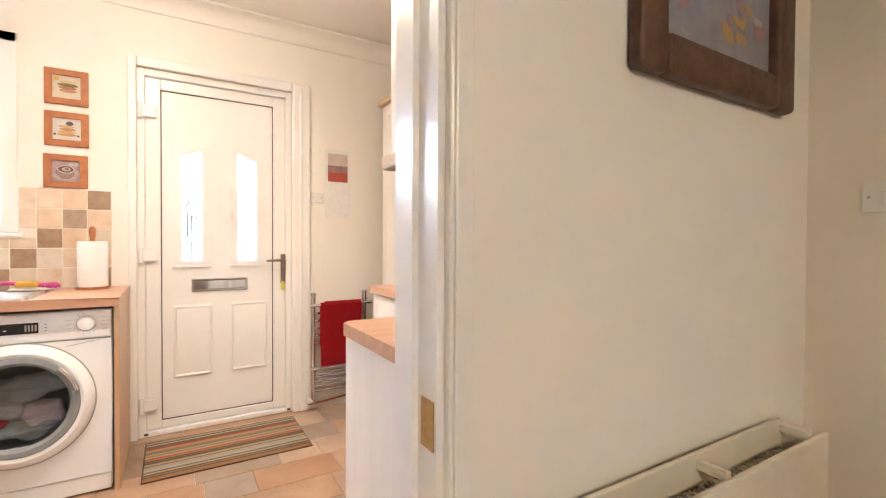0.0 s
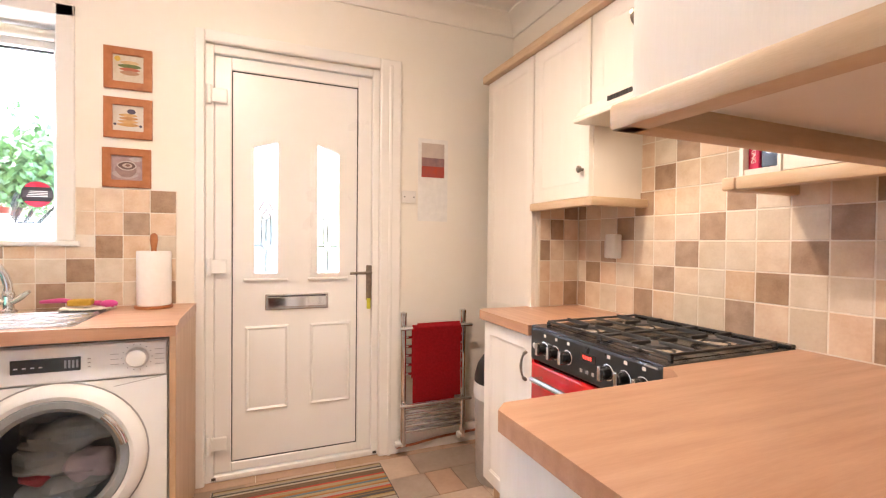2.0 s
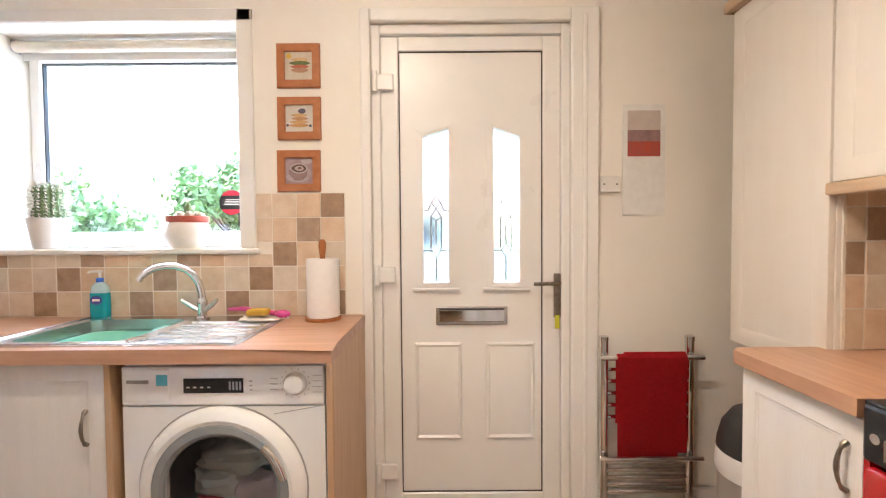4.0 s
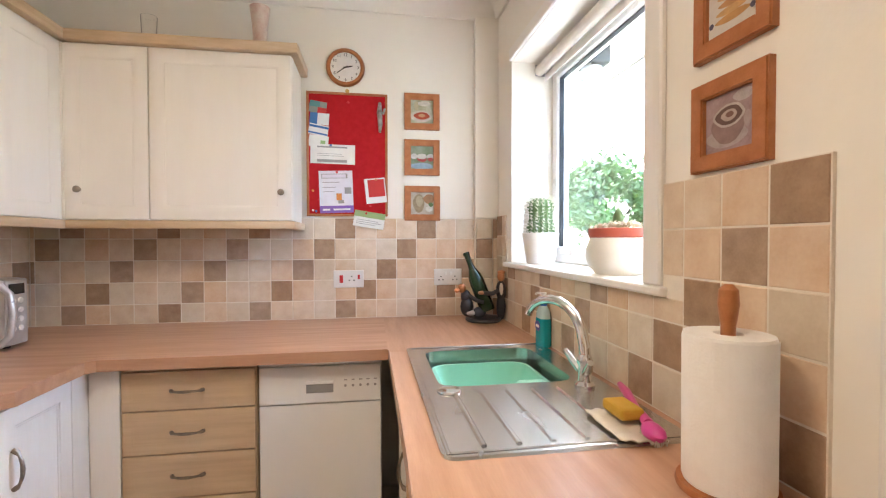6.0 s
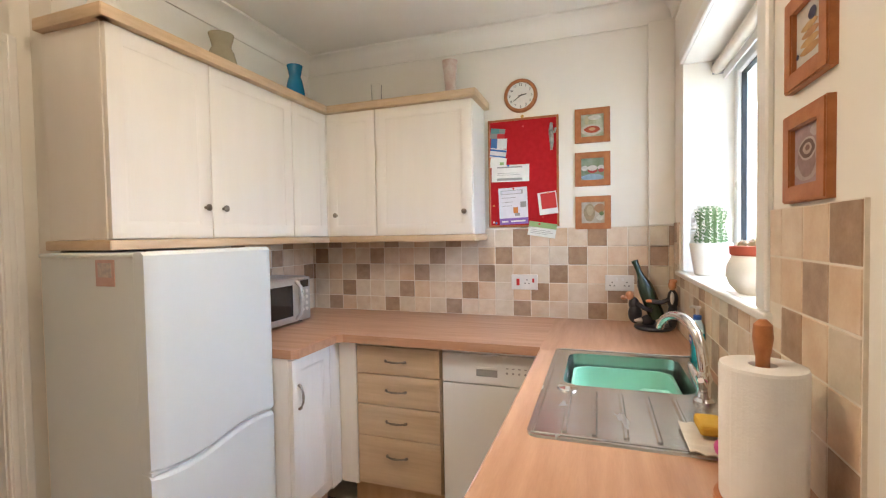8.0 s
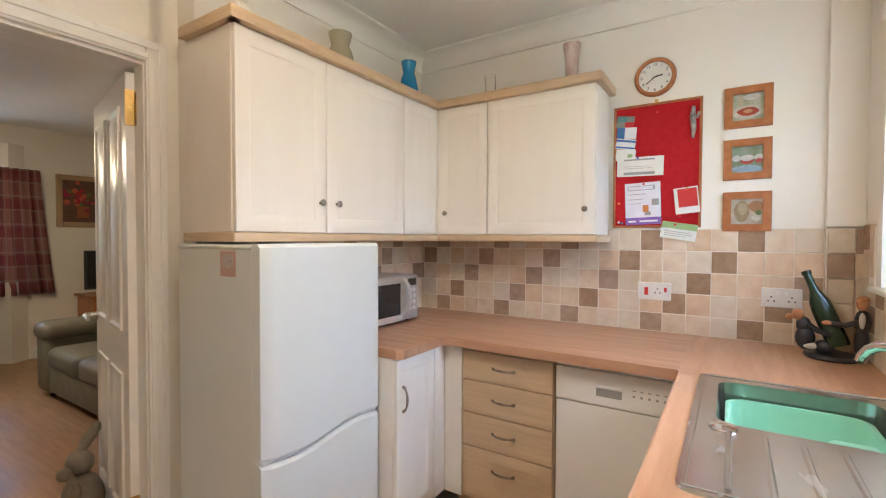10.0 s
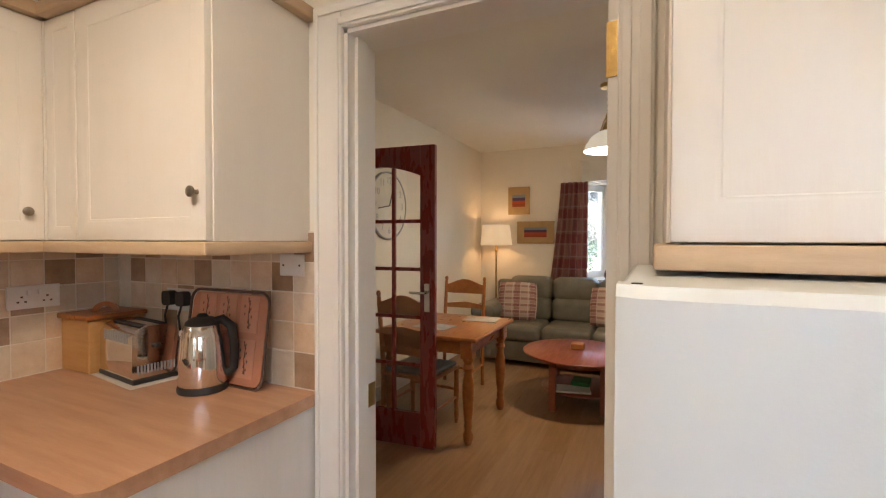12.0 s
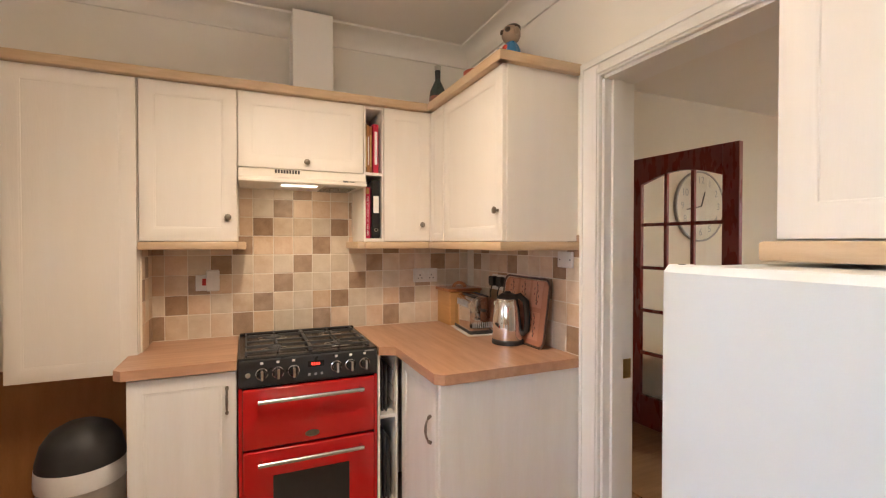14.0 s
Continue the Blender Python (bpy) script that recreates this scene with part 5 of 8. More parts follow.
part("collar", turned([(0.014, 1.066), (0.015, 1.082), (0.009, 1.086)], 16, (SB_X, SB_Y, 0)), flat("blue_cap", (0.03, 0.12, 0.5), 0.4), t, "", True)
part("pump", join(turned([(0.006, 1.085), (0.006, 1.108), (0.012, 1.11), (0.012, 1.118)], 14, (SB_X, SB_Y, 0)), tube([(SB_X, SB_Y, 1.113), (SB_X - 0.03, SB_Y - 0.012, 1.113), (SB_X - 0.04, SB_Y - 0.016, 1.108)], 0.005, 8)), PLAST, t, "white pump head", True)
bm = prism([(0.026 * math.cos(radians(a)), 0.02 * math.sin(radians(a))) for a in range(0, 360, 15)], (1, 0, 0), (0, 0, 1), (0, -1, 0), (SB_X - 0.002, SB_Y - 0.0222, 0.99), 0.0008)
lab = part("front_label", bm, flat("blue_label", (0.02, 0.05, 0.3), 0.5), t)
part("label_mark", box(SB_X - 0.018, SB_X + 0.014, SB_Y - 0.0238, SB_Y - 0.023, 0.985, 0.995), PAPER, lab)

t = thing("paper_towel_roll", (-0.015, 3.22, 0.911), "white kitchen paper roll on a wooden stand", "paper towel")
RX, RY = -0.032, 3.235
part("stand_base", turned([(0.074, 0.911), (0.076, 0.916), (0.074, 0.923)], 32, (RX, RY, 0)), PINE, t, "", True)
prof = [(0.018, 0.924), (0.064, 0.924), (0.066, 0.93), (0.067, 1.16), (0.065, 1.167), (0.022, 1.167), (0.018, 1.16)]
part("paper", turned(prof, 40, (RX, RY, 0), None, False), TOWELP, t, "", True)
part("loose_sheet", prism([(0.0675 * math.cos(radians(a)), 0.0675 * math.sin(radians(a))) for a in range(-60, 41, 8)] + [(0.0685 * math.cos(radians(a)), 0.0685 * math.sin(radians(a))) for a in range(40, -61, -8)], (1, 0, 0), (0, 1, 0), (0, 0, 1), (RX, RY, 0.927), 0.236), TOWELP, t)
part("stand_post", turned([(0.011, 0.915), (0.011, 1.18), (0.013, 1.19), (0.016, 1.215), (0.0145, 1.238), (0.006, 1.247)], 18, (RX, RY, 0)), PINE, t, "", True)

t = thing("washing_up_brush", (-0.33, 3.25, 0.92), "pink handled washing-up brush lying on the drainer", "brush")
part("handle", tube([(-0.46, 3.30, 0.945), (-0.38, 3.27, 0.952), (-0.30, 3.245, 0.945), (-0.225, 3.225, 0.94)], [0.007, 0.011, 0.008, 0.012], 10), flat("pink_plastic", (0.62, 0.08, 0.28), 0.35), t, "", True)
part("head", ellipsoid((-0.195, 3.215, 0.938), 0.033, 0.02, 0.018, 12), flat("magenta_plastic", (0.6, 0.06, 0.3), 0.35), t, "", True)
bm = bmesh.new()
rng = random.Random(2)
for i in range(60):
    x, y = rng.uniform(-0.22, -0.17), rng.uniform(3.2, 3.235)
    join(bm, rod((x, y, 0.93), (x + rng.uniform(-.004, .004), y + rng.uniform(-.004, .004), 0.918), 0.0012, 5))
part("bristles", bm, flat("white_bristle", (0.75, 0.72, 0.66), 0.8), t)
t = thing("dish_cloth", (-0.27, 3.2, 0.917), "crumpled pale dish cloth on the drainer", "cloth")
bm = bmesh.new()
bmesh.ops.create_grid(bm, x_segments=16, y_segments=10, size=1)
for v in bm.verts:
    x, y = v.co.x * 0.085, v.co.y * 0.045
    v.co = (-0.27 + x, 3.195 + y, 0.9195 + 0.014 * abs(noise.noise((x * 30, y * 30, 1))) + 0.004)
bmesh.ops.solidify(bm, geom=bm.faces[:], thickness=0.003)
part("cloth", bm, flat("cloth_weave", (0.66, 0.6, 0.5), 0.95, bump=0.4, bscale=300), t, "", True)
solo("sponge", box(-0.335, -0.25, 3.18, 3.235, 0.936, 0.962, 0.008, 2), flat("yellow_sponge", (0.55, 0.33, 0.03), 0.9, bump=0.6, bscale=250), "yellow sponge scourer on the dish cloth", "sponge")

# bottle holder ornament
t = solo("wine_bottle", turned([(0.037, 0), (0.038, 0.012), (0.038, 0.15), (0.034, 0.185), (0.018, 0.225), (0.0145, 0.25), (0.0145, 0.295), (0.017, 0.298), (0.017, 0.312), (0.004, 0.314)], 24, (-1.585, 3.245, 0.965), (-0.15, -0.36, 1)),
         mat("dark_green_glass", (0.012, 0.03, 0.012), 0.08, scale=6), "dark green wine bottle leaning in a novelty holder", "bottle", smooth=True)
bm = turned([(0.085, 0.911), (0.092, 0.918), (0.088, 0.93), (0.06, 0.934)], 28, (-1.60, 3.225, 0))


def tinted(body, slot):
    for f in body.faces:
        f.material_index = slot
    return body


# slots: 0 dark cloth, 1 skin, 2 white shirt
for slot, c, rx, ry, rz in ((0, (-1.60, 3.14, 0.985), 0.03, 0.034, 0.05), (0, (-1.605, 3.135, 1.035), 0.026, 0.026, 0.035), (1, (-1.60, 3.115, 1.078), 0.021, 0.021, 0.024), (1, (-1.575, 3.085, 1.07), 0.016, 0.014, 0.012),
                            (2, (-1.585, 3.16, 0.955), 0.02, 0.03, 0.014), (0, (-1.575, 3.31, 0.985), 0.024, 0.024, 0.07), (0, (-1.575, 3.31, 1.065), 0.03, 0.026, 0.052), (2, (-1.552, 3.305, 1.075), 0.011, 0.01, 0.032),
                            (1, (-1.57, 3.308, 1.137), 0.019, 0.019, 0.026), (1, (-1.575, 3.312, 1.157), 0.021, 0.02, 0.012), (0, (-1.585, 3.2, 0.955), 0.03, 0.035, 0.03)):
    join(bm, tinted(ellipsoid(c, rx, ry, rz), slot))
join(bm, tinted(tube([(-1.565, 3.30, 1.07), (-1.54, 3.255, 1.055), (-1.555, 3.21, 1.058)], 0.011, 8), 0))
join(bm, tinted(ellipsoid((-1.555, 3.205, 1.058), 0.014, 0.02, 0.01), 1))
join(bm, tinted(tube([(-1.59, 3.15, 1.04), (-1.56, 3.18, 1.02), (-1.555, 3.215, 1.01)], 0.011, 8), 0))
solo("bottle_holder_figure", bm, [flat("painted_black_resin", (0.022, 0.022, 0.028), 0.35), flat("painted_tan_resin", (0.48, 0.21, 0.09), 0.4), flat("painted_white_resin", (0.6, 0.57, 0.52), 0.4)], "painted resin ornament of two seated waiters holding a bottle", "ornament", smooth=True)

# sill plants
t = thing("cactus_plant", (-1.33, 3.42, 1.21), "spiny columnar cactus in a cream pot on the sill", "plant")
PX, PY = -1.335, 3.425
part("pot", turned([(0.055, 1.2095), (0.062, 1.215), (0.08, 1.33), (0.083, 1.35), (0.077, 1.352), (0.072, 1.335)], 32, (PX, PY, 0)), POT, t, "", True)
part("soil", turned([(0.075, 1.33), (0.07, 1.34), (0.002, 1.342)], 24, (PX, PY, 0)), SOIL, t, "", True)
bm = bmesh.new()
rows, ribs = [], 16
for j in range(15):
    f = j / 14
    r = 0.056 * (0.94 + 0.12 * math.sin(f * 9)) * (1 if f < 0.75 else math.sqrt(max(0.0, 1 - ((f - 0.75) / 0.262) ** 2)))
    rows.append([bm.verts.new((PX + (r + (0.006 if k % 2 else 0) * (1 - f * 0.4)) * math.cos(math.pi * k / ribs), PY + (r + (0.006 if k % 2 else 0)) * math.sin(math.pi * k / ribs), 1.335 + 0.175 * f)) for k in range(2 * ribs)])
for a, b in zip(rows, rows[1:]):
    for k in range(2 * ribs):
        bm.faces.new((a[k], a[(k + 1) % (2 * ribs)], b[(k + 1) % (2 * ribs)], b[k]))
bm.faces.new(rows[-1])
part("stem", bm, CACTUS, t)


def spines(parent, spots, length, seed):
    rng = random.Random(seed)
    verts, faces = [], []
    for p, nrm in spots:
        for _ in range(9):
            d = (nrm + Vector((rng.uniform(-1, 1), rng.uniform(-1, 1), rng.uniform(-0.8, 0.9))) * 0.75).normalized()
            s = d.orthogonal().normalized() * 0.0021
            i = len(verts)
            verts += [p + s, p - s, p + d.cross(s).normalized() * 0.0009, p + d * length * rng.uniform(0.6, 1.1)]
            faces += [(i, i + 1, i + 3), (i + 1, i + 2, i + 3), (i + 2, i, i + 3)]
    me = bpy.data.meshes.new("spines")
    me.from_pydata([v - ORIGIN[parent] for v in verts], [], faces)
    me.materials.append(SPINE_M)
    o = new("spines", me)
    o.parent = parent
    tagged(o, "pale cactus spines", "", "", "stuff")


SPINE_M = mat("spine_straw", (0.80, 0.76, 0.64), 0.7, scale=30)
spots = []
for j in range(11):
    f = 0.1 + 0.085 * j
    r = 0.062 * (1 if f < 0.75 else math.sqrt(max(0.02, 1 - ((f - 0.75) / 0.27) ** 2)))
    for k in range(ribs):
        a = 2 * math.pi * (k + 0.5) / ribs
        spots.append((Vector((PX + r * math.cos(a), PY + r * math.sin(a), 1.335 + 0.175 * f)), Vector((math.cos(a), math.sin(a), 0.15 + max(0, f - 0.7) * 3)).normalized()))
spines(t, spots, 0.024, 5)
t = thing("cactus_bowl", (-0.71, 3.43, 1.21), "small round cacti in a cream pot with red rim", "plant")
QX, QY = -0.705, 3.435
part("pot", turned([(0.065, 1.2095), (0.088, 1.235), (0.098, 1.265), (0.096, 1.295), (0.084, 1.325), (0.08, 1.33)], 36, (QX, QY, 0)), POT, t, "", True)
part("inner_pot", turned([(0.082, 1.326), (0.088, 1.33), (0.09, 1.355), (0.083, 1.356), (0.078, 1.34)], 36, (QX, QY, 0), None, False), TERRA, t, "red plastic inner pot rim", True)
part("soil", turned([(0.082, 1.336), (0.07, 1.345), (0.002, 1.348)], 24, (QX, QY, 0)), SOIL, t, "", True)
rng = random.Random(7)
spots = []
for i in range(9):
    a, rr = i * 0.9, 0.03 + 0.02 * (i % 2)
    c = Vector((QX + rr * math.cos(a), QY + rr * math.sin(a), 1.355))
    r = rng.uniform(0.017, 0.023)
    part("cactus_ball", ellipsoid(c, r, r, r, 12), mat("pale_cactus", (0.36, 0.26, 0.17), 0.7, col2=(0.2, 0.2, 0.1), scale=80, bump=0.5), t, "", True)
    for k in range(24):
        d = Vector((rng.uniform(-1, 1), rng.uniform(-1, 1), rng.uniform(-0.2, 1))).normalized()
        spots.append((c + d * r, d))
part("cactus_column", ellipsoid((QX + 0.004, QY, 1.375), 0.018, 0.018, 0.045, 14), CACTUS, t, "", True)
spines(t, spots, 0.007, 9)

# ---------------------------------------------------------------- things on the walls


def frame_pic(face, a0, a1, z0, z1, cols, label, frame_m=None, w=0.034, paint=None, blobs=(), name="picture_frame"):
    """Square frame with a mount, a print and a few painted shapes on it."""
    frame_m = frame_m or PINE
    t = thing(name, face.p((a0 + a1) / 2, z0, 0.008), label, "picture", "framed food pictures" if name == "picture_frame" else "")
    o = [(a0, z0), (a1, z0), (a1, z1), (a0, z1)]
    n = [(a0 + w, z0 + w), (a1 - w, z0 + w), (a1 - w, z1 - w), (a0 + w, z1 - w)]
    for k in range(4):
        m = (k + 1) % 4
        bm = prism([o[k], o[m], n[m], n[k]], face.u, (0, 0, 1), face.n, face.o, 0.017)
        lip = [e for e in bm.edges if all((v.co - face.o).dot(face.n) > 0.01 for v in e.verts) and abs((e.verts[0].co - e.verts[1].co).normalized().dot(face.u)) in (0.0, 1.0)]
        bmesh.ops.bevel(bm, geom=lip, offset=0.003, segments=2, affect="EDGES")
        part("moulding", bm, frame_m, t)
    part("print", face.box(a0 + w - 0.002, a1 - w + 0.002, z0 + w - 0.002, z1 - w + 0.002, 0.001, 0.006), flat("print_ground", cols[0], 0.5, col2=cols[1], scale=16), t)
    ca, cz, hw, hh = (a0 + a1) / 2, (z0 + z1) / 2, (a1 - a0) / 2 - w, (z1 - z0) / 2 - w
    for i, (bx, bz, rx, rz, c) in enumerate(blobs):
        pts = [(ca + hw * bx + hw * rx * math.cos(k * math.pi / 9) * (1 + 0.08 * math.sin(5 * k)), cz + hh * bz + hh * rz * math.sin(k * math.pi / 9)) for k in range(18)]
        pts = [(max(a0 + w, min(a1 - w, p)), max(z0 + w, min(z1 - w, q))) for p, q in pts]
        part("printed_shape", prism(pts, face.u, (0, 0, 1), face.n, face.o + face.n * (0.0062 + 0.0003 * i), 0.0002), flat("printed_shape", c, 0.5, col2=tuple(x * 0.7 for x in c), scale=40), t)
    return t


WH = (0.62, 0.6, 0.55)
frame_pic(NORTH, -0.246, -0.058, 1.908, 2.098, ((0.62, 0.58, 0.5), (0.5, 0.42, 0.3)), "orange pine frame with a sandwich print", blobs=[(0.1, 0.45, 0.6, 0.16, (0.62, 0.42, 0.22)), (0.1, 0.2, 0.75, 0.16, (0.12, 0.16, 0.04)), (0.1, -0.05, 0.65, 0.14, (0.45, 0.12, 0.06)), (0.1, -0.3, 0.62, 0.18, (0.42, 0.24, 0.14)), (-0.7, 0.7, 0.2, 0.2, (0.6, 0.4, 0.05))])
frame_pic(NORTH, -0.247, -0.058, 1.683, 1.868, (WH, (0.55, 0.5, 0.44)), "orange pine frame with a pancake stack print", blobs=[(0, -0.5, 0.7, 0.14, (0.55, 0.3, 0.1)), (0.0, -0.25, 0.65, 0.13, (0.6, 0.36, 0.14)), (0.05, 0.0, 0.6, 0.13, (0.5, 0.26, 0.1)), (0, 0.25, 0.58, 0.13, (0.6, 0.38, 0.16)), (0.2, 0.55, 0.28, 0.2, (0.08, 0.07, 0.12)), (-0.85, -0.5, 0.1, 0.1, (0.08, 0.07, 0.12)), (0.8, -0.55, 0.1, 0.1, (0.08, 0.07, 0.12))])
frame_pic(NORTH, -0.252, -0.063, 1.457, 1.637, ((0.24, 0.15, 0.155), (0.4, 0.3, 0.3)), "orange pine frame with a coffee cup print", blobs=[(0.55, 0.75, 0.4, 0.2, (0.5, 0.44, 0.44)), (-0.1, -0.5, 0.85, 0.38, (0.46, 0.38, 0.37)), (-0.05, -0.15, 0.66, 0.62, (0.3, 0.2, 0.19)), (0.0, 0.2, 0.64, 0.4, (0.55, 0.48, 0.45)), (0.0, 0.2, 0.54, 0.32, (0.13, 0.07, 0.06)), (0.02, 0.2, 0.32, 0.2, (0.5, 0.4, 0.35)), (0.05, 0.22, 0.16, 0.1, (0.2, 0.1, 0.08)), (0.75, -0.1, 0.14, 0.28, (0.42, 0.33, 0.32))])
frame_pic(WEST, 2.841, 3.03, 1.91, 2.102, ((0.5, 0.5, 0.4), (0.2, 0.22, 0.12)), "orange pine frame with a soup bowl print", blobs=[(-0.1, -0.4, 0.95, 0.5, (0.6, 0.55, 0.48)), (0, -0.35, 0.7, 0.32, (0.4, 0.06, 0.02)), (0.0, -0.32, 0.3, 0.15, (0.55, 0.3, 0.15)), (0.2, 0.7, 0.6, 0.22, (0.62, 0.6, 0.55)), (-0.5, 0.5, 0.2, 0.4, (0.5, 0.45, 0.3))])
frame_pic(WEST, 2.841, 3.03, 1.667, 1.857, ((0.14, 0.2, 0.1), (0.3, 0.34, 0.28)), "orange pine frame with a cupcake print", blobs=[(0, -0.75, 1.0, 0.3, (0.3, 0.42, 0.55)), (-0.7, 0.1, 0.3, 0.25, (0.62, 0.6, 0.58)), (0.75, 0.1, 0.3, 0.25, (0.62, 0.6, 0.58)), (0, -0.15, 0.42, 0.22, (0.45, 0.05, 0.04)), (0, 0.1, 0.45, 0.25, (0.65, 0.62, 0.6)), (0.75, -0.15, 0.25, 0.18, (0.4, 0.06, 0.05))])
frame_pic(WEST, 2.841, 3.032, 1.424, 1.610, ((0.5, 0.46, 0.4), (0.3, 0.24, 0.16)), "orange pine frame with a cereal bread print", blobs=[(-0.3, 0.0, 0.5, 0.85, (0.32, 0.25, 0.15)), (-0.25, 0.2, 0.3, 0.5, (0.45, 0.38, 0.25)), (0.6, 0.4, 0.5, 0.45, (0.35, 0.18, 0.08)), (0.6, -0.5, 0.3, 0.25, (0.6, 0.58, 0.5)), (0.75, -0.1, 0.2, 0.2, (0.1, 0.16, 0.05))])

# wall clock
t = thing("wall_clock", (-1.79, 2.535, 2.12), "round wall clock with a pine rim", "clock")
CC = Vector((-1.80, 2.536, 2.217))
part("rim", turned([(0.098, 0), (0.099, 0.012), (0.092, 0.025), (0.079, 0.024), (0.077, 0.012)], 48, CC, (1, 0, 0), False), PINE, t, "", True)
part("face", turned([(0.079, 0.008), (0.079, 0.012)], 48, CC, (1, 0, 0)), PAPER, t)
for h in range(12):
    a = radians(90 - 30 * h)
    p = CC + Vector((0.0125, -0.064 * -math.cos(a), 0.064 * math.sin(a)))
    letters(str(h or 12), Matrix.Translation(p) @ Matrix(((0, 0, 1, 0), (1, 0, 0, 0), (0, 1, 0, 0), (0, 0, 0, 1))), 0.021, INK, t, "numeral", 0.0003)
for ang, ln, w in ((90 - (2.65 * 30), 0.036, 0.0035), (90 - 39 * 6, 0.052, 0.0025)):
    u = Vector((0, math.cos(radians(ang)), math.sin(radians(ang))))
    part("hand", tube([CC + Vector((0.015, 0, 0)) - u * 0.012, CC + Vector((0.015, 0, 0)) + u * ln], w, 6), INK, t)

# pin board and its papers
t = thing("pin_board", (-1.795, 2.545, 1.447), "red felt pin board in a thin pine frame", "pin board")
part("felt", box(-1.80, -1.788, 2.347, 2.745, 1.453, 2.08), REDB, t)
for y0, y1, z0, z1 in ((2.338, 2.35, 1.445, 2.086), (2.74, 2.752, 1.445, 2.086), (2.35, 2.74, 2.074, 2.086), (2.35, 2.74, 1.445, 1.457)):
    part("frame_strip", box(-1.80, -1.782, y0, y1, z0, z1, 0.002), PINE, t)
part("hanger", turned([(0.008, 0), (0.01, 0.01)], 12, (-1.795, 2.545, 2.094), (1, 0, 0)), BRASS, t)


def pinned(name, y0, y1, z0, z1, tilt, col, label, marks=(), lift=0.0, category="paper"):
    t = thing(name, (-1.786, (y0 + y1) / 2, z0), label, category, "papers on the pin board")
    c = (-1.787, (y0 + y1) / 2, (z0 + z1) / 2)
    X = -1.787 + lift
    bm = box(X, X + 0.0012, y0, y1, z0, z1)
    part("sheet", spun(bm, tilt, c, "X"), flat("sheet_stock", col, 0.75), t)
    for i, (a0, a1, b0, b1, m) in enumerate(marks):
        bm = box(X + 0.0011, X + 0.0015 + 0.00012 * i, y0 + (y1 - y0) * a0, y0 + (y1 - y0) * a1, z0 + (z1 - z0) * b0, z0 + (z1 - z0) * b1)
        part("print", spun(bm, tilt, c, "X"), m, t)
    return t


def pin(y, z, m):
    solo("push_pin", turned([(0.004, 0), (0.003, 0.006), (0.006, 0.009), (0.006, 0.013)], 12, (-1.788, y, z), (1, 0, 0)), m, "small coloured push pin in the board", "push pin", "push pins", smooth=True)


PURP = flat("purple_print", (0.24, 0.13, 0.48), 0.6)
BLU = flat("blue_print", (0.05, 0.16, 0.45), 0.6)
GRN = flat("green_print", (0.32, 0.48, 0.2), 0.6)
TEAL = flat("teal_print", (0.10, 0.28, 0.28), 0.6)
ORG = flat("orange_print", (0.6, 0.22, 0.05), 0.6)
REDP = flat("red_print", (0.55, 0.03, 0.03), 0.6)
pinned("postcard", 2.353, 2.44, 1.975, 2.035, -8, (0.25, 0.28, 0.26), "dark teal postcard pinned on the board", [(0, 0.6, 0.5, 1, TEAL), (0.5, 1, 0, 0.5, REDP)], 0.001)
pinned("card", 2.355, 2.452, 1.915, 1.975, -4, (0.75, 0.78, 0.8), "white and blue card pinned on the board", [(0, 0.4, 0, 1, BLU)], 0.002)
pinned("card", 2.35, 2.448, 1.86, 1.915, -10, (0.78, 0.8, 0.82), "blue striped business card pinned on the board", [(0, 1, 0.7, 0.9, BLU), (0, 1, 0.1, 0.25, BLU)], 0.003)
pinned("card", 2.35, 2.448, 1.80, 1.86, -6, (0.8, 0.8, 0.76), "white card with a green mark pinned on the board", [(0.6, 0.85, 0.2, 0.6, GRN)], 0.0015)
pinned("letter", 2.358, 2.583, 1.715, 1.815, -1, (0.8, 0.79, 0.76), "white printed letter pinned on the board", [(0.15, 0.82, 0.82, 0.9, INKG), (0.15, 0.82, 0.08, 0.22, INKG), (0.15, 0.7, 0.5, 0.52, INKG), (0.15, 0.75, 0.4, 0.42, INKG)], 0.004)
pinned("leaflet", 2.401, 2.572, 1.462, 1.68, 2, (0.76, 0.75, 0.82), "pale lilac leaflet with a purple footer", [(0, 1, 0, 0.17, PURP), (0.08, 0.85, 0.82, 0.93, INKG), (0.1, 0.8, 0.835, 0.915, flat("pale_band", (0.72, 0.7, 0.8), 0.6)), (0.1, 0.6, 0.72, 0.735, INKG), (0.1, 0.5, 0.6, 0.612, INKG), (0.1, 0.45, 0.5, 0.512, INKG), (0.5, 0.66, 0.3, 0.46, ORG), (0.55, 0.72, 0.22, 0.3, INKG), (0.08, 0.3, 0.06, 0.1, PAPER), (0.4, 0.9, 0.06, 0.1, PAPER), (0.75, 0.95, 0.45, 0.6, INKG)], 0.002)
pinned("folded_paper", 2.635, 2.742, 1.515, 1.645, 6, (0.8, 0.79, 0.76), "white folded paper behind a red square card", [(0.15, 0.95, 0.25, 0.95, REDP)], 0.004)
pinned("leaflet", 2.575, 2.735, 1.385, 1.468, -9, (0.78, 0.8, 0.76), "white and green leaflet hanging below the board", [(0, 1, 0.62, 1, GRN), (0.1, 0.8, 0.42, 0.45, INKG), (0.1, 0.9, 0.3, 0.33, INKG), (0.1, 0.7, 0.18, 0.21, INKG)], 0.009)
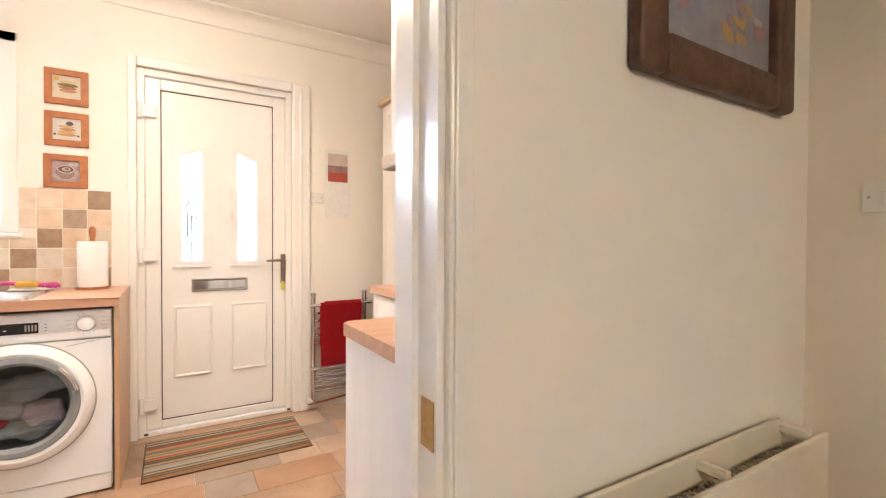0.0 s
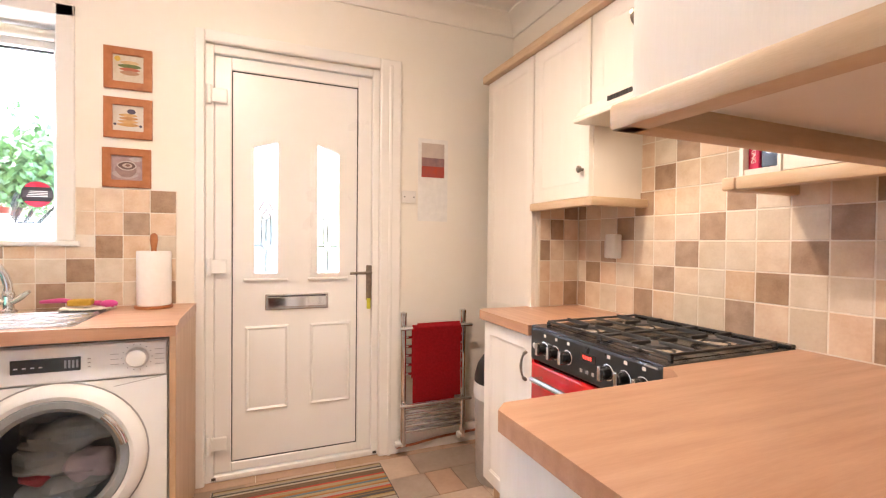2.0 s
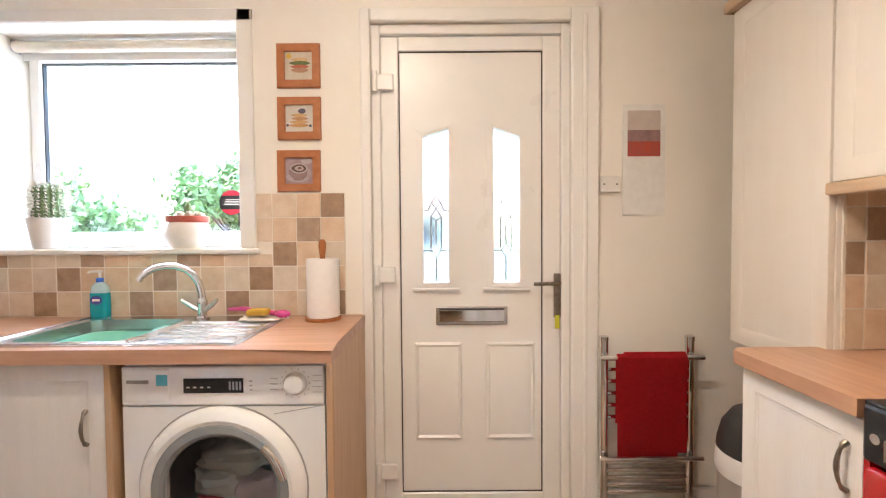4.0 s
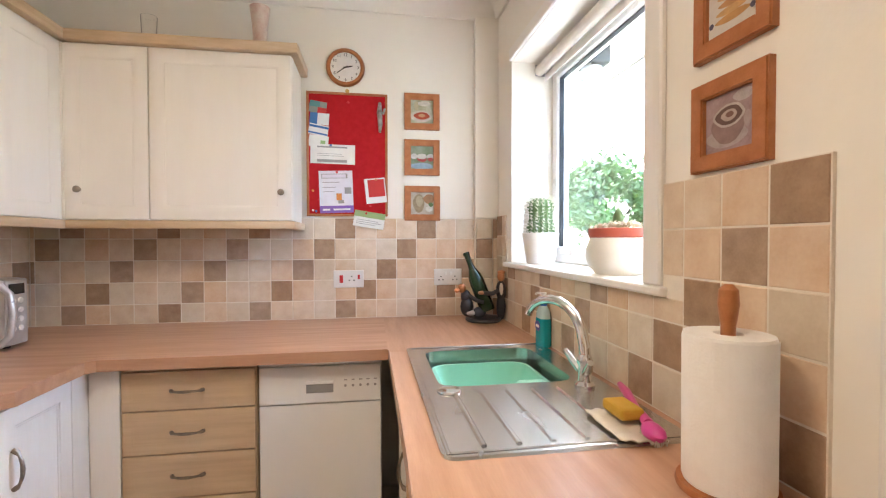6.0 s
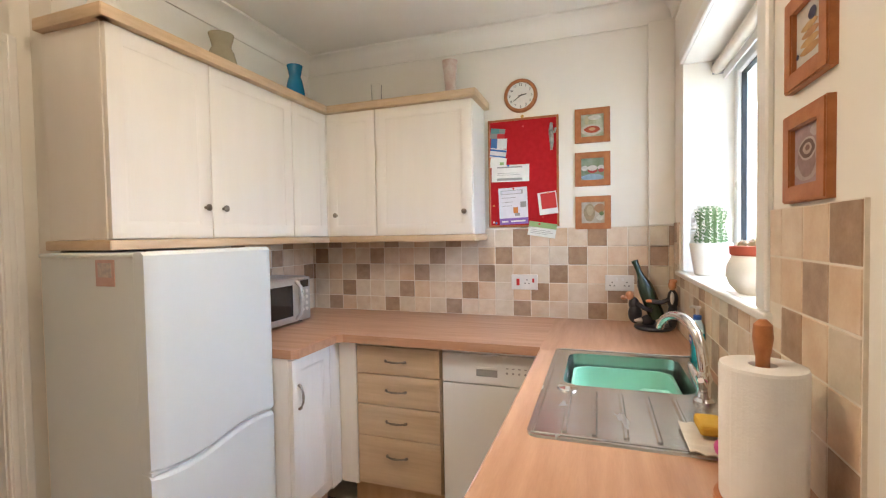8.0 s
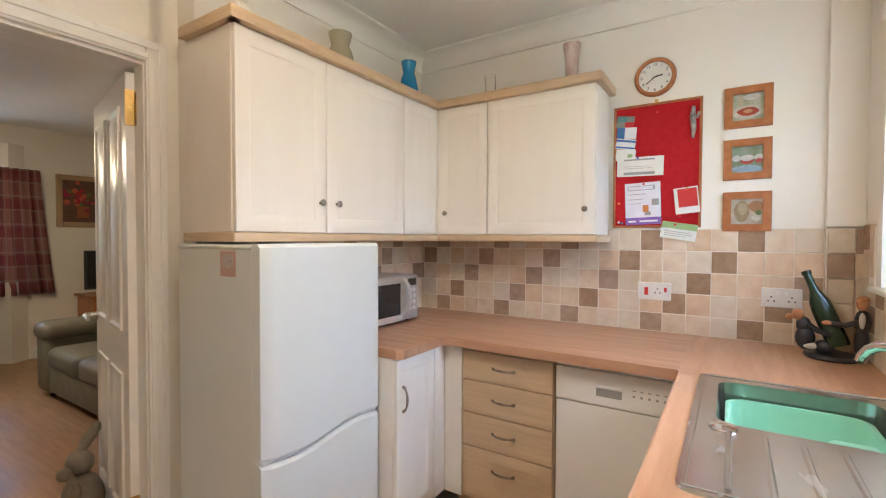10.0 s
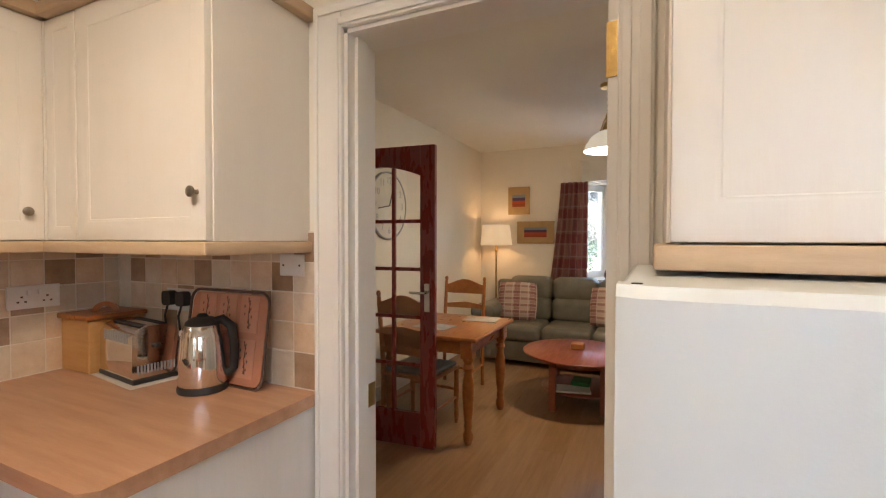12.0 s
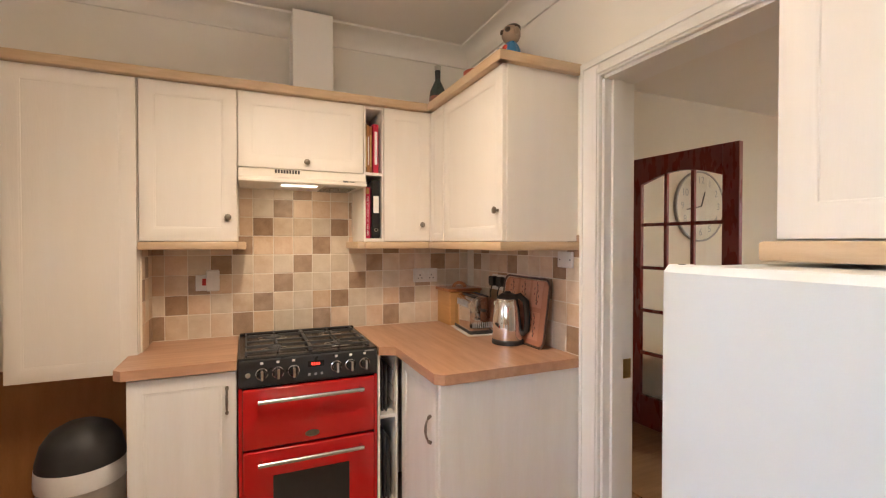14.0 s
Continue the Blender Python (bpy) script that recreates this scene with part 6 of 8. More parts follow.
for y, z, m in ((2.37, 1.575, ORG), (2.37, 1.475, PAPER), (2.385, 1.47, BLU), (2.49, 1.672, REDP), (2.69, 1.638, ORG), (2.66, 1.50, REDP), (2.64, 1.46, REDP), (2.46, 1.81, BLU), (2.55, 2.035, REDP)):
    pin(y, z, m)
t = thing("keyring_toy", (-1.785, 2.712, 1.88), "small dark toy figure hanging from the board", "toy")
part("toy_body", join(tube([(-1.78, 2.712, 2.04), (-1.778, 2.71, 1.99), (-1.778, 2.714, 1.93), (-1.778, 2.712, 1.885)], [0.008, 0.014, 0.012, 0.006], 10), tube([(-1.778, 2.728, 1.98), (-1.775, 2.738, 2.01)], 0.006, 8)), mat("toy_paint", (0.12, 0.11, 0.09), 0.5, col2=(0.45, 0.42, 0.4), scale=40), t, "", True)

# sockets and switches


def plate(face, a0, a1, z0, z1, label, rockers=(), holes=(), name="socket"):
    t = thing(name, face.p((a0 + a1) / 2, z0, 0), label, "socket" if name == "socket" else "switch", "wall sockets")
    part("plate", face.box(a0, a1, z0, z1, 0.007, 0.018, 0.003, 2), PLAST, t)
    for a, z, w, h, m in rockers:
        part("rocker", face.box(a - w / 2, a + w / 2, z - h / 2, z + h / 2, 0.016, 0.0215, 0.001), m, t)
    for a, z in holes:
        part("pin_hole", face.box(a - 0.0035, a + 0.0035, z - 0.003, z + 0.003, 0.0175, 0.0186), INK, t)
    return t


REDR = flat("red_rocker", (0.55, 0.02, 0.02), 0.35)


def twin(c, z, s=1):
    out = []
    for k in (-0.038, 0.038):
        out += [(c + k, z + 0.012), (c + k - 0.011, z - 0.006), (c + k + 0.011, z - 0.006)]
    return out


plate(WEST, 2.470, 2.625, 1.072, 1.162, "white cooker switch with socket and red rockers", [(2.51, 1.117, 0.018, 0.04, REDR), (2.60, 1.127, 0.012, 0.024, REDR)], [(2.563, 1.13), (2.552, 1.11), (2.575, 1.11)])
plate(WEST, 2.999, 3.150, 1.077, 1.165, "white double socket above the worktop", [(3.06, 1.14, 0.012, 0.018, WHITE), (3.09, 1.14, 0.012, 0.018, WHITE)], twin(3.074, 1.112))
plate(EAST, 2.42, 2.495, 1.155, 1.235, "white fused spur with a red switch", [(2.455, 1.20, 0.02, 0.035, REDR)])
solo("plug_adaptor", box(1.84, 1.882, 2.385, 2.445, 1.155, 1.262, 0.006, 2), PLAST, "white boxed plug fitted over a spur", "plug")
plate(EAST, 1.162, 1.321, 1.158, 1.243, "white double socket on the tiles", [(1.225, 1.218, 0.012, 0.018, WHITE), (1.258, 1.218, 0.012, 0.018, WHITE)], twin(1.241, 1.19))
plate(SOUTH_E, 0.865, 0.967, 1.29, 1.362, "white switch plate at the end of the tiles", [], [(0.88, 1.326), (0.95, 1.326)], "switch")
plate(SOUTH_E, 1.39, 1.565, 1.135, 1.22, "white double socket behind the kettle")
for x in (1.445, 1.525):
    t = thing("plug", (x, 0.97, 1.15), "black three-pin plug in the socket", "plug", "black plugs")
    part("plug_body", prism(round_rect(0.05, 0.055, 0.014, 4), (1, 0, 0), (0, 0, 1), (0, 1, 0), (x, 0.954, 1.185), 0.03), RUBBER, t, "", True)
    part("cord", tube([(x, 0.975, 1.16), (x + 0.004, 0.985, 1.12), (x - 0.01, 0.98, 1.0), (x - 0.02, 1.0, 0.918)], 0.004, 8), RUBBER, t, "", True)
plate(NORTH, 1.165, 1.25, 1.443, 1.513, "white plastic wall switch by the back door", [], [(1.18, 1.478), (1.236, 1.478)], "switch")
t = thing("calendar", (1.36, 3.345, 1.342), "slim wall calendar with a red landscape picture", "calendar")
part("sheet", NORTH.box(1.266, 1.452, 1.342, 1.826, 0.001, 0.005), PAPER, t)
part("sky_print", NORTH.box(1.286, 1.43, 1.69, 1.80, 0.005, 0.0056), flat("print_sky", (0.5, 0.42, 0.38), 0.5, col2=(0.6, 0.52, 0.46), scale=10), t)
part("hill_print", NORTH.box(1.286, 1.43, 1.655, 1.715, 0.0056, 0.006), flat("print_hill", (0.2, 0.12, 0.13), 0.5, col2=(0.36, 0.2, 0.18), scale=18), t)
part("field_print", NORTH.box(1.286, 1.43, 1.60, 1.665, 0.006, 0.0064), flat("print_field", (0.45, 0.06, 0.03), 0.5, col2=(0.3, 0.07, 0.06), scale=22), t)

# boxing and service pipes
tagged(part("pipe_boxing", box(-1.80, -1.765, 3.222, 3.35, 1.44, 2.52, 0.002), WALL), "cream painted pipe boxing in the corner", "boxing", kind="structure")
tagged(part("flue_boxing", box(1.72, 1.90, 1.83, 2.035, ZE + 0.001, HIGH - 0.02, 0.002), GLOSS), "white boxed extractor duct above the cabinets", "boxing", kind="structure")
t = thing("baseboard_north", (1.4, 3.34, 0), "white painted skirting board under the towel radiator", "skirting board", kind="structure")
part("board", box(1.158, 1.90, 3.33, 3.35, 0, 0.12, 0.005, 2), GLOSS, t)
t = thing("copper_pipe", (1.4, 3.29, 0.06), "thin copper pipe running along the skirting", "pipe")
part("pipe", tube([(1.14, 3.318, 0.04), (1.25, 3.318, 0.045), (1.4, 3.318, 0.062), (1.6, 3.318, 0.068), (1.89, 3.318, 0.075)], 0.007, 8), flat("copper", (0.45, 0.16, 0.09), 0.35, metal=0.8), t, "", True)

# ---------------------------------------------------------------- worktop by the doorway
t = thing("kettle", (1.13, 1.10, 0.91), "polished steel cordless kettle with a black handle", "kettle")
KX, KY = 1.18, 1.085
part("base", turned([(0.076, 0.911), (0.078, 0.918), (0.076, 0.93), (0.07, 0.934)], 32, (KX, KY, 0)), RUBBER, t, "", True)
part("jug", turned([(0.073, 0.935), (0.077, 0.95), (0.074, 1.02), (0.066, 1.09), (0.056, 1.125), (0.052, 1.13)], 40, (KX, KY, 0)), CHROME, t, "", True)
part("lid", turned([(0.053, 1.128), (0.05, 1.14), (0.034, 1.152), (0.02, 1.155), (0.012, 1.165)], 32, (KX, KY, 0)), RUBBER, t, "", True)
hd = Vector((-0.8, -0.6, 0)).normalized()
part("handle", tube([Vector((KX, KY, 1.135)) + hd * 0.03, Vector((KX, KY, 1.145)) + hd * 0.062, Vector((KX, KY, 1.12)) + hd * 0.092, Vector((KX, KY, 1.05)) + hd * 0.1, Vector((KX, KY, 0.98)) + hd * 0.097, Vector((KX, KY, 0.962)) + hd * 0.075], [0.014, 0.016, 0.016, 0.015, 0.014, 0.014], 12), RUBBER, t, "", True)
part("spout", prism([(0, 0.005), (0.018, 0.03), (0.016, 0.042), (0, 0.048)], -hd, (0, 0, 1), Vector((-hd.y, hd.x, 0)), Vector((KX, KY, 1.07)) - hd * 0.05 - Vector((-hd.y, hd.x, 0)) * 0.015, 0.03), CHROME, t, "", True)
t = thing("toaster", (1.5, 1.09, 0.915), "polished steel toaster with a slatted side", "toaster")
TCX, TCY = 1.54, 1.075
bm = prism([(-0.075, 0), (0.075, 0), (0.078, 0.03), (0.076, 0.15), (0.06, 0.178), (0.03, 0.187), (-0.03, 0.187), (-0.06, 0.178), (-0.076, 0.15), (-0.078, 0.03)], (0, 1, 0), (0, 0, 1), (1, 0, 0), (1.41, TCY, 0.922), 0.26)
part("shell", spun(bm, -8, (TCX, TCY, 0)), CHROME, t, "", True)
part("base", spun(box(1.40, 1.68, TCY - 0.08, TCY + 0.08, 0.912, 0.93, 0.006, 2), -8, (TCX, TCY, 0)), RUBBER, t)
for s in (-0.032, 0.032):
    part("slot", spun(box(1.435, 1.645, TCY + s - 0.012, TCY + s + 0.012, 1.1075, 1.1105), -8, (TCX, TCY, 0)), INK, t)
for i in range(12):
    part("vent_slit", spun(box(1.45 + 0.0155 * i, 1.457 + 0.0155 * i, TCY + 0.0765, TCY + 0.079, 1.05, 1.085), -8, (TCX, TCY, 0)), GREY, t)
    part("end_slit", spun(box(1.4075, 1.4105, TCY - 0.062 + 0.0108 * i, TCY - 0.057 + 0.0108 * i, 0.945, 0.975), -8, (TCX, TCY, 0)), GREY, t)
part("lever", spun(box(1.395, 1.412, TCY - 0.012, TCY + 0.012, 1.03, 1.045, 0.004), -8, (TCX, TCY, 0)), RUBBER, t)
solo("place_mat", spun(box(1.37, 1.72, 0.985, 1.175, 0.9105, 0.9125, 0.0005), -8, (TCX, TCY, 0)), flat("mat_white", (0.7, 0.66, 0.6), 0.5), "pale heat mat under the toaster", "mat")
t = thing("bread_box", (1.74, 1.09, 0.91), "plain wooden bread box with a loop handle on its lid", "bread box")
part("box", box(1.70, 1.885, 0.955, 1.16, 0.911, 1.11, 0.004), flat("blond_wood", (0.55, 0.30, 0.10), 0.4, col2=(0.48, 0.25, 0.08), stretch=(1, 1, 8), scale=6), t)
part("lid", box(1.69, 1.893, 0.95, 1.172, 1.11, 1.128, 0.005, 2), TPINE, t)
part("handle", prism([(0.045 * math.cos(radians(a)), 0.04 * math.sin(radians(a))) for a in range(0, 181, 15)] + [(0.025 * math.cos(radians(a)), 0.022 * math.sin(radians(a))) for a in range(180, -1, -15)], (0.6, 0.8, 0), (0, 0, 1), (0.8, -0.6, 0), (1.78, 1.06, 1.126), 0.022), TPINE, t, "", True)
t = thing("serving_tray", (1.13, 0.97, 0.91), "wooden tray with printed herbs leaning on the tiles", "tray")


def lean(bm):
    bmesh.ops.translate(bm, verts=bm.verts, vec=(0, 0.046, 0))
    return spun(bm, 8, (0, 1.001, 0.911), "X")


bm = prism(round_rect(0.37, 0.305, 0.035, 5), (1, 0, 0), (0, 0, 1), (0, 1, 0), (1.175, 0.965, 1.068), 0.012)
part("tray_panel", lean(bm), mat("pink_brown_tray", (0.48, 0.22, 0.13), 0.4, col2=(0.4, 0.17, 0.1), scale=12), t)
o = round_rect(0.39, 0.325, 0.042, 5)
bm = bmesh.new()
ring = tube([(1.175 + a, 0.978, 1.068 + b) for a, b in o + o[:1]], 0.005, 8)
part("tray_rim", lean(ring), mat("dark_tray_rim", (0.09, 0.055, 0.045), 0.4, scale=20), t, "", True)
for x, z, w, h in ((1.07, 1.155, 0.085, 0.125), (1.175, 1.155, 0.085, 0.125), (1.28, 1.155, 0.085, 0.125), (1.07, 1.005, 0.085, 0.13), (1.23, 1.005, 0.19, 0.13)):
    part("printed_square", lean(box(x - w / 2, x + w / 2, 0.977, 0.9785, z - h / 2, z + h / 2)), mat("tray_square", (0.55, 0.28, 0.18), 0.4, col2=(0.5, 0.24, 0.15), scale=20), t)
    part("printed_stem", lean(tube([(x - 0.006, 0.979, z - h * 0.4), (x + 0.003, 0.979, z), (x - 0.002, 0.979, z + h * 0.38)], 0.0012, 5)), flat("stem_print", (0.09, 0.06, 0.04), 0.5), t)
    for k in range(12):
        a = k * 2.4
        bm = ellipsoid((x + 0.018 * math.cos(a) * (k % 3) / 1.5, 0.979, z + (k - 5) * h * 0.07), 0.0035, 0.0008, 0.0055, 8)
        part("printed_herb", lean(bm), flat("herb_print", (0.25, 0.05, 0.04) if k % 2 else (0.1, 0.07, 0.05), 0.5), t)

# bin
t = thing("waste_bin", (1.5, 2.9, 0), "round silver waste bin with a black dome lid", "bin")
BXC, BYC = 1.585, 2.885
part("drum", turned([(0.135, 0), (0.14, 0.01), (0.148, 0.42), (0.15, 0.43)], 36, (BXC, BYC, 0)), flat("bin_silver", (0.5, 0.47, 0.43), 0.4, metal=0.4), t, "", True)
part("collar", turned([(0.153, 0.425), (0.156, 0.44), (0.154, 0.50), (0.148, 0.51)], 36, (BXC, BYC, 0)), PLAST, t, "", True)
part("dome_lid", turned([(0.152, 0.505), (0.15, 0.53), (0.135, 0.59), (0.105, 0.635), (0.06, 0.66), (0.004, 0.668)], 36, (BXC, BYC, 0)), RUBBER, t, "", True)

# door mat
t = thing("door_mat", (0.61, 3.0, 0), "striped woven door mat by the back door", "mat")
stripe = [(0.16, 0.10, 0.06), (0.36, 0.28, 0.15), (0.10, 0.12, 0.13), (0.3, 0.2, 0.08), (0.45, 0.06, 0.04), (0.12, 0.17, 0.2), (0.46, 0.4, 0.32), (0.2, 0.14, 0.07), (0.35, 0.15, 0.04), (0.08, 0.07, 0.06), (0.34, 0.3, 0.24)]
SM = [flat("mat_stripe", c, 0.95, bump=0.6, bscale=300) for c in stripe]
part("backing", box(0.203, 1.025, 2.755, 3.255, 0.0, 0.004), RUBBER, t)
rng = random.Random(11)
y = 2.76
while y < 3.245:
    w = rng.uniform(0.008, 0.02)
    part("stripe", box(0.208, 1.02, y, min(y + w, 3.25) - 0.0015, 0.003, 0.009, 0.002), SM[rng.randrange(len(SM))], t)
    y += w

# ornaments on the cabinets
def carafe(name, x, y, k, h, material, label):
    prof = [(0.044, 0), (0.056, 0.012), (0.06, 0.05), (0.056, 0.11), (0.044, 0.165), (0.034, 0.19), (0.036, 0.205), (0.046, 0.25), (0.044, 0.25), (0.033, 0.205), (0.031, 0.19), (0.04, 0.16), (0.052, 0.11), (0.055, 0.05), (0.002, 0.02)]
    solo(name, turned([(r * k, z * h) for r, z in prof], 32, (x, y, ZW + 0.002), None, False), material, label, "vase", smooth=True)


carafe("blue_vase", -1.415, 1.24, 1.0, 1.12, BLUEG, "blue glass vase on the wall cabinets")
carafe("olive_vase", -0.895, 1.20, 1.3, 1.03, mat("smoky_olive_glass", (0.42, 0.38, 0.27), 0.15, col2=(0.36, 0.33, 0.23), scale=9), "large pale olive glass vase on the wall cabinets")
solo("cream_vase", turned([(0.035, 0), (0.04, 0.01), (0.03, 0.08), (0.036, 0.18), (0.046, 0.26), (0.04, 0.262), (0.03, 0.18)], 28, (-1.64, 2.15, ZW + 0.002), None, False), mat("floral_china", (0.68, 0.6, 0.52), 0.3, col2=(0.55, 0.36, 0.3), scale=22), "cream floral china vase on the wall cabinets", "vase", smooth=True)
g = solo("glass_tumbler", turned([(0.026, 0), (0.028, 0.006), (0.034, 0.19), (0.032, 0.19), (0.026, 0.01), (0.002, 0.008)], 24, (-1.66, 1.66, ZW + 0.002), None, False), GLASS, "tall clear glass tumbler on the wall cabinets", "glass", smooth=True)
g.visible_shadow = False
solo("white_jug", turned([(0.04, 0), (0.06, 0.02), (0.066, 0.06), (0.058, 0.10), (0.04, 0.13), (0.043, 0.15)], 28, (-0.30, 1.25, ZW + 0.002)), POT, "cream china jug on the wall cabinets", "jug", smooth=True)
t = thing("glass_bottle", (1.74, 1.21, ZE + 0.036), "squat dark glass bottle with a cork on the cabinets", "bottle")
GBX, GBY = 1.79, 1.2
part("glass", turned([(0.045, 0), (0.05, 0.008), (0.05, 0.16), (0.046, 0.185), (0.03, 0.22), (0.016, 0.248), (0.014, 0.275)], 28, (GBX, GBY, ZE + 0.001)), mat("smoky_glass", (0.07, 0.095, 0.085), 0.1, col2=(0.05, 0.06, 0.06), scale=14), t, "", True)
part("neck_label", turned([(0.0165, 0.255), (0.0165, 0.295), (0.017, 0.297), (0.017, 0.308), (0.004, 0.31)], 18, (GBX, GBY, ZE + 0.001)), RUBBER, t, "black foil neck", True)
part("stopper", turned([(0.014, 0.31), (0.019, 0.318), (0.018, 0.335), (0.004, 0.34)], 18, (GBX, GBY, ZE + 0.001)), mat("frosted_stopper", (0.55, 0.52, 0.46), 0.15, scale=9), t, "", True)
part("front_label", turned([(0.0505, 0.07), (0.051, 0.075), (0.051, 0.145), (0.0505, 0.15)], 28, (GBX, GBY, ZE + 0.001), None, False), mat("bottle_label", (0.16, 0.14, 0.11), 0.5, col2=(0.4, 0.1, 0.05), scale=30), t, "patterned paper label")
FGX, FGY = 1.10, 1.12
bm = tinted(ellipsoid((FGX, FGY, ZE + 0.11), 0.056, 0.052, 0.112), 0)
for slot, c, rx, ry, rz in ((0, (-0.046, 0.025, 0.15), 0.024, 0.026, 0.05), (0, (0.042, 0.035, 0.15), 0.024, 0.026, 0.05), (1, (0, 0.0, 0.25), 0.047, 0.045, 0.046), (1, (-0.047, 0, 0.25), 0.012, 0.014, 0.018), (1, (0.047, 0, 0.25), 0.012, 0.014, 0.018),
                            (2, (-0.026, 0.035, 0.258), 0.016, 0.012, 0.011), (2, (0.012, 0.041, 0.258), 0.016, 0.009, 0.011), (2, (0, -0.008, 0.277), 0.042, 0.038, 0.021), (3, (-0.02, 0.045, 0.17), 0.02, 0.012, 0.018), (4, (0.05, -0.02, 0.09), 0.05, 0.04, 0.08)):
    join(bm, tinted(ellipsoid((FGX + c[0], FGY + c[1], ZE + c[2]), rx, ry, rz, 14), slot))
solo("money_box_figure", bm, [flat("painted_blue", (0.04, 0.2, 0.42), 0.3), flat("painted_tan", (0.36, 0.25, 0.17), 0.35), flat("painted_dark_brown", (0.06, 0.035, 0.025), 0.35), flat("painted_red", (0.5, 0.05, 0.02), 0.35), flat("painted_white", (0.62, 0.56, 0.48), 0.35)], "small painted china figure in blue on the cabinets", "ornament", smooth=True)
solo("brown_dish", turned([(0.045, 0), (0.055, 0.01), (0.062, 0.08), (0.072, 0.13), (0.072, 0.138), (0.062, 0.136), (0.05, 0.02)], 28, (1.32, 1.18, ZE + 0.001), None, False), TERRA, "orange-brown terracotta pot on the wall cabinets", "pot", smooth=True)

# ---------------------------------------------------------------- living room
BAY = [(0.82, LS - 0.02), (0.47, -4.35), (-0.67, -4.35), (-1.0, LS - 0.02)]


def slab(p, q, z0, z1, thick, inset=0.0):
    """An upright slab on the line p to q, thick outwards (to the left of the way)."""
    p, q = Vector((*p, 0)), Vector((*q, 0))
    u = (q - p).normalized()
    n = Vector((-u.y, u.x, 0)) * -1
    ln = (q - p).length
    return prism([(inset, z0), (ln - inset, z0), (ln - inset, z1), (inset, z1)], u, (0, 0, 1), -n, p, thick)


bm = bmesh.new()
for p, q in zip(BAY, BAY[1:]):
    join(bm, slab(p, q, 0, 0.89, -0.22))
    join(bm, slab(p, q, 2.13, 2.4, -0.22))
tagged(part("wall_bay", bm, LWALL), "pale painted low wall of the bay window", "wall", kind="structure")
tagged(part("ceiling_bay", prism([(1.0, LS - 0.2), (0.7, -4.6), (-1.0, -4.6), (-1.2, LS - 0.2)], (1, 0, 0), (0, 1, 0), (0, 0, 1), (0, 0, 2.15), 0.1), CEIL), "white bay window soffit", "ceiling", kind="structure")
t = thing("window_2", (-0.1, -4.2, 0.89), "white uPVC bay window with three lights", "window", kind="structure")
part("window_sill", prism([(0.84, LS + 0.03), (0.58, -4.4), (-0.84, -4.4), (-1.02, LS + 0.03)], (1, 0, 0), (0, 1, 0), (0, 0, 1), (0, 0, 0.89), 0.025), GLOSS, t)
for i, (p, q) in enumerate(zip(BAY, BAY[1:])):
    a, b = Vector((*p, 0)), Vector((*q, 0))
    u = (b - a).normalized()
    ln = (b - a).length
    nn = Vector((-u.y, u.x, 0))
    for s0, s1, z0, z1 in ((0, 0.07, 0.915, 2.13), (ln - 0.07, ln, 0.915, 2.13), (0.07, ln - 0.07, 0.915, 1.0), (0.07, ln - 0.07, 2.05, 2.13)):
        part("window_frame", prism([(s0, z0), (s1, z0), (s1, z1), (s0, z1)], u, (0, 0, 1), -nn, a, 0.07), UPVC, t)
    if i == 1:
        for s in (0.11, ln - 0.11):
            part("window_frame", prism([(s - 0.04, 1.0), (s + 0.04, 1.0), (s + 0.04, 2.05), (s - 0.04, 2.05)], u, (0, 0, 1), -nn, a + nn * 0.012, 0.07), UPVC, t)
        part("window_frame", prism([(0.15, 1.0), (ln - 0.15, 1.0), (ln - 0.15, 1.03), (0.15, 1.03)], u, (0, 0, 1), -nn, a + nn * 0.012, 0.07), UPVC, t)
        part("window_frame", prism([(0.15, 1.99), (ln - 0.15, 1.99), (ln - 0.15, 2.05), (0.15, 2.05)], u, (0, 0, 1), -nn, a + nn * 0.012, 0.07), UPVC, t)
        for s in (0.15, ln - 0.15):
            part("window_handle", tube([a + u * s + nn * 0.02 + Vector((0, 0, 1.42)), a + u * s + nn * 0.04 + Vector((0, 0, 1.42)), a + u * s + nn * 0.04 + Vector((0, 0, 1.52))], 0.01, 8), UPVC, t)
    g = part("pane", prism([(0.06, 0.99), (ln - 0.06, 0.99), (ln - 0.06, 2.06), (0.06, 2.06)], u, (0, 0, 1), -nn, a - nn * 0.04, 0.006), GLASS, t)
    g.visible_shadow = False

for nm, bm in (("south", box(-3.0, -1.0, LS, LS + 0.018, 0, 0.13, 0.005)), ("south", box(0.82, 2.0, LS, LS + 0.018, 0, 0.13, 0.005)), ("east", box(1.982, 2.0, LS, 0.76, 0, 0.13, 0.005))):
    tagged(part("baseboard_" + nm, bm, GLOSS), "white painted living room skirting board", "skirting board", kind="structure")
bm = bmesh.new()
for p, q in zip(BAY, BAY[1:]):
    join(bm, slab(p, q, 0, 0.13, 0.018))
tagged(part("baseboard_bay", bm, GLOSS), "white painted skirting board round the bay", "skirting board", kind="structure")

# curtains


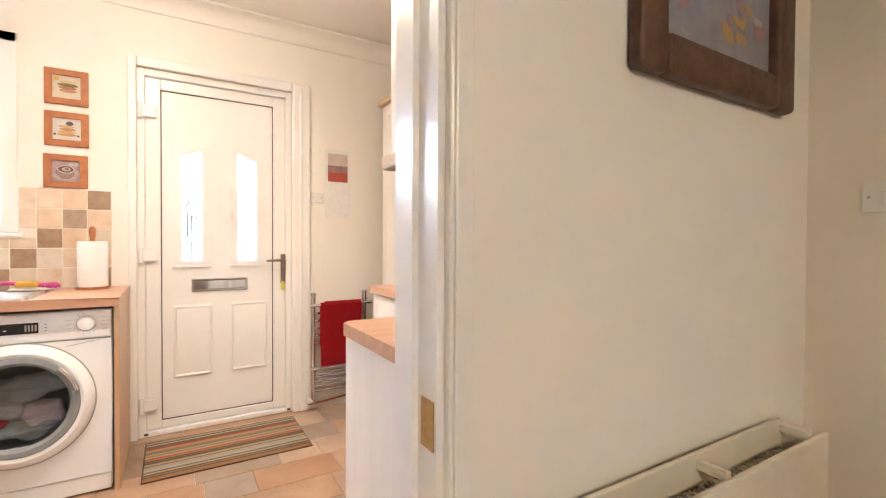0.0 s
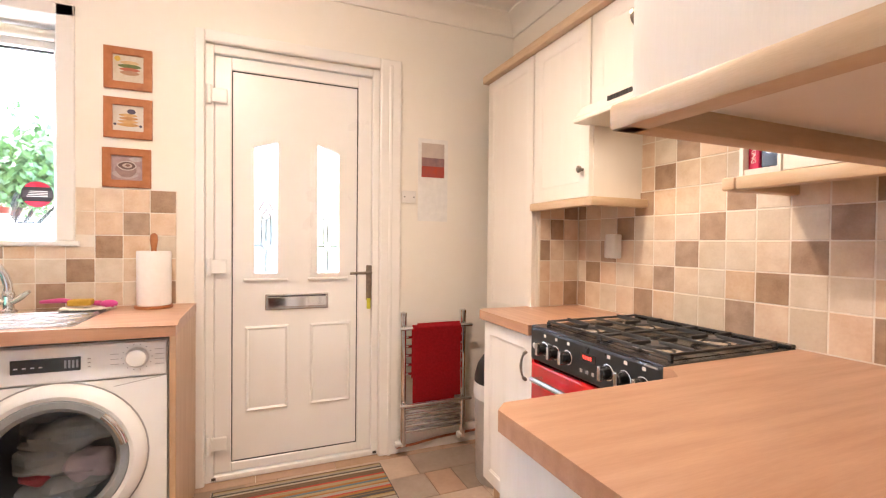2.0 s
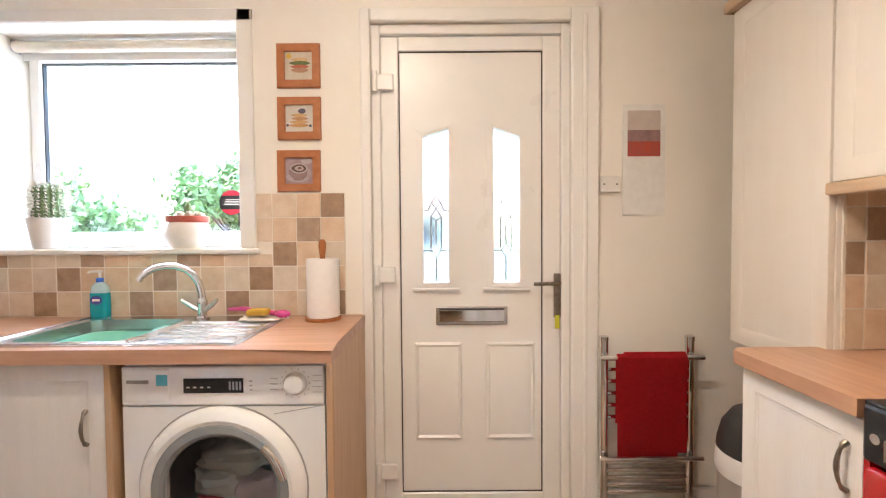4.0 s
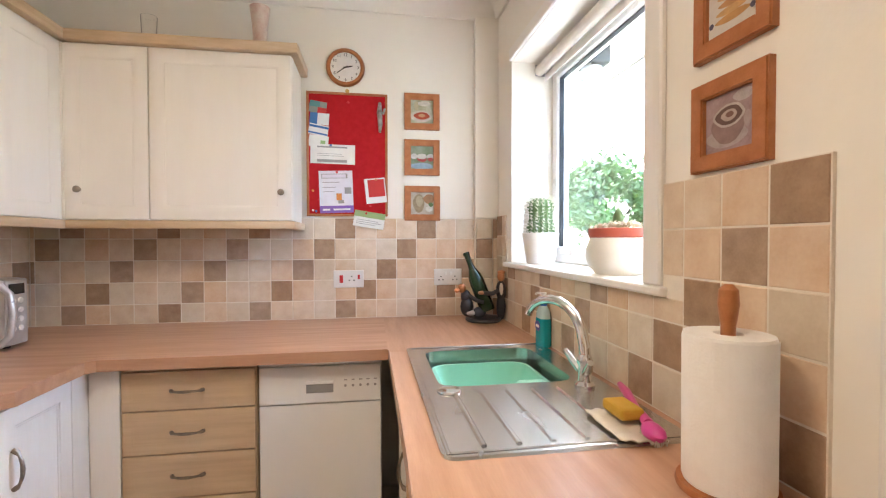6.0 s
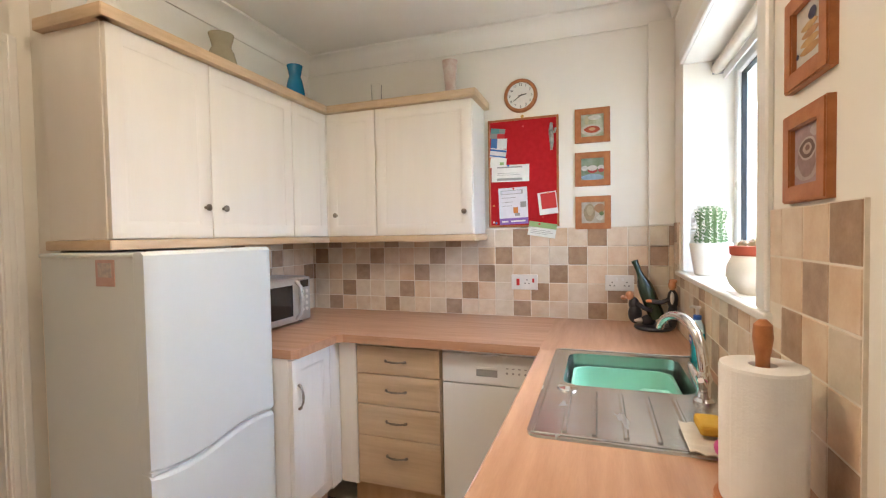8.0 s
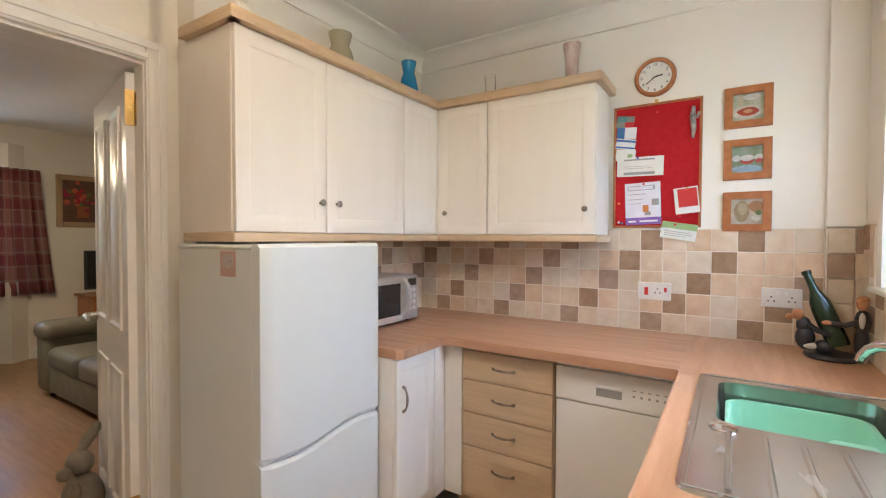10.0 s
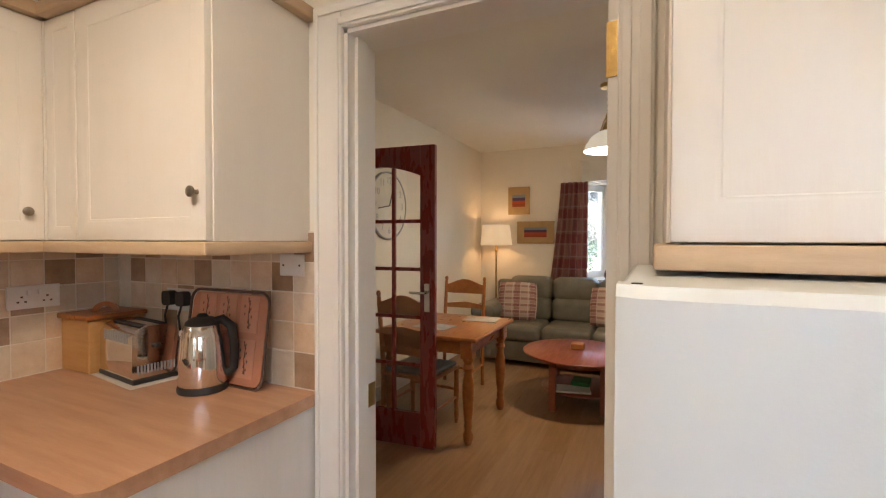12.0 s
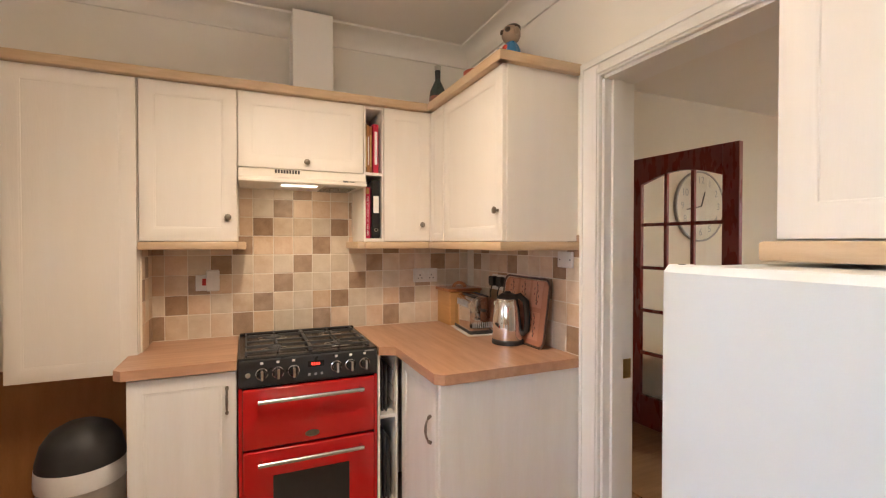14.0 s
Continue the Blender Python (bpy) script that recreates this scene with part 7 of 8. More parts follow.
def plaid(name, base, dark, light, su, sv, axis_u="X"):
    """Woven checks: two sets of stripes crossing."""
    m = bpy.data.materials.new(name)
    m.use_nodes = True
    nt = m.node_tree
    n, lk = nt.nodes, nt.links.new
    tc, sep = n.new("ShaderNodeTexCoord"), n.new("ShaderNodeSeparateXYZ")
    lk(tc.outputs["UV"], sep.inputs[0])
    mixprev = None
    for src, sc, c, wd in ((0, su, dark, 0.42), (1, sv, dark, 0.42), (0, su * 2, light, 0.12), (1, sv * 2, light, 0.12)):
        mul, fr, lt = n.new("ShaderNodeMath"), n.new("ShaderNodeMath"), n.new("ShaderNodeMath")
        mul.operation, fr.operation, lt.operation = "MULTIPLY", "FRACT", "LESS_THAN"
        mul.inputs[1].default_value, lt.inputs[1].default_value = sc, wd
        lk(sep.outputs[src], mul.inputs[0])
        lk(mul.outputs[0], fr.inputs[0])
        lk(fr.outputs[0], lt.inputs[0])
        half = n.new("ShaderNodeMath")
        half.operation = "MULTIPLY"
        half.inputs[1].default_value = 0.55
        lk(lt.outputs[0], half.inputs[0])
        mx = n.new("ShaderNodeMix")
        mx.data_type = "RGBA"
        if mixprev is None:
            mx.inputs[6].default_value = (*base, 1)
        else:
            lk(mixprev.outputs[2], mx.inputs[6])
        mx.inputs[7].default_value = (*c, 1)
        lk(half.outputs[0], mx.inputs[0])
        mixprev = mx
    b = n["Principled BSDF"]
    lk(mixprev.outputs[2], b.inputs["Base Color"])
    b.inputs["Roughness"].default_value = 0.92
    no, bp = n.new("ShaderNodeTexNoise"), n.new("ShaderNodeBump")
    no.inputs["Scale"].default_value = 400
    lk(tc.outputs["Object"], no.inputs["Vector"])
    lk(no.outputs[0], bp.inputs["Height"])
    bp.inputs["Strength"].default_value = 0.3
    lk(bp.outputs[0], b.inputs["Normal"])
    return m


CURT = plaid("red_tartan", (0.40, 0.20, 0.17), (0.27, 0.055, 0.06), (0.5, 0.36, 0.31), 3, 4.5)
CUSH = plaid("cream_tartan", (0.46, 0.34, 0.28), (0.17, 0.035, 0.04), (0.6, 0.52, 0.45), 2.5, 6)


def cloth(fn, nu, nv, parent, name, material, thick=0.006):
    bm = bmesh.new()
    uvl = bm.loops.layers.uv.new("UVMap")
    o = ORIGIN[parent]
    grid = [[bm.verts.new(Vector(fn(i / nu, j / nv)) - o) for j in range(nv + 1)] for i in range(nu + 1)]
    for i in range(nu):
        for j in range(nv):
            f = bm.faces.new((grid[i][j], grid[i + 1][j], grid[i + 1][j + 1], grid[i][j + 1]))
            for l, (a, b) in zip(f.loops, ((i, j), (i + 1, j), (i + 1, j + 1), (i, j + 1))):
                l[uvl].uv = (a / nu, b / nv)
    if thick:
        bmesh.ops.solidify(bm, geom=bm.faces[:], thickness=thick)
    me = bpy.data.meshes.new(name)
    bm.to_mesh(me)
    bm.free()
    me.materials.append(material)
    for p in me.polygons:
        p.use_smooth = True
    ob = new(name, me)
    ob.parent = parent
    return ob


for xi, xo, flare, zb, lab in ((0.56, 0.90, 0.15, 0.72, "red plaid curtain hanging beside the bay window"), (-0.71, -1.09, -0.12, 0.74, "long red plaid curtain drawn back from the bay")):
    t = thing("curtain", ((xi + xo) / 2, LS + 0.09, zb), lab, "curtain", "bay curtains")
    cloth(lambda a, b: (xi + (xo + flare * (1 - b) ** 1.3 - xi) * a, LS + 0.085 + (0.022 + 0.022 * (1 - b)) * math.sin(a * 30 + 0.6 * math.sin(3 * b)) + 0.008 * math.sin(a * 71 + 2 * b), zb + (2.135 - zb) * b), 90, 14, t, "cloth", CURT)
    part("heading_tape", box(min(xi, xo) + 0.02, max(xi, xo) - 0.02, LS + 0.025, LS + 0.04, 2.10, 2.15, 0.004), PLAST, t)


# sofas


def puff(x0, x1, y0, y1, z0, z1, r, n=5):
    return box(x0, x1, y0, y1, z0, z1, r, n)


def sofa(name, label, length, seats):
    """Built at the origin, facing +y, along x."""
    t = thing(name, (0, 0, 0), label, "sofa", "living room sofas")
    h = length / 2
    part("base", puff(-h + 0.03, h - 0.03, -0.85, -0.03, 0.06, 0.30, 0.03, 2), SOFAM, t, "", True)
    for s in (-1, 1):
        part("arm", puff(min(s * h, s * (h - 0.24)), max(s * h, s * (h - 0.24)), -0.86, 0.0, 0.05, 0.60, 0.07), SOFAM, t, "", True)
        part("arm_pad", puff(min(s * (h + 0.02), s * (h - 0.27)), max(s * (h + 0.02), s * (h - 0.27)), -0.80, 0.02, 0.50, 0.66, 0.075), SOFAM, t, "", True)
    w = (length - 0.5) / seats
    for i in range(seats):
        x = -h + 0.25 + w * i
        part("seat_cushion", puff(x + 0.004, x + w - 0.004, -0.62, 0.0, 0.28, 0.46, 0.06), SOFAM, t, "", True)
        part("back_cushion", puff(x + 0.004, x + w - 0.004, -0.84, -0.56, 0.42, 0.72, 0.09), SOFAM, t, "", True)
        part("head_cushion", puff(x + 0.002, x + w - 0.002, -0.90, -0.60, 0.66, 0.96, 0.10), SOFAM, t, "", True)
    part("back", puff(-h + 0.05, h - 0.05, -0.92, -0.80, 0.06, 0.90, 0.05), SOFAM, t, "", True)
    for x in (-h + 0.1, h - 0.1):
        for y in (-0.1, -0.8):
            part("foot", rod((x, y, 0), (x, y, 0.07), 0.025), RUBBER, t)
    return t


s1 = sofa("three_seat_sofa", "olive grey leather three-seat sofa under the bay window", 2.12, 3)
s1.matrix_basis = pose(0.66, -2.72, 0)
s2 = sofa("two_seat_sofa", "olive grey leather two-seat sofa along the side wall", 1.75, 2)
s2.matrix_basis = pose(-0.60, -1.32, 0, 0, 0, -90)


def cushion(x, y, z, lean_deg, turn, size, lab):
    t = thing("cushion", (x, y, z), lab, "cushion", "tartan cushions")

    def fn(side):
        def f(a, b):
            p, q = (a - 0.5) * 2, (b - 0.5) * 2
            th = 0.075 * max(0.0, (1 - p ** 4)) ** 0.5 * max(0.0, (1 - q ** 4)) ** 0.5
            v = Vector((p * size * (0.5 - 0.03 * q * q), side * th, (q * (0.5 - 0.03 * p * p) + 0.5) * size))
            v = Matrix.Rotation(radians(turn), 3, "Z") @ Matrix.Rotation(radians(lean_deg), 3, "X") @ v
            return (x + v.x, y + v.y, z + v.z)
        return f

    cloth(fn(1), 16, 16, t, "cushion_front", CUSH, 0)
    cloth(fn(-1), 16, 16, t, "cushion_back", CUSH, 0)


cushion(1.29, -3.10, 0.45, 18, 8, 0.47, "cream and red tartan cushion on the sofa")
cushion(0.24, -3.08, 0.45, 16, -4, 0.45, "cream and red tartan cushion beside the sofa arm")

# soft toy dog lying on the sofa back
bm = tinted(ellipsoid((0.08, -3.45, 1.015), 0.17, 0.10, 0.065, 20), 0)
for slot, c, rx, ry, rz in ((0, (0.25, -3.41, 1.02), 0.075, 0.07, 0.062), (1, (0.27, -3.345, 1.0), 0.045, 0.05, 0.038), (0, (0.205, -3.38, 1.01), 0.02, 0.035, 0.055), (0, (0.315, -3.40, 1.01), 0.018, 0.035, 0.055),
                            (1, (0.13, -3.345, 0.955), 0.045, 0.05, 0.06), (1, (0.19, -3.34, 0.97), 0.035, 0.05, 0.03), (1, (-0.11, -3.42, 0.985), 0.085, 0.035, 0.028), (1, (-0.04, -3.36, 0.985), 0.06, 0.035, 0.03)):
    join(bm, tinted(ellipsoid(c, rx, ry, rz, 14), slot))
for v in bm.verts:
    v.co += Vector((0.004, 0.004, 0.006)) * noise.noise(v.co * 45)
solo("toy_dog", bm, [mat("black_plush", (0.022, 0.022, 0.028), 0.95, col2=(0.035, 0.03, 0.03), scale=30, bump=0.8, bscale=400), mat("tan_plush", (0.34, 0.12, 0.035), 0.95, col2=(0.25, 0.085, 0.025), scale=30, bump=0.8, bscale=400)], "black and tan plush dog lying on the sofa back", "soft toy", smooth=True)
# sill ornaments
bm = ellipsoid((0.33, -4.2, 0.955), 0.035, 0.03, 0.045)
join(bm, tube([(0.33, -4.2, 0.98), (0.32, -4.2, 1.05), (0.30, -4.2, 1.12), (0.27, -4.2, 1.14)], [0.02, 0.012, 0.01, 0.008], 8))
solo("goose_ornament", bm, mat("brown_china", (0.3, 0.2, 0.13), 0.4, col2=(0.6, 0.5, 0.4), scale=20), "brown and white bird ornament on the bay sill", "ornament", smooth=True)
bm = ellipsoid((-0.62, -4.2, 0.945), 0.06, 0.035, 0.032)
ellipsoid((-0.55, -4.2, 0.965), 0.03, 0.03, 0.03, into=bm)
solo("cat_ornament", bm, mat("white_china", (0.62, 0.55, 0.48), 0.4, col2=(0.4, 0.25, 0.15), scale=14), "pale china animal ornament on the bay sill", "ornament", smooth=True)

# coffee table
t = thing("coffee_table", (0.40, -1.92, 0), "round cherry wood coffee table with a lower shelf", "table")
TC = (0.40, -1.92)
bm = turned([(0.44, 0.425), (0.47, 0.432), (0.475, 0.445), (0.465, 0.452)], 56, (*TC, 0))
part("tabletop", bm, CHERRY, t, "", True)
part("apron", turned([(0.34, 0.37), (0.34, 0.425), (0.325, 0.425), (0.325, 0.37)], 40, (*TC, 0), None, False), CHERRY, t)
part("shelf", turned([(0.30, 0.135), (0.31, 0.14), (0.31, 0.15), (0.3, 0.155)], 40, (*TC, 0)), CHERRY, t, "", True)
for a in (60, 135, 225, 315):
    x, y = TC[0] + 0.33 * math.cos(radians(a)), TC[1] + 0.33 * math.sin(radians(a))
    part("leg", box(x - 0.028, x + 0.028, y - 0.028, y + 0.028, 0, 0.425, 0.004), CHERRY, t)
solo("tissue_box", box(0.36, 0.47, -2.03, -1.93, 0.4525, 0.505, 0.006), flat("amber_box", (0.5, 0.2, 0.03), 0.4), "small amber wooden box on the coffee table", "box")
solo("green_book", box(0.30, 0.45, -2.0, -1.82, 0.1555, 0.205, 0.004), flat("green_cover", (0.03, 0.16, 0.04), 0.5), "green covered books on the table shelf", "book")
solo("magazine", spun(box(0.28, 0.58, -1.84, -1.66, 0.1555, 0.17, 0.002), 12, (0.4, -1.75, 0)), PAPER, "white magazines stacked on the table shelf", "magazine")

# dining table and chairs
t = thing("dining_table", (1.25, -1.12, 0), "honey pine dining table with turned legs", "table")
DX0, DX1, DY0, DY1 = 0.875, 1.68, -1.56, -0.67
part("tabletop", box(DX0, DX1, DY0, DY1, 0.722, 0.752, 0.012, 3), TPINE, t, "", True)
for bm in (box(DX0 + 0.09, DX1 - 0.09, DY0 + 0.08, DY0 + 0.1, 0.62, 0.722), box(DX0 + 0.09, DX1 - 0.09, DY1 - 0.1, DY1 - 0.08, 0.62, 0.722), box(DX0 + 0.08, DX0 + 0.1, DY0 + 0.09, DY1 - 0.09, 0.62, 0.722), box(DX1 - 0.1, DX1 - 0.08, DY0 + 0.09, DY1 - 0.09, 0.62, 0.722)):
    part("apron", bm, TPINE, t)
LEG = [(0.022, 0), (0.034, 0.03), (0.036, 0.07), (0.024, 0.10), (0.030, 0.13), (0.024, 0.15), (0.034, 0.22), (0.042, 0.34), (0.040, 0.42), (0.026, 0.5), (0.040, 0.53), (0.028, 0.56), (0.042, 0.59), (0.042, 0.60)]
for x in (DX0 + 0.09, DX1 - 0.09):
    for y in (DY0 + 0.09, DY1 - 0.09):
        lg = part("leg", turned(LEG, 22, (x, y, 0)), TPINE, t, "", True)
        part("leg_block", box(x - 0.042, x + 0.042, y - 0.042, y + 0.042, 0.598, 0.722, 0.003), TPINE, lg)
for x, y, r in ((1.10, -1.38, 4), (1.32, -0.95, -6)):
    solo("place_mat", spun(box(x - 0.14, x + 0.14, y - 0.1, y + 0.1, 0.7525, 0.757, 0.001), r, (x, y, 0)), mat("printed_mat", (0.55, 0.52, 0.5), 0.4, col2=(0.35, 0.36, 0.4), scale=14), "pale printed place mat on the table", "mat", "place mats")


def dining_chair():
    t = thing("dining_chair", (0, 0, 0), "honey pine ladder-back chair with a striped seat pad", "chair", "dining chairs")
    for s in (-1, 1):
        part("back_post", tube([(s * 0.2, -0.2, 0), (s * 0.2, -0.19, 0.45), (s * 0.2, -0.25, 1.0)], [0.018, 0.019, 0.016], 10), TPINE, t, "", True)
        part("finial", ellipsoid((s * 0.2, -0.253, 1.022), 0.018, 0.018, 0.025, 10), TPINE, t, "", True)
        part("front_leg", turned([(0.014, 0), (0.02, 0.08), (0.016, 0.1), (0.022, 0.25), (0.017, 0.36), (0.02, 0.43)], 14, (s * 0.2, 0.2, 0)), TPINE, t, "", True)
        part("stretcher", rod((s * 0.2, -0.195, 0.2), (s * 0.2, 0.2, 0.2), 0.011, 10), TPINE, t, "", True)
    part("stretcher", rod((-0.2, 0.2, 0.26), (0.2, 0.2, 0.26), 0.011, 10), TPINE, t, "", True)
    for z, h in ((0.62, 0.05), (0.76, 0.05)):
        y = -0.2 - 0.06 * (z - 0.45) / 0.55
        part("slat", prism([(-0.19, -h / 2), (0.19, -h / 2), (0.19, h / 2 - 0.01), (0.0, h / 2 + 0.012), (-0.19, h / 2 - 0.01)], (1, 0, 0), (0, 0, 1), (0, 1, 0), (0, y - 0.008, z), 0.016), TPINE, t)
    arch = [(-0.19, 0.88)] + [(0.19, 0.88)] + [(0.19 - 0.38 * i / 12, 0.965 + 0.055 * math.sin(math.pi * i / 12) ** 1.5) for i in range(13)]
    part("top_rail", prism(arch, (1, 0, 0), (0, 0, 1), (0, 1, 0), (0, -0.25, 0), 0.018), TPINE, t)
    part("seat", box(-0.22, 0.22, -0.21, 0.23, 0.42, 0.445, 0.01, 2), TPINE, t, "", True)
    part("seat_pad", box(-0.2, 0.2, -0.18, 0.21, 0.445, 0.475, 0.014, 3), mat("striped_pad", (0.36, 0.38, 0.4), 0.9, col2=(0.18, 0.2, 0.24), scale=5, stretch=(14, 0.4, 1)), t, "", True)
    return t


c1 = dining_chair()
c1.matrix_basis = pose(1.51, -1.80, 0, 0, 0, 2)
c2 = copy_thing(c1, pose(1.36, -0.42 - 0.02, 0, 0, 0, 180) @ pose(0, 0.0, 0))
c2.matrix_basis = pose(1.40, -0.88, 0, 0, 0, 176)

# glazed door, open
t = thing("glazed_door", (1.15, -0.57, 0), "dark mahogany glazed door standing open", "door")
GX0, GX1, GY = 1.125, 1.94, -0.56


def gl(bm):
    return spun(bm, 5, (GX0, GY, 0))


for nm, bm in (("stile", box(GX0, GX0 + 0.105, GY - 0.04, GY, 0.01, 2.04, 0.003)), ("stile", box(GX1 - 0.105, GX1, GY - 0.04, GY, 0.01, 2.04, 0.003)),
               ("bottom_rail", box(GX0 + 0.105, GX1 - 0.105, GY - 0.0395, GY - 0.0005, 0.01, 0.24, 0.002))):
    part(nm, gl(bm), MAHOG, t)
gx0, gx1 = GX0 + 0.105, GX1 - 0.105
bow_top = [(gx0, 2.04), (gx1, 2.04), (gx1, 1.84)] + [(gx1 - (gx1 - gx0) * i / 12, 1.84 + 0.07 * math.sin(math.pi * i / 12)) for i in range(1, 12)] + [(gx0, 1.84)]
part("top_rail", gl(prism(bow_top, (1, 0, 0), (0, 0, 1), (0, 1, 0), (0, GY - 0.0395, 0), 0.039)), MAHOG, t)
for k in (1, 2):
    x = gx0 + (gx1 - gx0) * k / 3
    part("glazing_bar", gl(box(x - 0.012, x + 0.012, GY - 0.034, GY - 0.006, 0.24, 1.90, 0.002)), MAHOG, t)
for k in range(1, 5):
    z = 0.24 + 1.62 * k / 5
    part("glazing_bar", gl(box(gx0, gx1, GY - 0.033, GY - 0.007, z - 0.012, z + 0.012, 0.002)), MAHOG, t)
g = part("pane", gl(box(gx0, gx1, GY - 0.022, GY - 0.018, 0.24, 1.905)), GLASS, t, "clear door glass")
g.visible_shadow = False
hp = part("handle_plate", gl(box(GX0 + 0.035, GX0 + 0.075, GY, GY + 0.006, 0.93, 1.12, 0.003)), STEEL, t, "steel lever handle plate")
part("lever", gl(tube([(GX0 + 0.055, GY, 1.06), (GX0 + 0.055, GY + 0.045, 1.06), (GX0 + 0.16, GY + 0.05, 1.06)], 0.009, 8)), STEEL, hp, "", True)

# living room walls
LE = Face((2.0, 0, 0), (0, 1, 0), (-1, 0, 0))
LSO = Face((0, LS, 0), (1, 0, 0), (0, 1, 0))
LN = Face((0, 0.785, 0), (1, 0, 0), (0, -1, 0))
t = thing("large_clock", (1.98, -1.36, 1.42), "large pale round wall clock with dark numerals", "clock")
CC = Vector((2.0, -1.36, 1.716))
part("face", turned([(0.30, 0), (0.30, 0.02), (0.28, 0.024)], 56, CC, (-1, 0, 0)), mat("cream_clock_face", (0.7, 0.66, 0.58), 0.5, col2=(0.62, 0.57, 0.48), scale=10), t, "", True)
part("rim", turned([(0.305, 0), (0.305, 0.028), (0.295, 0.03), (0.29, 0.022)], 56, CC, (-1, 0, 0), False), INKG, t, "", True)
for h in range(12):
    a = radians(90 - 30 * h)
    p = CC + Vector((-0.0255, -0.225 * math.cos(a), 0.225 * math.sin(a)))
    letters(str(h or 12), Matrix.Translation(p) @ Matrix(((0, 0, -1, 0), (-1, 0, 0, 0), (0, 1, 0, 0), (0, 0, 0, 1))), 0.085, INKG, t, "numeral", 0.0004)
for ang, ln in ((20, 0.13), (-100, 0.18)):
    u = Vector((0, -math.sin(radians(ang)), math.cos(radians(ang))))
    part("hand", tube([CC + Vector((-0.03, 0, 0)), CC + Vector((-0.03, 0, 0)) + u * ln], 0.005, 6), INK, t)

OAKF = mat("oak_mount", (0.42, 0.27, 0.12), 0.5, col2=(0.36, 0.22, 0.09), scale=8)


def striped(a0, a1, z0, z1, lab):
    t = thing("wall_picture", LSO.p((a0 + a1) / 2, z0, 0.01), lab, "picture", "striped wall pictures")
    part("frame", LSO.box(a0, a1, z0, z1, 0, 0.02, 0.003), OAKF, t)
    w, h = (a1 - a0) * 0.2, (z1 - z0) * 0.28
    for i, c in enumerate(((0.28, 0.05, 0.01), (0.4, 0.05, 0.015), (0.06, 0.04, 0.1), (0.2, 0.22, 0.25))):
        part("painted_band", LSO.box(a0 + w, a1 - w, z0 + h + (z1 - z0 - 2 * h) * i / 4, z0 + h + (z1 - z0 - 2 * h) * (i + 1) / 4, 0.02, 0.0215), flat("paint_band", c, 0.6, scale=30), t)


striped(1.315, 1.606, 1.748, 2.117, "oak framed red striped landscape picture")
striped(0.986, 1.482, 1.363, 1.656, "wide oak framed red striped picture")
t = thing("flower_painting", (-1.53, LS + 0.02, 1.505), "flower painting in a light wooden frame", "picture")
for p, q, r, s in ((-1.82, -1.76, 1.505, 2.125), (-1.30, -1.24, 1.505, 2.125), (-1.76, -1.30, 2.065, 2.125), (-1.76, -1.30, 1.505, 1.565)):
    part("moulding", LSO.box(p, q, r, s, 0, 0.03, 0.006, 2), mat("limed_oak", (0.42, 0.28, 0.16), 0.5, scale=10), t)
part("canvas", LSO.box(-1.765, -1.295, 1.56, 2.07, 0.004, 0.012), mat("dark_canvas", (0.08, 0.035, 0.02), 0.6, col2=(0.15, 0.07, 0.04), scale=9), t)
rng = random.Random(3)
for i in range(34):
    a, z = rng.gauss(-1.50, 0.09), rng.gauss(1.86, 0.07)
    if -1.74 < a < -1.32:
        part("painted_flower", turned([(0.004, 0), (rng.uniform(0.018, 0.034), 0.001), (0.006, 0.0025)], 9, LSO.p(a, z, 0.0121 + 0.0001 * i), (0, 1, 0)), flat("flower_paint", ((0.4, 0.02, 0.02), (0.5, 0.1, 0.05), (0.3, 0.02, 0.05), (0.12, 0.14, 0.04))[i % 4], 0.6), t)
part("painted_vase", LSO.box(-1.56, -1.44, 1.62, 1.76, 0.0122, 0.0135, 0.0005), flat("vase_paint", (0.3, 0.09, 0.03), 0.6), t)

# television and cabinet
t = thing("tv_cabinet", (-1.85, -3.5, 0), "pine television cabinet with drawers", "cabinet")
part("body", box(-2.35, -1.42, -3.76, -3.28, 0.06, 0.68, 0.004), TPINE, t)
part("top", box(-2.38, -1.39, -3.78, -3.25, 0.68, 0.705, 0.008, 2), TPINE, t)
for i in range(3):
    for j in range(2):
        x = -2.33 + 0.45 * j
        d = part("drawer", box(x, x + 0.44, -3.28, -3.262, 0.09 + 0.195 * i, 0.27 + 0.195 * i, 0.004), TPINE, t)
        part("knob", turned([(0.008, 0), (0.018, 0.015), (0.012, 0.025)], 12, (x + 0.22, -3.262, 0.18 + 0.195 * i), (0, 1, 0)), TPINE, d, "", True)
part("plinth", box(-2.34, -1.43, -3.75, -3.3, 0, 0.06), TPINE, t)
t = thing("television", (-1.8, -3.5, 0.705), "black flat television on the pine cabinet", "television")
part("screen_case", box(-2.16, -1.42, -3.56, -3.52, 0.76, 1.225, 0.006, 2), RUBBER, t)
part("screen", box(-2.14, -1.44, -3.5195, -3.517, 0.785, 1.21), DARKG, t)
part("stand", box(-1.95, -1.63, -3.62, -3.46, 0.706, 0.718, 0.003), RUBBER, t)
part("neck", box(-1.83, -1.75, -3.56, -3.53, 0.716, 0.78), RUBBER, t)

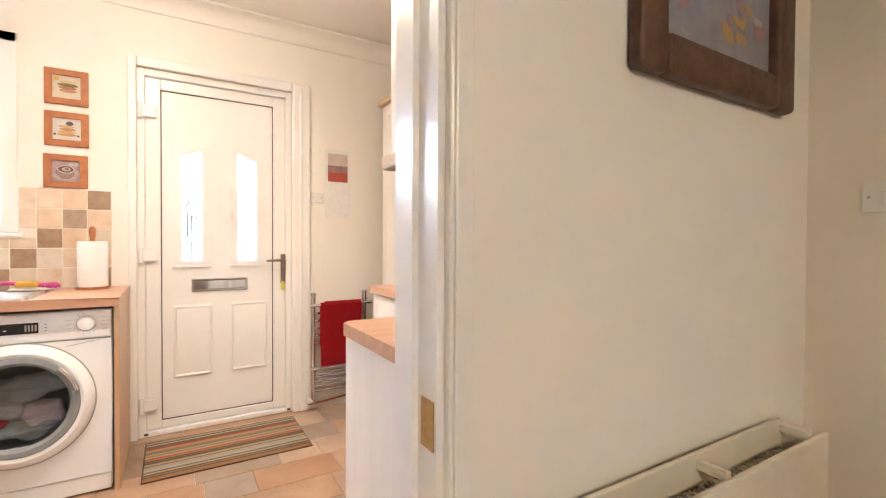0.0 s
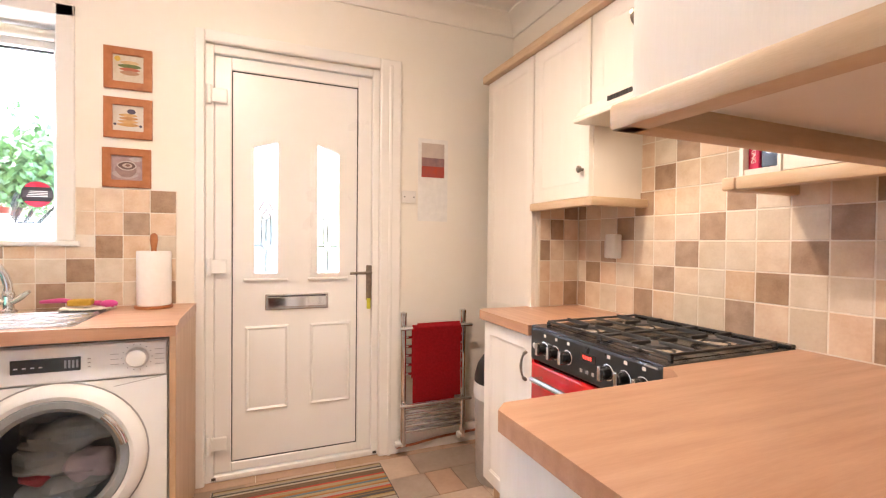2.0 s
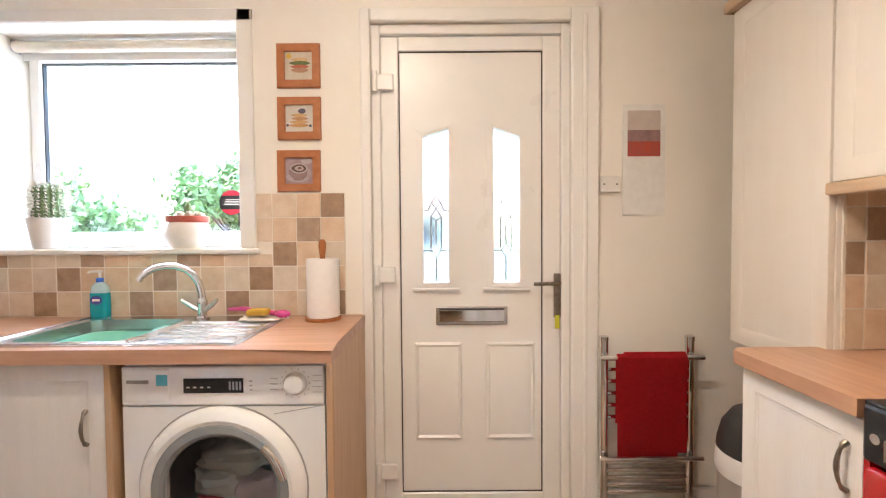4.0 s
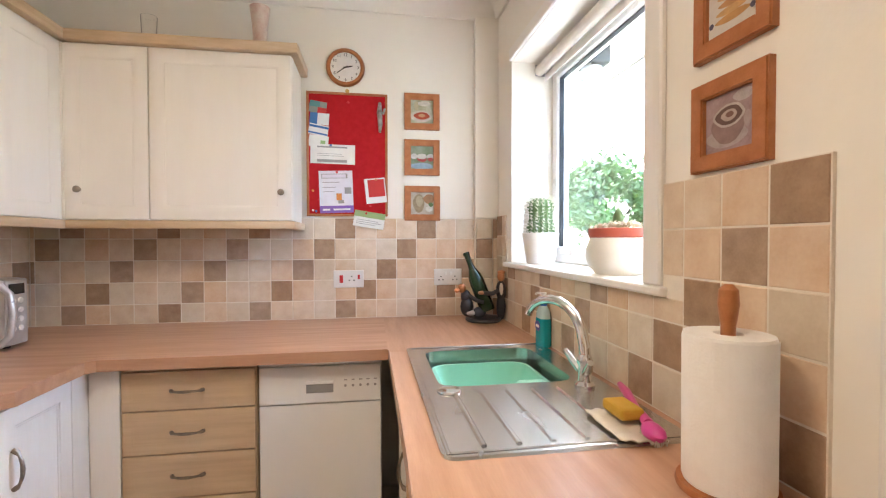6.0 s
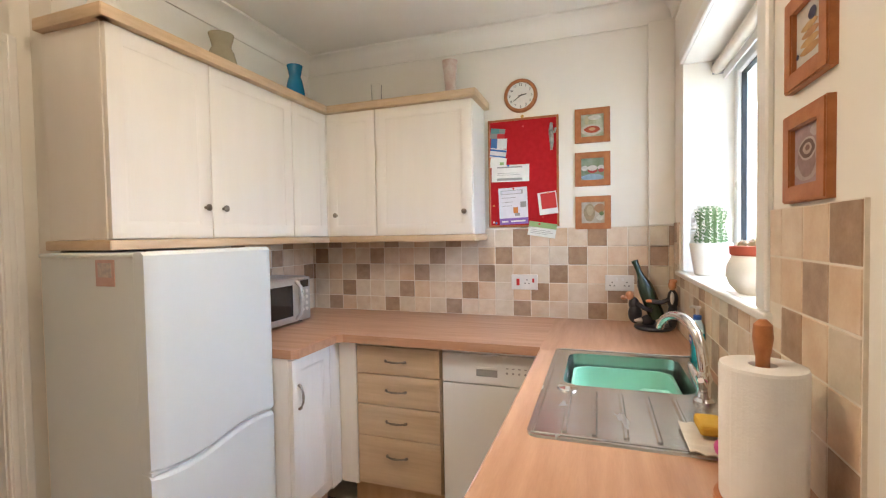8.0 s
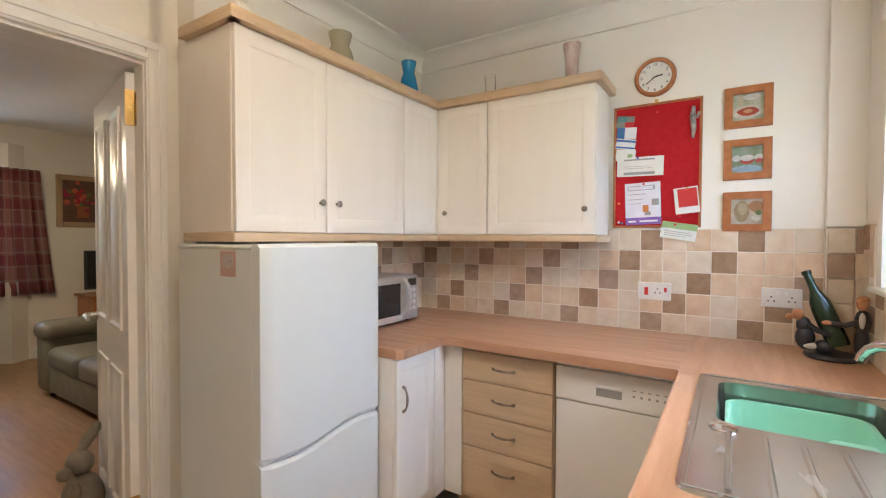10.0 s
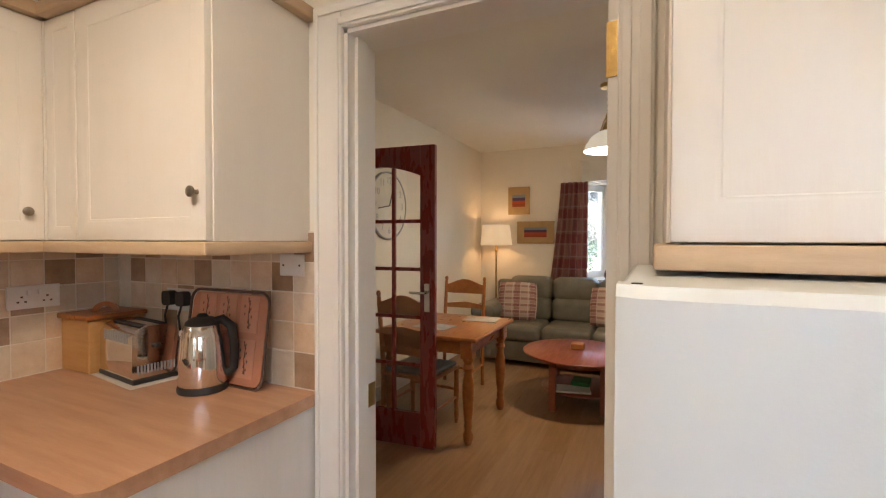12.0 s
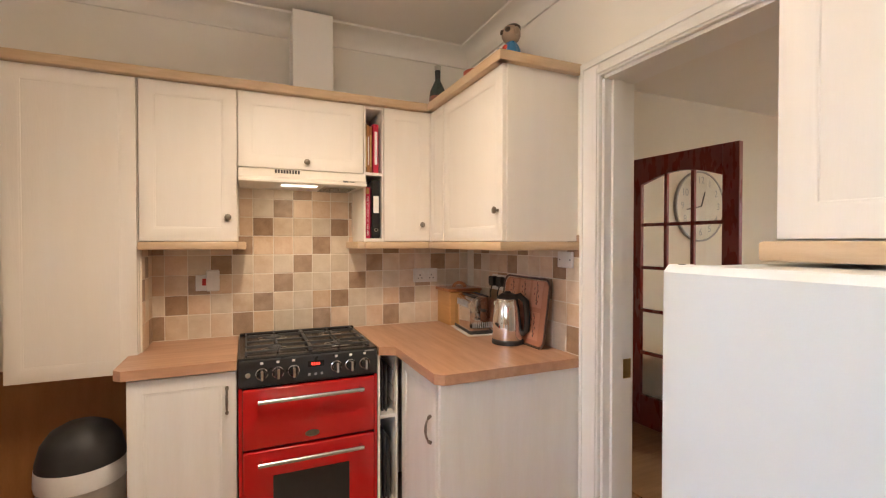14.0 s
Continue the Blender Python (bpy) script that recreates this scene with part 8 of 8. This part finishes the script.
# pendant lamp
t = thing("pendant_lamp", (0.148, -1.62, 2.1), "brass pendant lamp with a white glass shade", "lamp")
PL = (0.148, -1.62)
part("ceiling_rose", turned([(0.055, HIGH - 0.03), (0.06, HIGH - 0.012), (0.06, HIGH - 0.001)], 28, (*PL, 0)), BRASS, t, "", True)
for i in range(9):
    z = 2.39 + i * 0.022
    part("chain_link", tube([(PL[0] + 0.008 * math.cos(a * math.pi / 4) * (1 if i % 2 else 0), PL[1] + 0.008 * math.cos(a * math.pi / 4) * (0 if i % 2 else 1), z + 0.015 * math.sin(a * math.pi / 4)) for a in range(9)], 0.0025, 6), BRASS, t)
part("crown", turned([(0.012, 2.395), (0.02, 2.37), (0.014, 2.34), (0.035, 2.30), (0.045, 2.265), (0.06, 2.255)], 24, (*PL, 0)), BRASS, t, "", True)
for k in range(3):
    a = k * 2 * math.pi / 3
    part("arm", tube([(PL[0], PL[1], 2.38), (PL[0] + 0.03 * math.cos(a), PL[1] + 0.03 * math.sin(a), 2.34), (PL[0] + 0.06 * math.cos(a), PL[1] + 0.06 * math.sin(a), 2.25)], 0.004, 6), BRASS, t, "", True)
sh = bpy.data.materials.new("opal_shade")
sh.use_nodes = True
b = sh.node_tree.nodes["Principled BSDF"]
b.inputs["Base Color"].default_value = (0.9, 0.86, 0.78, 1)
b.inputs["Emission Color"].default_value = (1.0, 0.86, 0.66, 1)
b.inputs["Emission Strength"].default_value = 0.014
b.inputs["Roughness"].default_value = 0.3
part("shade", turned([(0.045, 2.262), (0.075, 2.25), (0.125, 2.215), (0.165, 2.155), (0.182, 2.105), (0.178, 2.104), (0.16, 2.152), (0.12, 2.21), (0.07, 2.244)], 48, (*PL, 0), None, False), sh, t, "lit ribbed opal glass shade", True)
part("bulb", ellipsoid((*PL, 2.165), 0.035, 0.035, 0.045, 16), glow("lit_bulb", (1.0, 0.82, 0.58), 0.6), t, "", True)
pl = bpy.data.lights.new("pendant_light", "POINT")
pl.energy, pl.color, pl.shadow_soft_size = 1.6, (1.0, 0.78, 0.52), 0.12
new("pendant_light", pl).location = (*PL, 2.09)

# floor lamp
t = thing("floor_lamp", (1.70, -3.5, 0), "brass floor lamp with a lit cream shade", "lamp")
FL = (1.68, -3.5)
part("base", turned([(0.14, 0), (0.14, 0.015), (0.05, 0.03), (0.02, 0.06)], 32, (*FL, 0)), BRASS, t, "", True)
part("stem", turned([(0.011, 0.05), (0.011, 1.25), (0.02, 1.27), (0.011, 1.30), (0.011, 1.36)], 16, (*FL, 0)), BRASS, t, "", True)
ls = bpy.data.materials.new("lit_fabric_shade")
ls.use_nodes = True
b = ls.node_tree.nodes["Principled BSDF"]
b.inputs["Base Color"].default_value = (0.75, 0.62, 0.48, 1)
b.inputs["Emission Color"].default_value = (1.0, 0.66, 0.36, 1)
b.inputs["Emission Strength"].default_value = 0.012
b.inputs["Roughness"].default_value = 0.9
part("shade", turned([(0.205, 1.342), (0.175, 1.602), (0.172, 1.602), (0.202, 1.342)], 40, (*FL, 0), None, False), ls, t, "lit pleated fabric shade", True)
fl = bpy.data.lights.new("floor_lamp_light", "POINT")
fl.energy, fl.color, fl.shadow_soft_size = 0.14, (1.0, 0.62, 0.3), 0.04
new("floor_lamp_light", fl).location = (*FL, 1.48)

# door stop rabbit
bm = ellipsoid((-0.11, 0.27, 0.13), 0.085, 0.10, 0.13)
for p in (((-0.10, 0.27, 0.31), 0.055, 0.07, 0.055), ((-0.02, 0.33, 0.30), 0.03, 0.03, 0.03), ((-0.05, 0.30, 0.06), 0.03, 0.05, 0.05), ((-0.17, 0.30, 0.06), 0.03, 0.05, 0.05), ((-0.06, 0.33, 0.19), 0.025, 0.03, 0.07)):
    ellipsoid(*p, into=bm)
for s in (0, 1):
    join(bm, tube([(-0.10 - 0.02 * s, 0.26 - 0.03 * s, 0.345), (-0.135 - 0.02 * s, 0.245 - 0.03 * s, 0.395), (-0.18 - 0.02 * s, 0.23 - 0.03 * s, 0.44), (-0.215 - 0.02 * s, 0.22 - 0.03 * s, 0.475)], [0.016, 0.026, 0.022, 0.006], 10))
solo("rabbit_door_stop", bm, mat("grey_felt", (0.27, 0.235, 0.19), 0.95, col2=(0.2, 0.17, 0.135), scale=20, bump=0.6, bscale=300), "grey fabric rabbit door stop on the floor", "door stop", smooth=True)

# radiator, picture and switch beside the doorway
t = thing("panel_radiator", (1.4, 0.73, 0.12), "cream panel radiator with open top grille", "radiator")
CREAM = mat("cream_radiator", (0.72, 0.66, 0.53), 0.4, scale=8)
part("front_panel", box(0.90, 1.83, 0.665, 0.68, 0.13, 0.675, 0.006, 2), CREAM, t)
part("rear_panel", box(0.90, 1.76, 0.745, 0.757, 0.13, 0.70, 0.004, 2), CREAM, t)
for x in (0.9, 1.35, 1.745):
    part("cross_bar", box(x, x + 0.014, 0.68, 0.745, 0.665, 0.685), CREAM, t)
# Fin block in a darker cream than the panels.
part("fin_block", box(0.92, 1.74, 0.70, 0.735, 0.15, 0.61), flat("dark_cream_fins", (0.35, 0.31, 0.24), 0.8), t)
for i in range(40):
    part("fin", box(0.93 + 0.0204 * i, 0.934 + 0.0204 * i, 0.68, 0.745, 0.58, 0.625), CREAM, t)
part("end_cover", box(1.762, 1.774, 0.681, 0.757, 0.13, 0.69, 0.004), CREAM, t)
for x in (1.0, 1.65):
    part("wall_bracket", box(x, x + 0.04, 0.755, 0.787, 0.2, 0.6), CREAM, t)
t = thing("oil_painting", (1.5, 0.77, 1.53), "abstract oil painting in a dark carved wood frame", "picture")
for p, q, r, s in ((1.139, 1.235, 1.53, 2.12), (1.72, 1.81, 1.53, 2.12), (1.235, 1.72, 1.53, 1.62), (1.235, 1.72, 2.03, 2.12)):
    part("moulding", LN.box(p, q, r, s, 0, 0.04, 0.014, 3), DARKW, t, "", True)
for p, q, r, s in ((1.225, 1.25, 1.60, 2.05), (1.735, 1.76, 1.60, 2.05), (1.25, 1.735, 1.60, 1.625), (1.25, 1.735, 2.025, 2.05)):
    part("inner_bead", LN.box(p, q, r, s, 0.005, 0.022, 0.006, 2), DARKW, t)
part("canvas", LN.box(1.235, 1.75, 1.61, 2.04, 0.002, 0.01), mat("grey_canvas", (0.30, 0.28, 0.29), 0.6, col2=(0.2, 0.2, 0.23), scale=14, bump=0.4, bscale=80), t)
rng = random.Random(5)
for i in range(26):
    c = ((0.42, 0.27, 0.12), (0.36, 0.2, 0.18), (0.4, 0.36, 0.34), (0.28, 0.2, 0.22))[i % 4]
    a, z = (rng.gauss(1.56, 0.04), max(1.69, min(1.98, rng.gauss(1.78, 0.09)))) if i % 4 == 0 else (rng.uniform(1.28, 1.7), rng.uniform(1.72, 2.0))
    p = LN.p(a, z, 0.0104)
    part("brush_stroke", spun(ellipsoid(p, rng.uniform(0.012, 0.04), 0.0012, rng.uniform(0.008, 0.02), 10), rng.uniform(-70, 70), p, "Y"), flat("stroke_paint", c, 0.6, scale=40), t)
t = thing("light_switch", (1.99, 0.6, 1.24), "white plastic light switch on the wall", "switch")
part("plate", LE.box(0.565, 0.655, 1.26, 1.345, 0.0, 0.012, 0.003, 2), PLAST, t)
part("rocker", LE.box(0.602, 0.615, 1.285, 1.315, 0.012, 0.018, 0.002), PLAST, t)
for y in (0.58, 0.64):
    part("screw", LE.box(y - 0.003, y + 0.003, 1.30, 1.306, 0.012, 0.0128), INKG, t)

# ---------------------------------------------------------------- outside
GRASS = mat("rough_lawn", (0.10, 0.14, 0.045), 0.95, col2=(0.07, 0.10, 0.03), scale=1.5, bump=0.6, bscale=20)
GR = bpy.data.meshes.new("ground")
GR.from_pydata([(-400, -400, -0.35), (400, -400, -0.35), (400, 400, -0.35), (-400, 400, -0.35)], [], [(0, 1, 2, 3)])
GR.materials.append(GRASS)
tagged(new("ground", GR), "rough green lawn around the house", "ground", kind="structure")
tagged(part("pavement_yard", box(-6, 4, 3.66, 6.5, -0.36, -0.1), mat("pale_concrete", (0.42, 0.40, 0.36), 0.9, col2=(0.34, 0.32, 0.28), scale=2, bump=0.3, bscale=40)), "pale concrete yard outside the back door", "pavement", kind="structure")
tagged(part("pavement_front", box(-6, 6, -9, -4.7, -0.36, -0.2), mat("pale_paving", (0.45, 0.43, 0.4), 0.9, col2=(0.36, 0.34, 0.31), scale=2)), "pale paved front garden", "pavement", kind="structure")


def tree(name, loc, trunk_h, rx, ry, rz, n, leafcol, size, seed, label, fill=0.55):
    """Tapered trunk with limbs, and a crown of many leaf clusters with gaps."""
    rng = random.Random(seed)
    L = Vector(loc)
    t = thing(name, loc, label, "tree")
    BARK = mat("tree_bark", (0.05, 0.042, 0.036), 0.9, scale=12, bump=0.7, bscale=40)
    bm = tube([L, L + Vector((0.03, 0.02, trunk_h * 0.5)), L + Vector((-0.02, 0.04, trunk_h)), L + Vector((0, 0, trunk_h + rz))], [0.12 * rx, 0.09 * rx, 0.07 * rx, 0.015], 10)
    part("trunk", bm, BARK, t, "", True)
    c = L + Vector((0, 0, trunk_h + rz * 0.75))
    tips = []
    for i in range(16):
        a, e = rng.uniform(0, 6.28), rng.uniform(-0.2, 1.2)
        tip = c + Vector((rx * 0.8 * math.cos(a) * math.cos(e), ry * 0.8 * math.sin(a) * math.cos(e), rz * 0.8 * math.sin(e)))
        tips.append(tip)
        st = L + Vector((0, 0, trunk_h * rng.uniform(0.6, 1.15)))
        part("limb", tube([st, st.lerp(tip, 0.5) + Vector((0, 0, 0.1 * rz)), tip], [0.04 * rx, 0.025 * rx, 0.008], 7), BARK, t)
    verts, faces = [], []
    clumps = [(tp + Vector((rng.gauss(0, rx * 0.16), rng.gauss(0, ry * 0.16), rng.gauss(0, rz * 0.16))), rng.uniform(0.16, 0.34)) for tp in tips for _ in range(3)]
    for _ in range(n):
        k, s = clumps[rng.randrange(len(clumps))]
        p = k + Vector((rng.gauss(0, s * rx * fill), rng.gauss(0, s * ry * fill), rng.gauss(0, s * rz * fill)))
        u = Vector((rng.uniform(-1, 1), rng.uniform(-1, 1), rng.uniform(-1, 1))).normalized()
        v = u.orthogonal().normalized()
        sz = size * rng.uniform(0.6, 1.3)
        i = len(verts)
        verts += [p - u * sz - L, p + v * sz * 0.45 - L, p + u * sz - L, p - v * sz * 0.45 - L]
        faces.append((i, i + 1, i + 2, i + 3))
    me = bpy.data.meshes.new("crown")
    me.from_pydata(verts, [], faces)
    me.materials.append(leafcol)
    o = new("crown", me)
    o.parent = t
    tagged(o, "", "", "", "stuff")
    return t


LEAFG = mat("green_leaves", (0.12, 0.19, 0.055), 0.6, col2=(0.07, 0.12, 0.03), scale=3)
# Leaf colour lifted to a pale grey that imitates glare over the foliage.
LEAFD = mat("washed_out_leaves", (0.2, 0.19, 0.18), 0.6, col2=(0.14, 0.135, 0.125), scale=3)
tree("garden_tree", (-5.75, 8.6, -0.35), 0.8, 1.0, 1.0, 0.85, 5200, LEAFG, 0.075, 1, "leafy green garden tree beyond the window")
tree("garden_tree", (-10.2, 8.6, -0.35), 1.5, 1.3, 1.3, 1.15, 7000, LEAFG, 0.085, 4, "tall green garden tree behind the house")
tree("garden_tree", (-4.4, 12.5, -0.35), 0.9, 1.6, 1.3, 1.5, 9000, LEAFG, 0.09, 2, "broad green shrub at the garden boundary")
tree("street_tree", (-0.4, -10.6, -0.35), 0.35, 2.9, 1.8, 2.0, 60000, LEAFD, 0.05, 3, "dense tree with washed-out grey leaves outside the bay window", 1.1)
tagged(part("garden_wall", box(-16, 6, 14.5, 14.8, -0.35, 0.75, 0.02), mat("pale_render", (0.5, 0.47, 0.42), 0.9, scale=2, bump=0.3)), "low pale rendered garden wall", "wall", kind="structure")
t = thing("bungalow", (-7, 26, -0.35), "distant pale bungalow with a brown roof", "house")
part("wall", box(-14, 2, 22, 30, -0.35, 2.3), mat("bungalow_render", (0.55, 0.5, 0.44), 0.9, scale=1.5), t)
part("roof", prism([(21.5, 2.3), (30.5, 2.3), (26, 4.4)], (0, 1, 0), (0, 0, 1), (1, 0, 0), (-14.4, 0, 0), 16.8), mat("roof_tiles", (0.2, 0.13, 0.1), 0.9, col2=(0.15, 0.1, 0.08), scale=3, stretch=(1, 8, 8)), t)
for x in (-12, -8.5, -4.5, -1):
    w = part("window", box(x, x + 1.4, 21.95, 22.02, 0.7, 1.9), UPVC, t)
    part("pane", box(x + 0.08, x + 1.32, 21.93, 21.96, 0.78, 1.82), DARKG, w)
t = thing("eaves", (-2.7, 4.1, 2.26), "white soffit with dark gutter and a bracket lamp", "roof")
part("soffit", box(-3.7, -1.65, 3.66, 4.45, 2.52, 2.56), UPVC, t)
part("fascia", box(-3.7, -1.65, 4.43, 4.47, 2.52, 2.72), UPVC, t)
part("gutter", rod((-3.7, 4.52, 2.66), (-1.65, 4.52, 2.66), 0.055, 12), RUBBER, t, "", True)
lm = part("bracket_lamp", box(-2.06, -1.88, 3.92, 4.08, 2.37, 2.519, 0.015, 2), RUBBER, t)
part("lamp_lens", turned([(0.03, 2.26), (0.06, 2.28), (0.07, 2.33), (0.06, 2.371)], 20, (-1.97, 4.0, 0)), GREY, lm, "grey lamp lens", True)

# ---------------------------------------------------------------- tiles, planks and vinyl pieces


def tile_mesh(name, w, h, d, bev, material):
    bm = box(-w / 2, w / 2, -d / 2, d / 2, -h / 2, h / 2)
    bmesh.ops.bevel(bm, geom=[e for e in bm.edges if e.verts[0].co.y < 0 and e.verts[1].co.y < 0], offset=bev, segments=1, affect="EDGES")
    me = bpy.data.meshes.new(name)
    bm.to_mesh(me)
    bm.free()
    me.materials.append(material)
    return me


MESH = {}
SHADES = [TILEL, mat("sand_stone_tile", (0.72, 0.565, 0.41), 0.38, col2=(0.61, 0.42, 0.27), scale=13, bump=0.18, bscale=45, rand=0.05), mat("grey_stone_tile", (0.69, 0.60, 0.48), 0.38, col2=(0.59, 0.485, 0.36), scale=16, bump=0.18, bscale=45, rand=0.06)]


def tiling(wallob, face, a0, a1, lines_a, lines_z, dark, keep, turn):
    """One object for each tile between the joint lines, cut where keep says; each leans a hair."""
    rng = random.Random(len(lines_a))
    for i, (p, q) in enumerate(zip(lines_a, lines_a[1:])):
        for j, (z0, z1) in enumerate(zip(lines_z, lines_z[1:])):
            r = keep(min(p, q), max(p, q), z0, z1)
            if r is None:
                continue
            b0, b1, c0, c1 = r
            w, h = round(b1 - b0 - 0.004, 3), round(c1 - c0 - 0.004, 3)
            if w < 0.012 or h < 0.012:
                continue
            dk = dark(i, j)
            k = (w, h, dk if dk else rng.randrange(3) + 10)
            if k not in MESH:
                MESH[k] = tile_mesh("tile", w, h, 0.007, 0.0016, TILED if dk else SHADES[k[2] - 10])
            ob = new("tile", MESH[k])
            ob.matrix_basis = Matrix.Translation(face.p((b0 + b1) / 2, (c0 + c1) / 2, 0.0045 + rng.uniform(0, 0.0006))) @ Matrix.Rotation(radians(turn), 4, "Z") @ Matrix.Rotation(rng.uniform(-0.004, 0.004), 4, "Z")
            ob.parent = wallob


def span(a, b, n):
    return [a + (b - a) * i / n for i in range(n + 1)]


PW = 0.1067
ZT = [0.911, 1.006, 1.113, 1.220, 1.327, 1.435]
# grout beds
for nm, bm in (("west", box(-1.80, -1.7932, 1.06, 3.222, 0.91, 1.436)), ("south_west", box(-1.80, -0.82, 1.06, 1.0668, 0.91, 1.436)), ("north", box(-1.80, 0.041, 3.3432, 3.35, 0.91, 1.188)),
               ("north", box(-0.352, 0.041, 3.3433, 3.35, 1.188, 1.450)), ("north", box(-1.80, -1.60, 3.3433, 3.35, 1.188, 1.436)), ("east", box(1.8932, 1.90, 0.935, 2.692, 0.90, 1.70)), ("south_east", box(0.815, 1.90, 0.935, 0.9418, 0.91, 1.44)), ("west", box(-1.80, -1.768, 3.222, 3.35, 0.91, 1.436)), ("tall_cabinet", box(1.655, 1.893, 2.6842, 2.6912, 0.912, 1.405))):
    tagged(part("grout_" + nm, bm, GROUT), "pale grout between the wall tiles", "grout", kind="structure")
W0 = 1.091
WL = [W0 + PW * i for i in range(-1, 21)]
WL[-1] = 3.222
tiling(wall_west, WEST, 0, 0, WL, ZT, lambda i, j: (i - 1 - j - 1) % 4 == 0, lambda a, b, c, d: (max(a, 1.07), b, c, d), 90)
# strip on the boxing
BOXF = Face((-1.768, 0, 0), (0, 1, 0), (1, 0, 0))
tiling(wall_west, BOXF, 0, 0, [3.226, 3.318, 3.349], ZT, lambda i, j: (19 + i - j) % 4 == 0, lambda a, b, c, d: (a, b, c, d), 90)
tiling(wall_south_west, SOUTH_W, 0, 0, [-1.797 + PW * i for i in range(0, 10)], ZT, lambda i, j: (i + j + 2) % 4 == 0, lambda a, b, c, d: (a, b, c, d), 180)
# north wall: counted from the end beside the door
ZN = [0.911, 1.022, 1.129, 1.236, 1.343, 1.450]


def keep_north(a, b, c, d):
    if b <= -1.797:
        return None
    a = max(a, -1.763)
    if a < -0.352 and b > -1.60:
        if c >= 1.186:
            if b > -0.352:
                return (-0.350, b, c, d)
            if a < -1.60:
                return (a, -1.602, c, d)
            return None
        if d > 1.186:
            return (a, b, c, 1.185)
    return (a, b, c, d)


NL = [0.040 - PW * i for i in range(18)]
tiling(wall_north, NORTH, 0, 0, NL, ZN, lambda i, j: (i + j) % 4 == 0, keep_north, 0)
# east wall: counted from the tall cupboard towards the doorway
EL = [2.632 - 0.1018 * i for i in range(-1, 18)]
ZEL = [0.912, 1.034, 1.134, 1.235, 1.336, 1.437, 1.537, 1.636, 1.69]


def keep_east(a, b, c, d):
    a, b = max(a, 0.945), min(b, 2.690)
    if b - a < 0.01:
        return None
    if c > 1.43 and not (a > 1.69 - 0.10 and b < 2.40):
        return None
    if c > 1.43:
        a, b = max(a, 1.695), min(b, 2.292)
    return (a, b, c, d)


tiling(wall_east, EAST, 0, 0, EL, ZEL, lambda i, j: (i - 1 - j - 3) % 4 == 0, keep_east, -90)
tiling(wall_south_east, SOUTH_E, 0, 0, [0.816 + 0.1 * i for i in range(0, 11)], ZEL[:6], lambda i, j: (i + j) % 4 == 0, lambda a, b, c, d: (a, min(b, 1.89), c, d), 180)
# side of the tall cupboard beside the worktop
TALLS = Face((0, 2.691, 0), (1, 0, 0), (0, -1, 0))
tiling(wall_east, TALLS, 0, 0, [1.66, 1.72, 1.80, 1.885], ZEL[:6], lambda i, j: (i + 2 - j) % 4 == 0, lambda a, b, c, d: (a, b, c, min(d, 1.405)), 0)

# kitchen floor: stone-effect pieces in broken bond
rng = random.Random(21)
floor_ob = bpy.data.objects["floor"]
LINOS = [LINO, mat("grey_brown_vinyl", (0.34, 0.25, 0.18), 0.4, col2=(0.25, 0.18, 0.125), scale=5, bump=0.08, bscale=30, rand=0.1), mat("russet_vinyl", (0.46, 0.29, 0.18), 0.4, col2=(0.36, 0.215, 0.13), scale=5, bump=0.08, bscale=30, rand=0.1)]
sizes = [(0.30, 0.22), (0.22, 0.22), (0.40, 0.22), (0.15, 0.22)]
FM = {}
y = 0.87
while y < 3.35:
    x = -1.1 + rng.uniform(-0.2, 0)
    while x < 1.9:
        w = rng.choice(sizes)[0]
        k = (w, rng.randrange(3))
        if k not in FM:
            bm = box(-w / 2 + 0.0015, w / 2 - 0.0015, -0.1085, 0.1085, -0.006, 0.006)
            bmesh.ops.bevel(bm, geom=[e for e in bm.edges if e.verts[0].co.z > 0 and e.verts[1].co.z > 0], offset=0.0015, segments=1, affect="EDGES")
            FM[k] = bpy.data.meshes.new("floor_piece")
            bm.to_mesh(FM[k])
            bm.free()
            FM[k].materials.append(LINOS[k[1]])
        ob = new("floor_piece", FM[k])
        ob.location = (x + w / 2, y + 0.11, -0.0062)
        ob.parent = floor_ob
        x += w
    y += 0.22
# living room planks
fl_ob = bpy.data.objects["floor_living"]
PLM = bpy.data.meshes.new("plank")
bm = box(-0.0944, 0.0944, -0.5998, 0.5998, -0.006, 0.006)
bmesh.ops.bevel(bm, geom=[e for e in bm.edges if e.verts[0].co.z > 0 and e.verts[1].co.z > 0], offset=0.0004, segments=1, affect="EDGES")
bm.to_mesh(PLM)
bm.free()
PLANK = mat("oak_plank", (0.33, 0.185, 0.09), 0.32, col2=(0.25, 0.135, 0.062), scale=4, stretch=(9, 0.8, 1), bump=0.04, bscale=40, rand=0.04)
PLM.materials.append(PLANK)
for i in range(25):
    off = rng.uniform(0, 1.2)
    for j in range(5):
        yc = 0.86 - 0.6 + off - 1.2 * j - 0.6
        if yc > 0.26 or yc < -4.3:
            yc = min(yc, 0.261)
            if yc < -4.3:
                continue
        ob = new("plank", PLM)
        ob.location = (-2.6 + 0.189 * i, yc, -0.0062 - (0.0005 if yc == 0.261 else 0))
        ob.parent = fl_ob
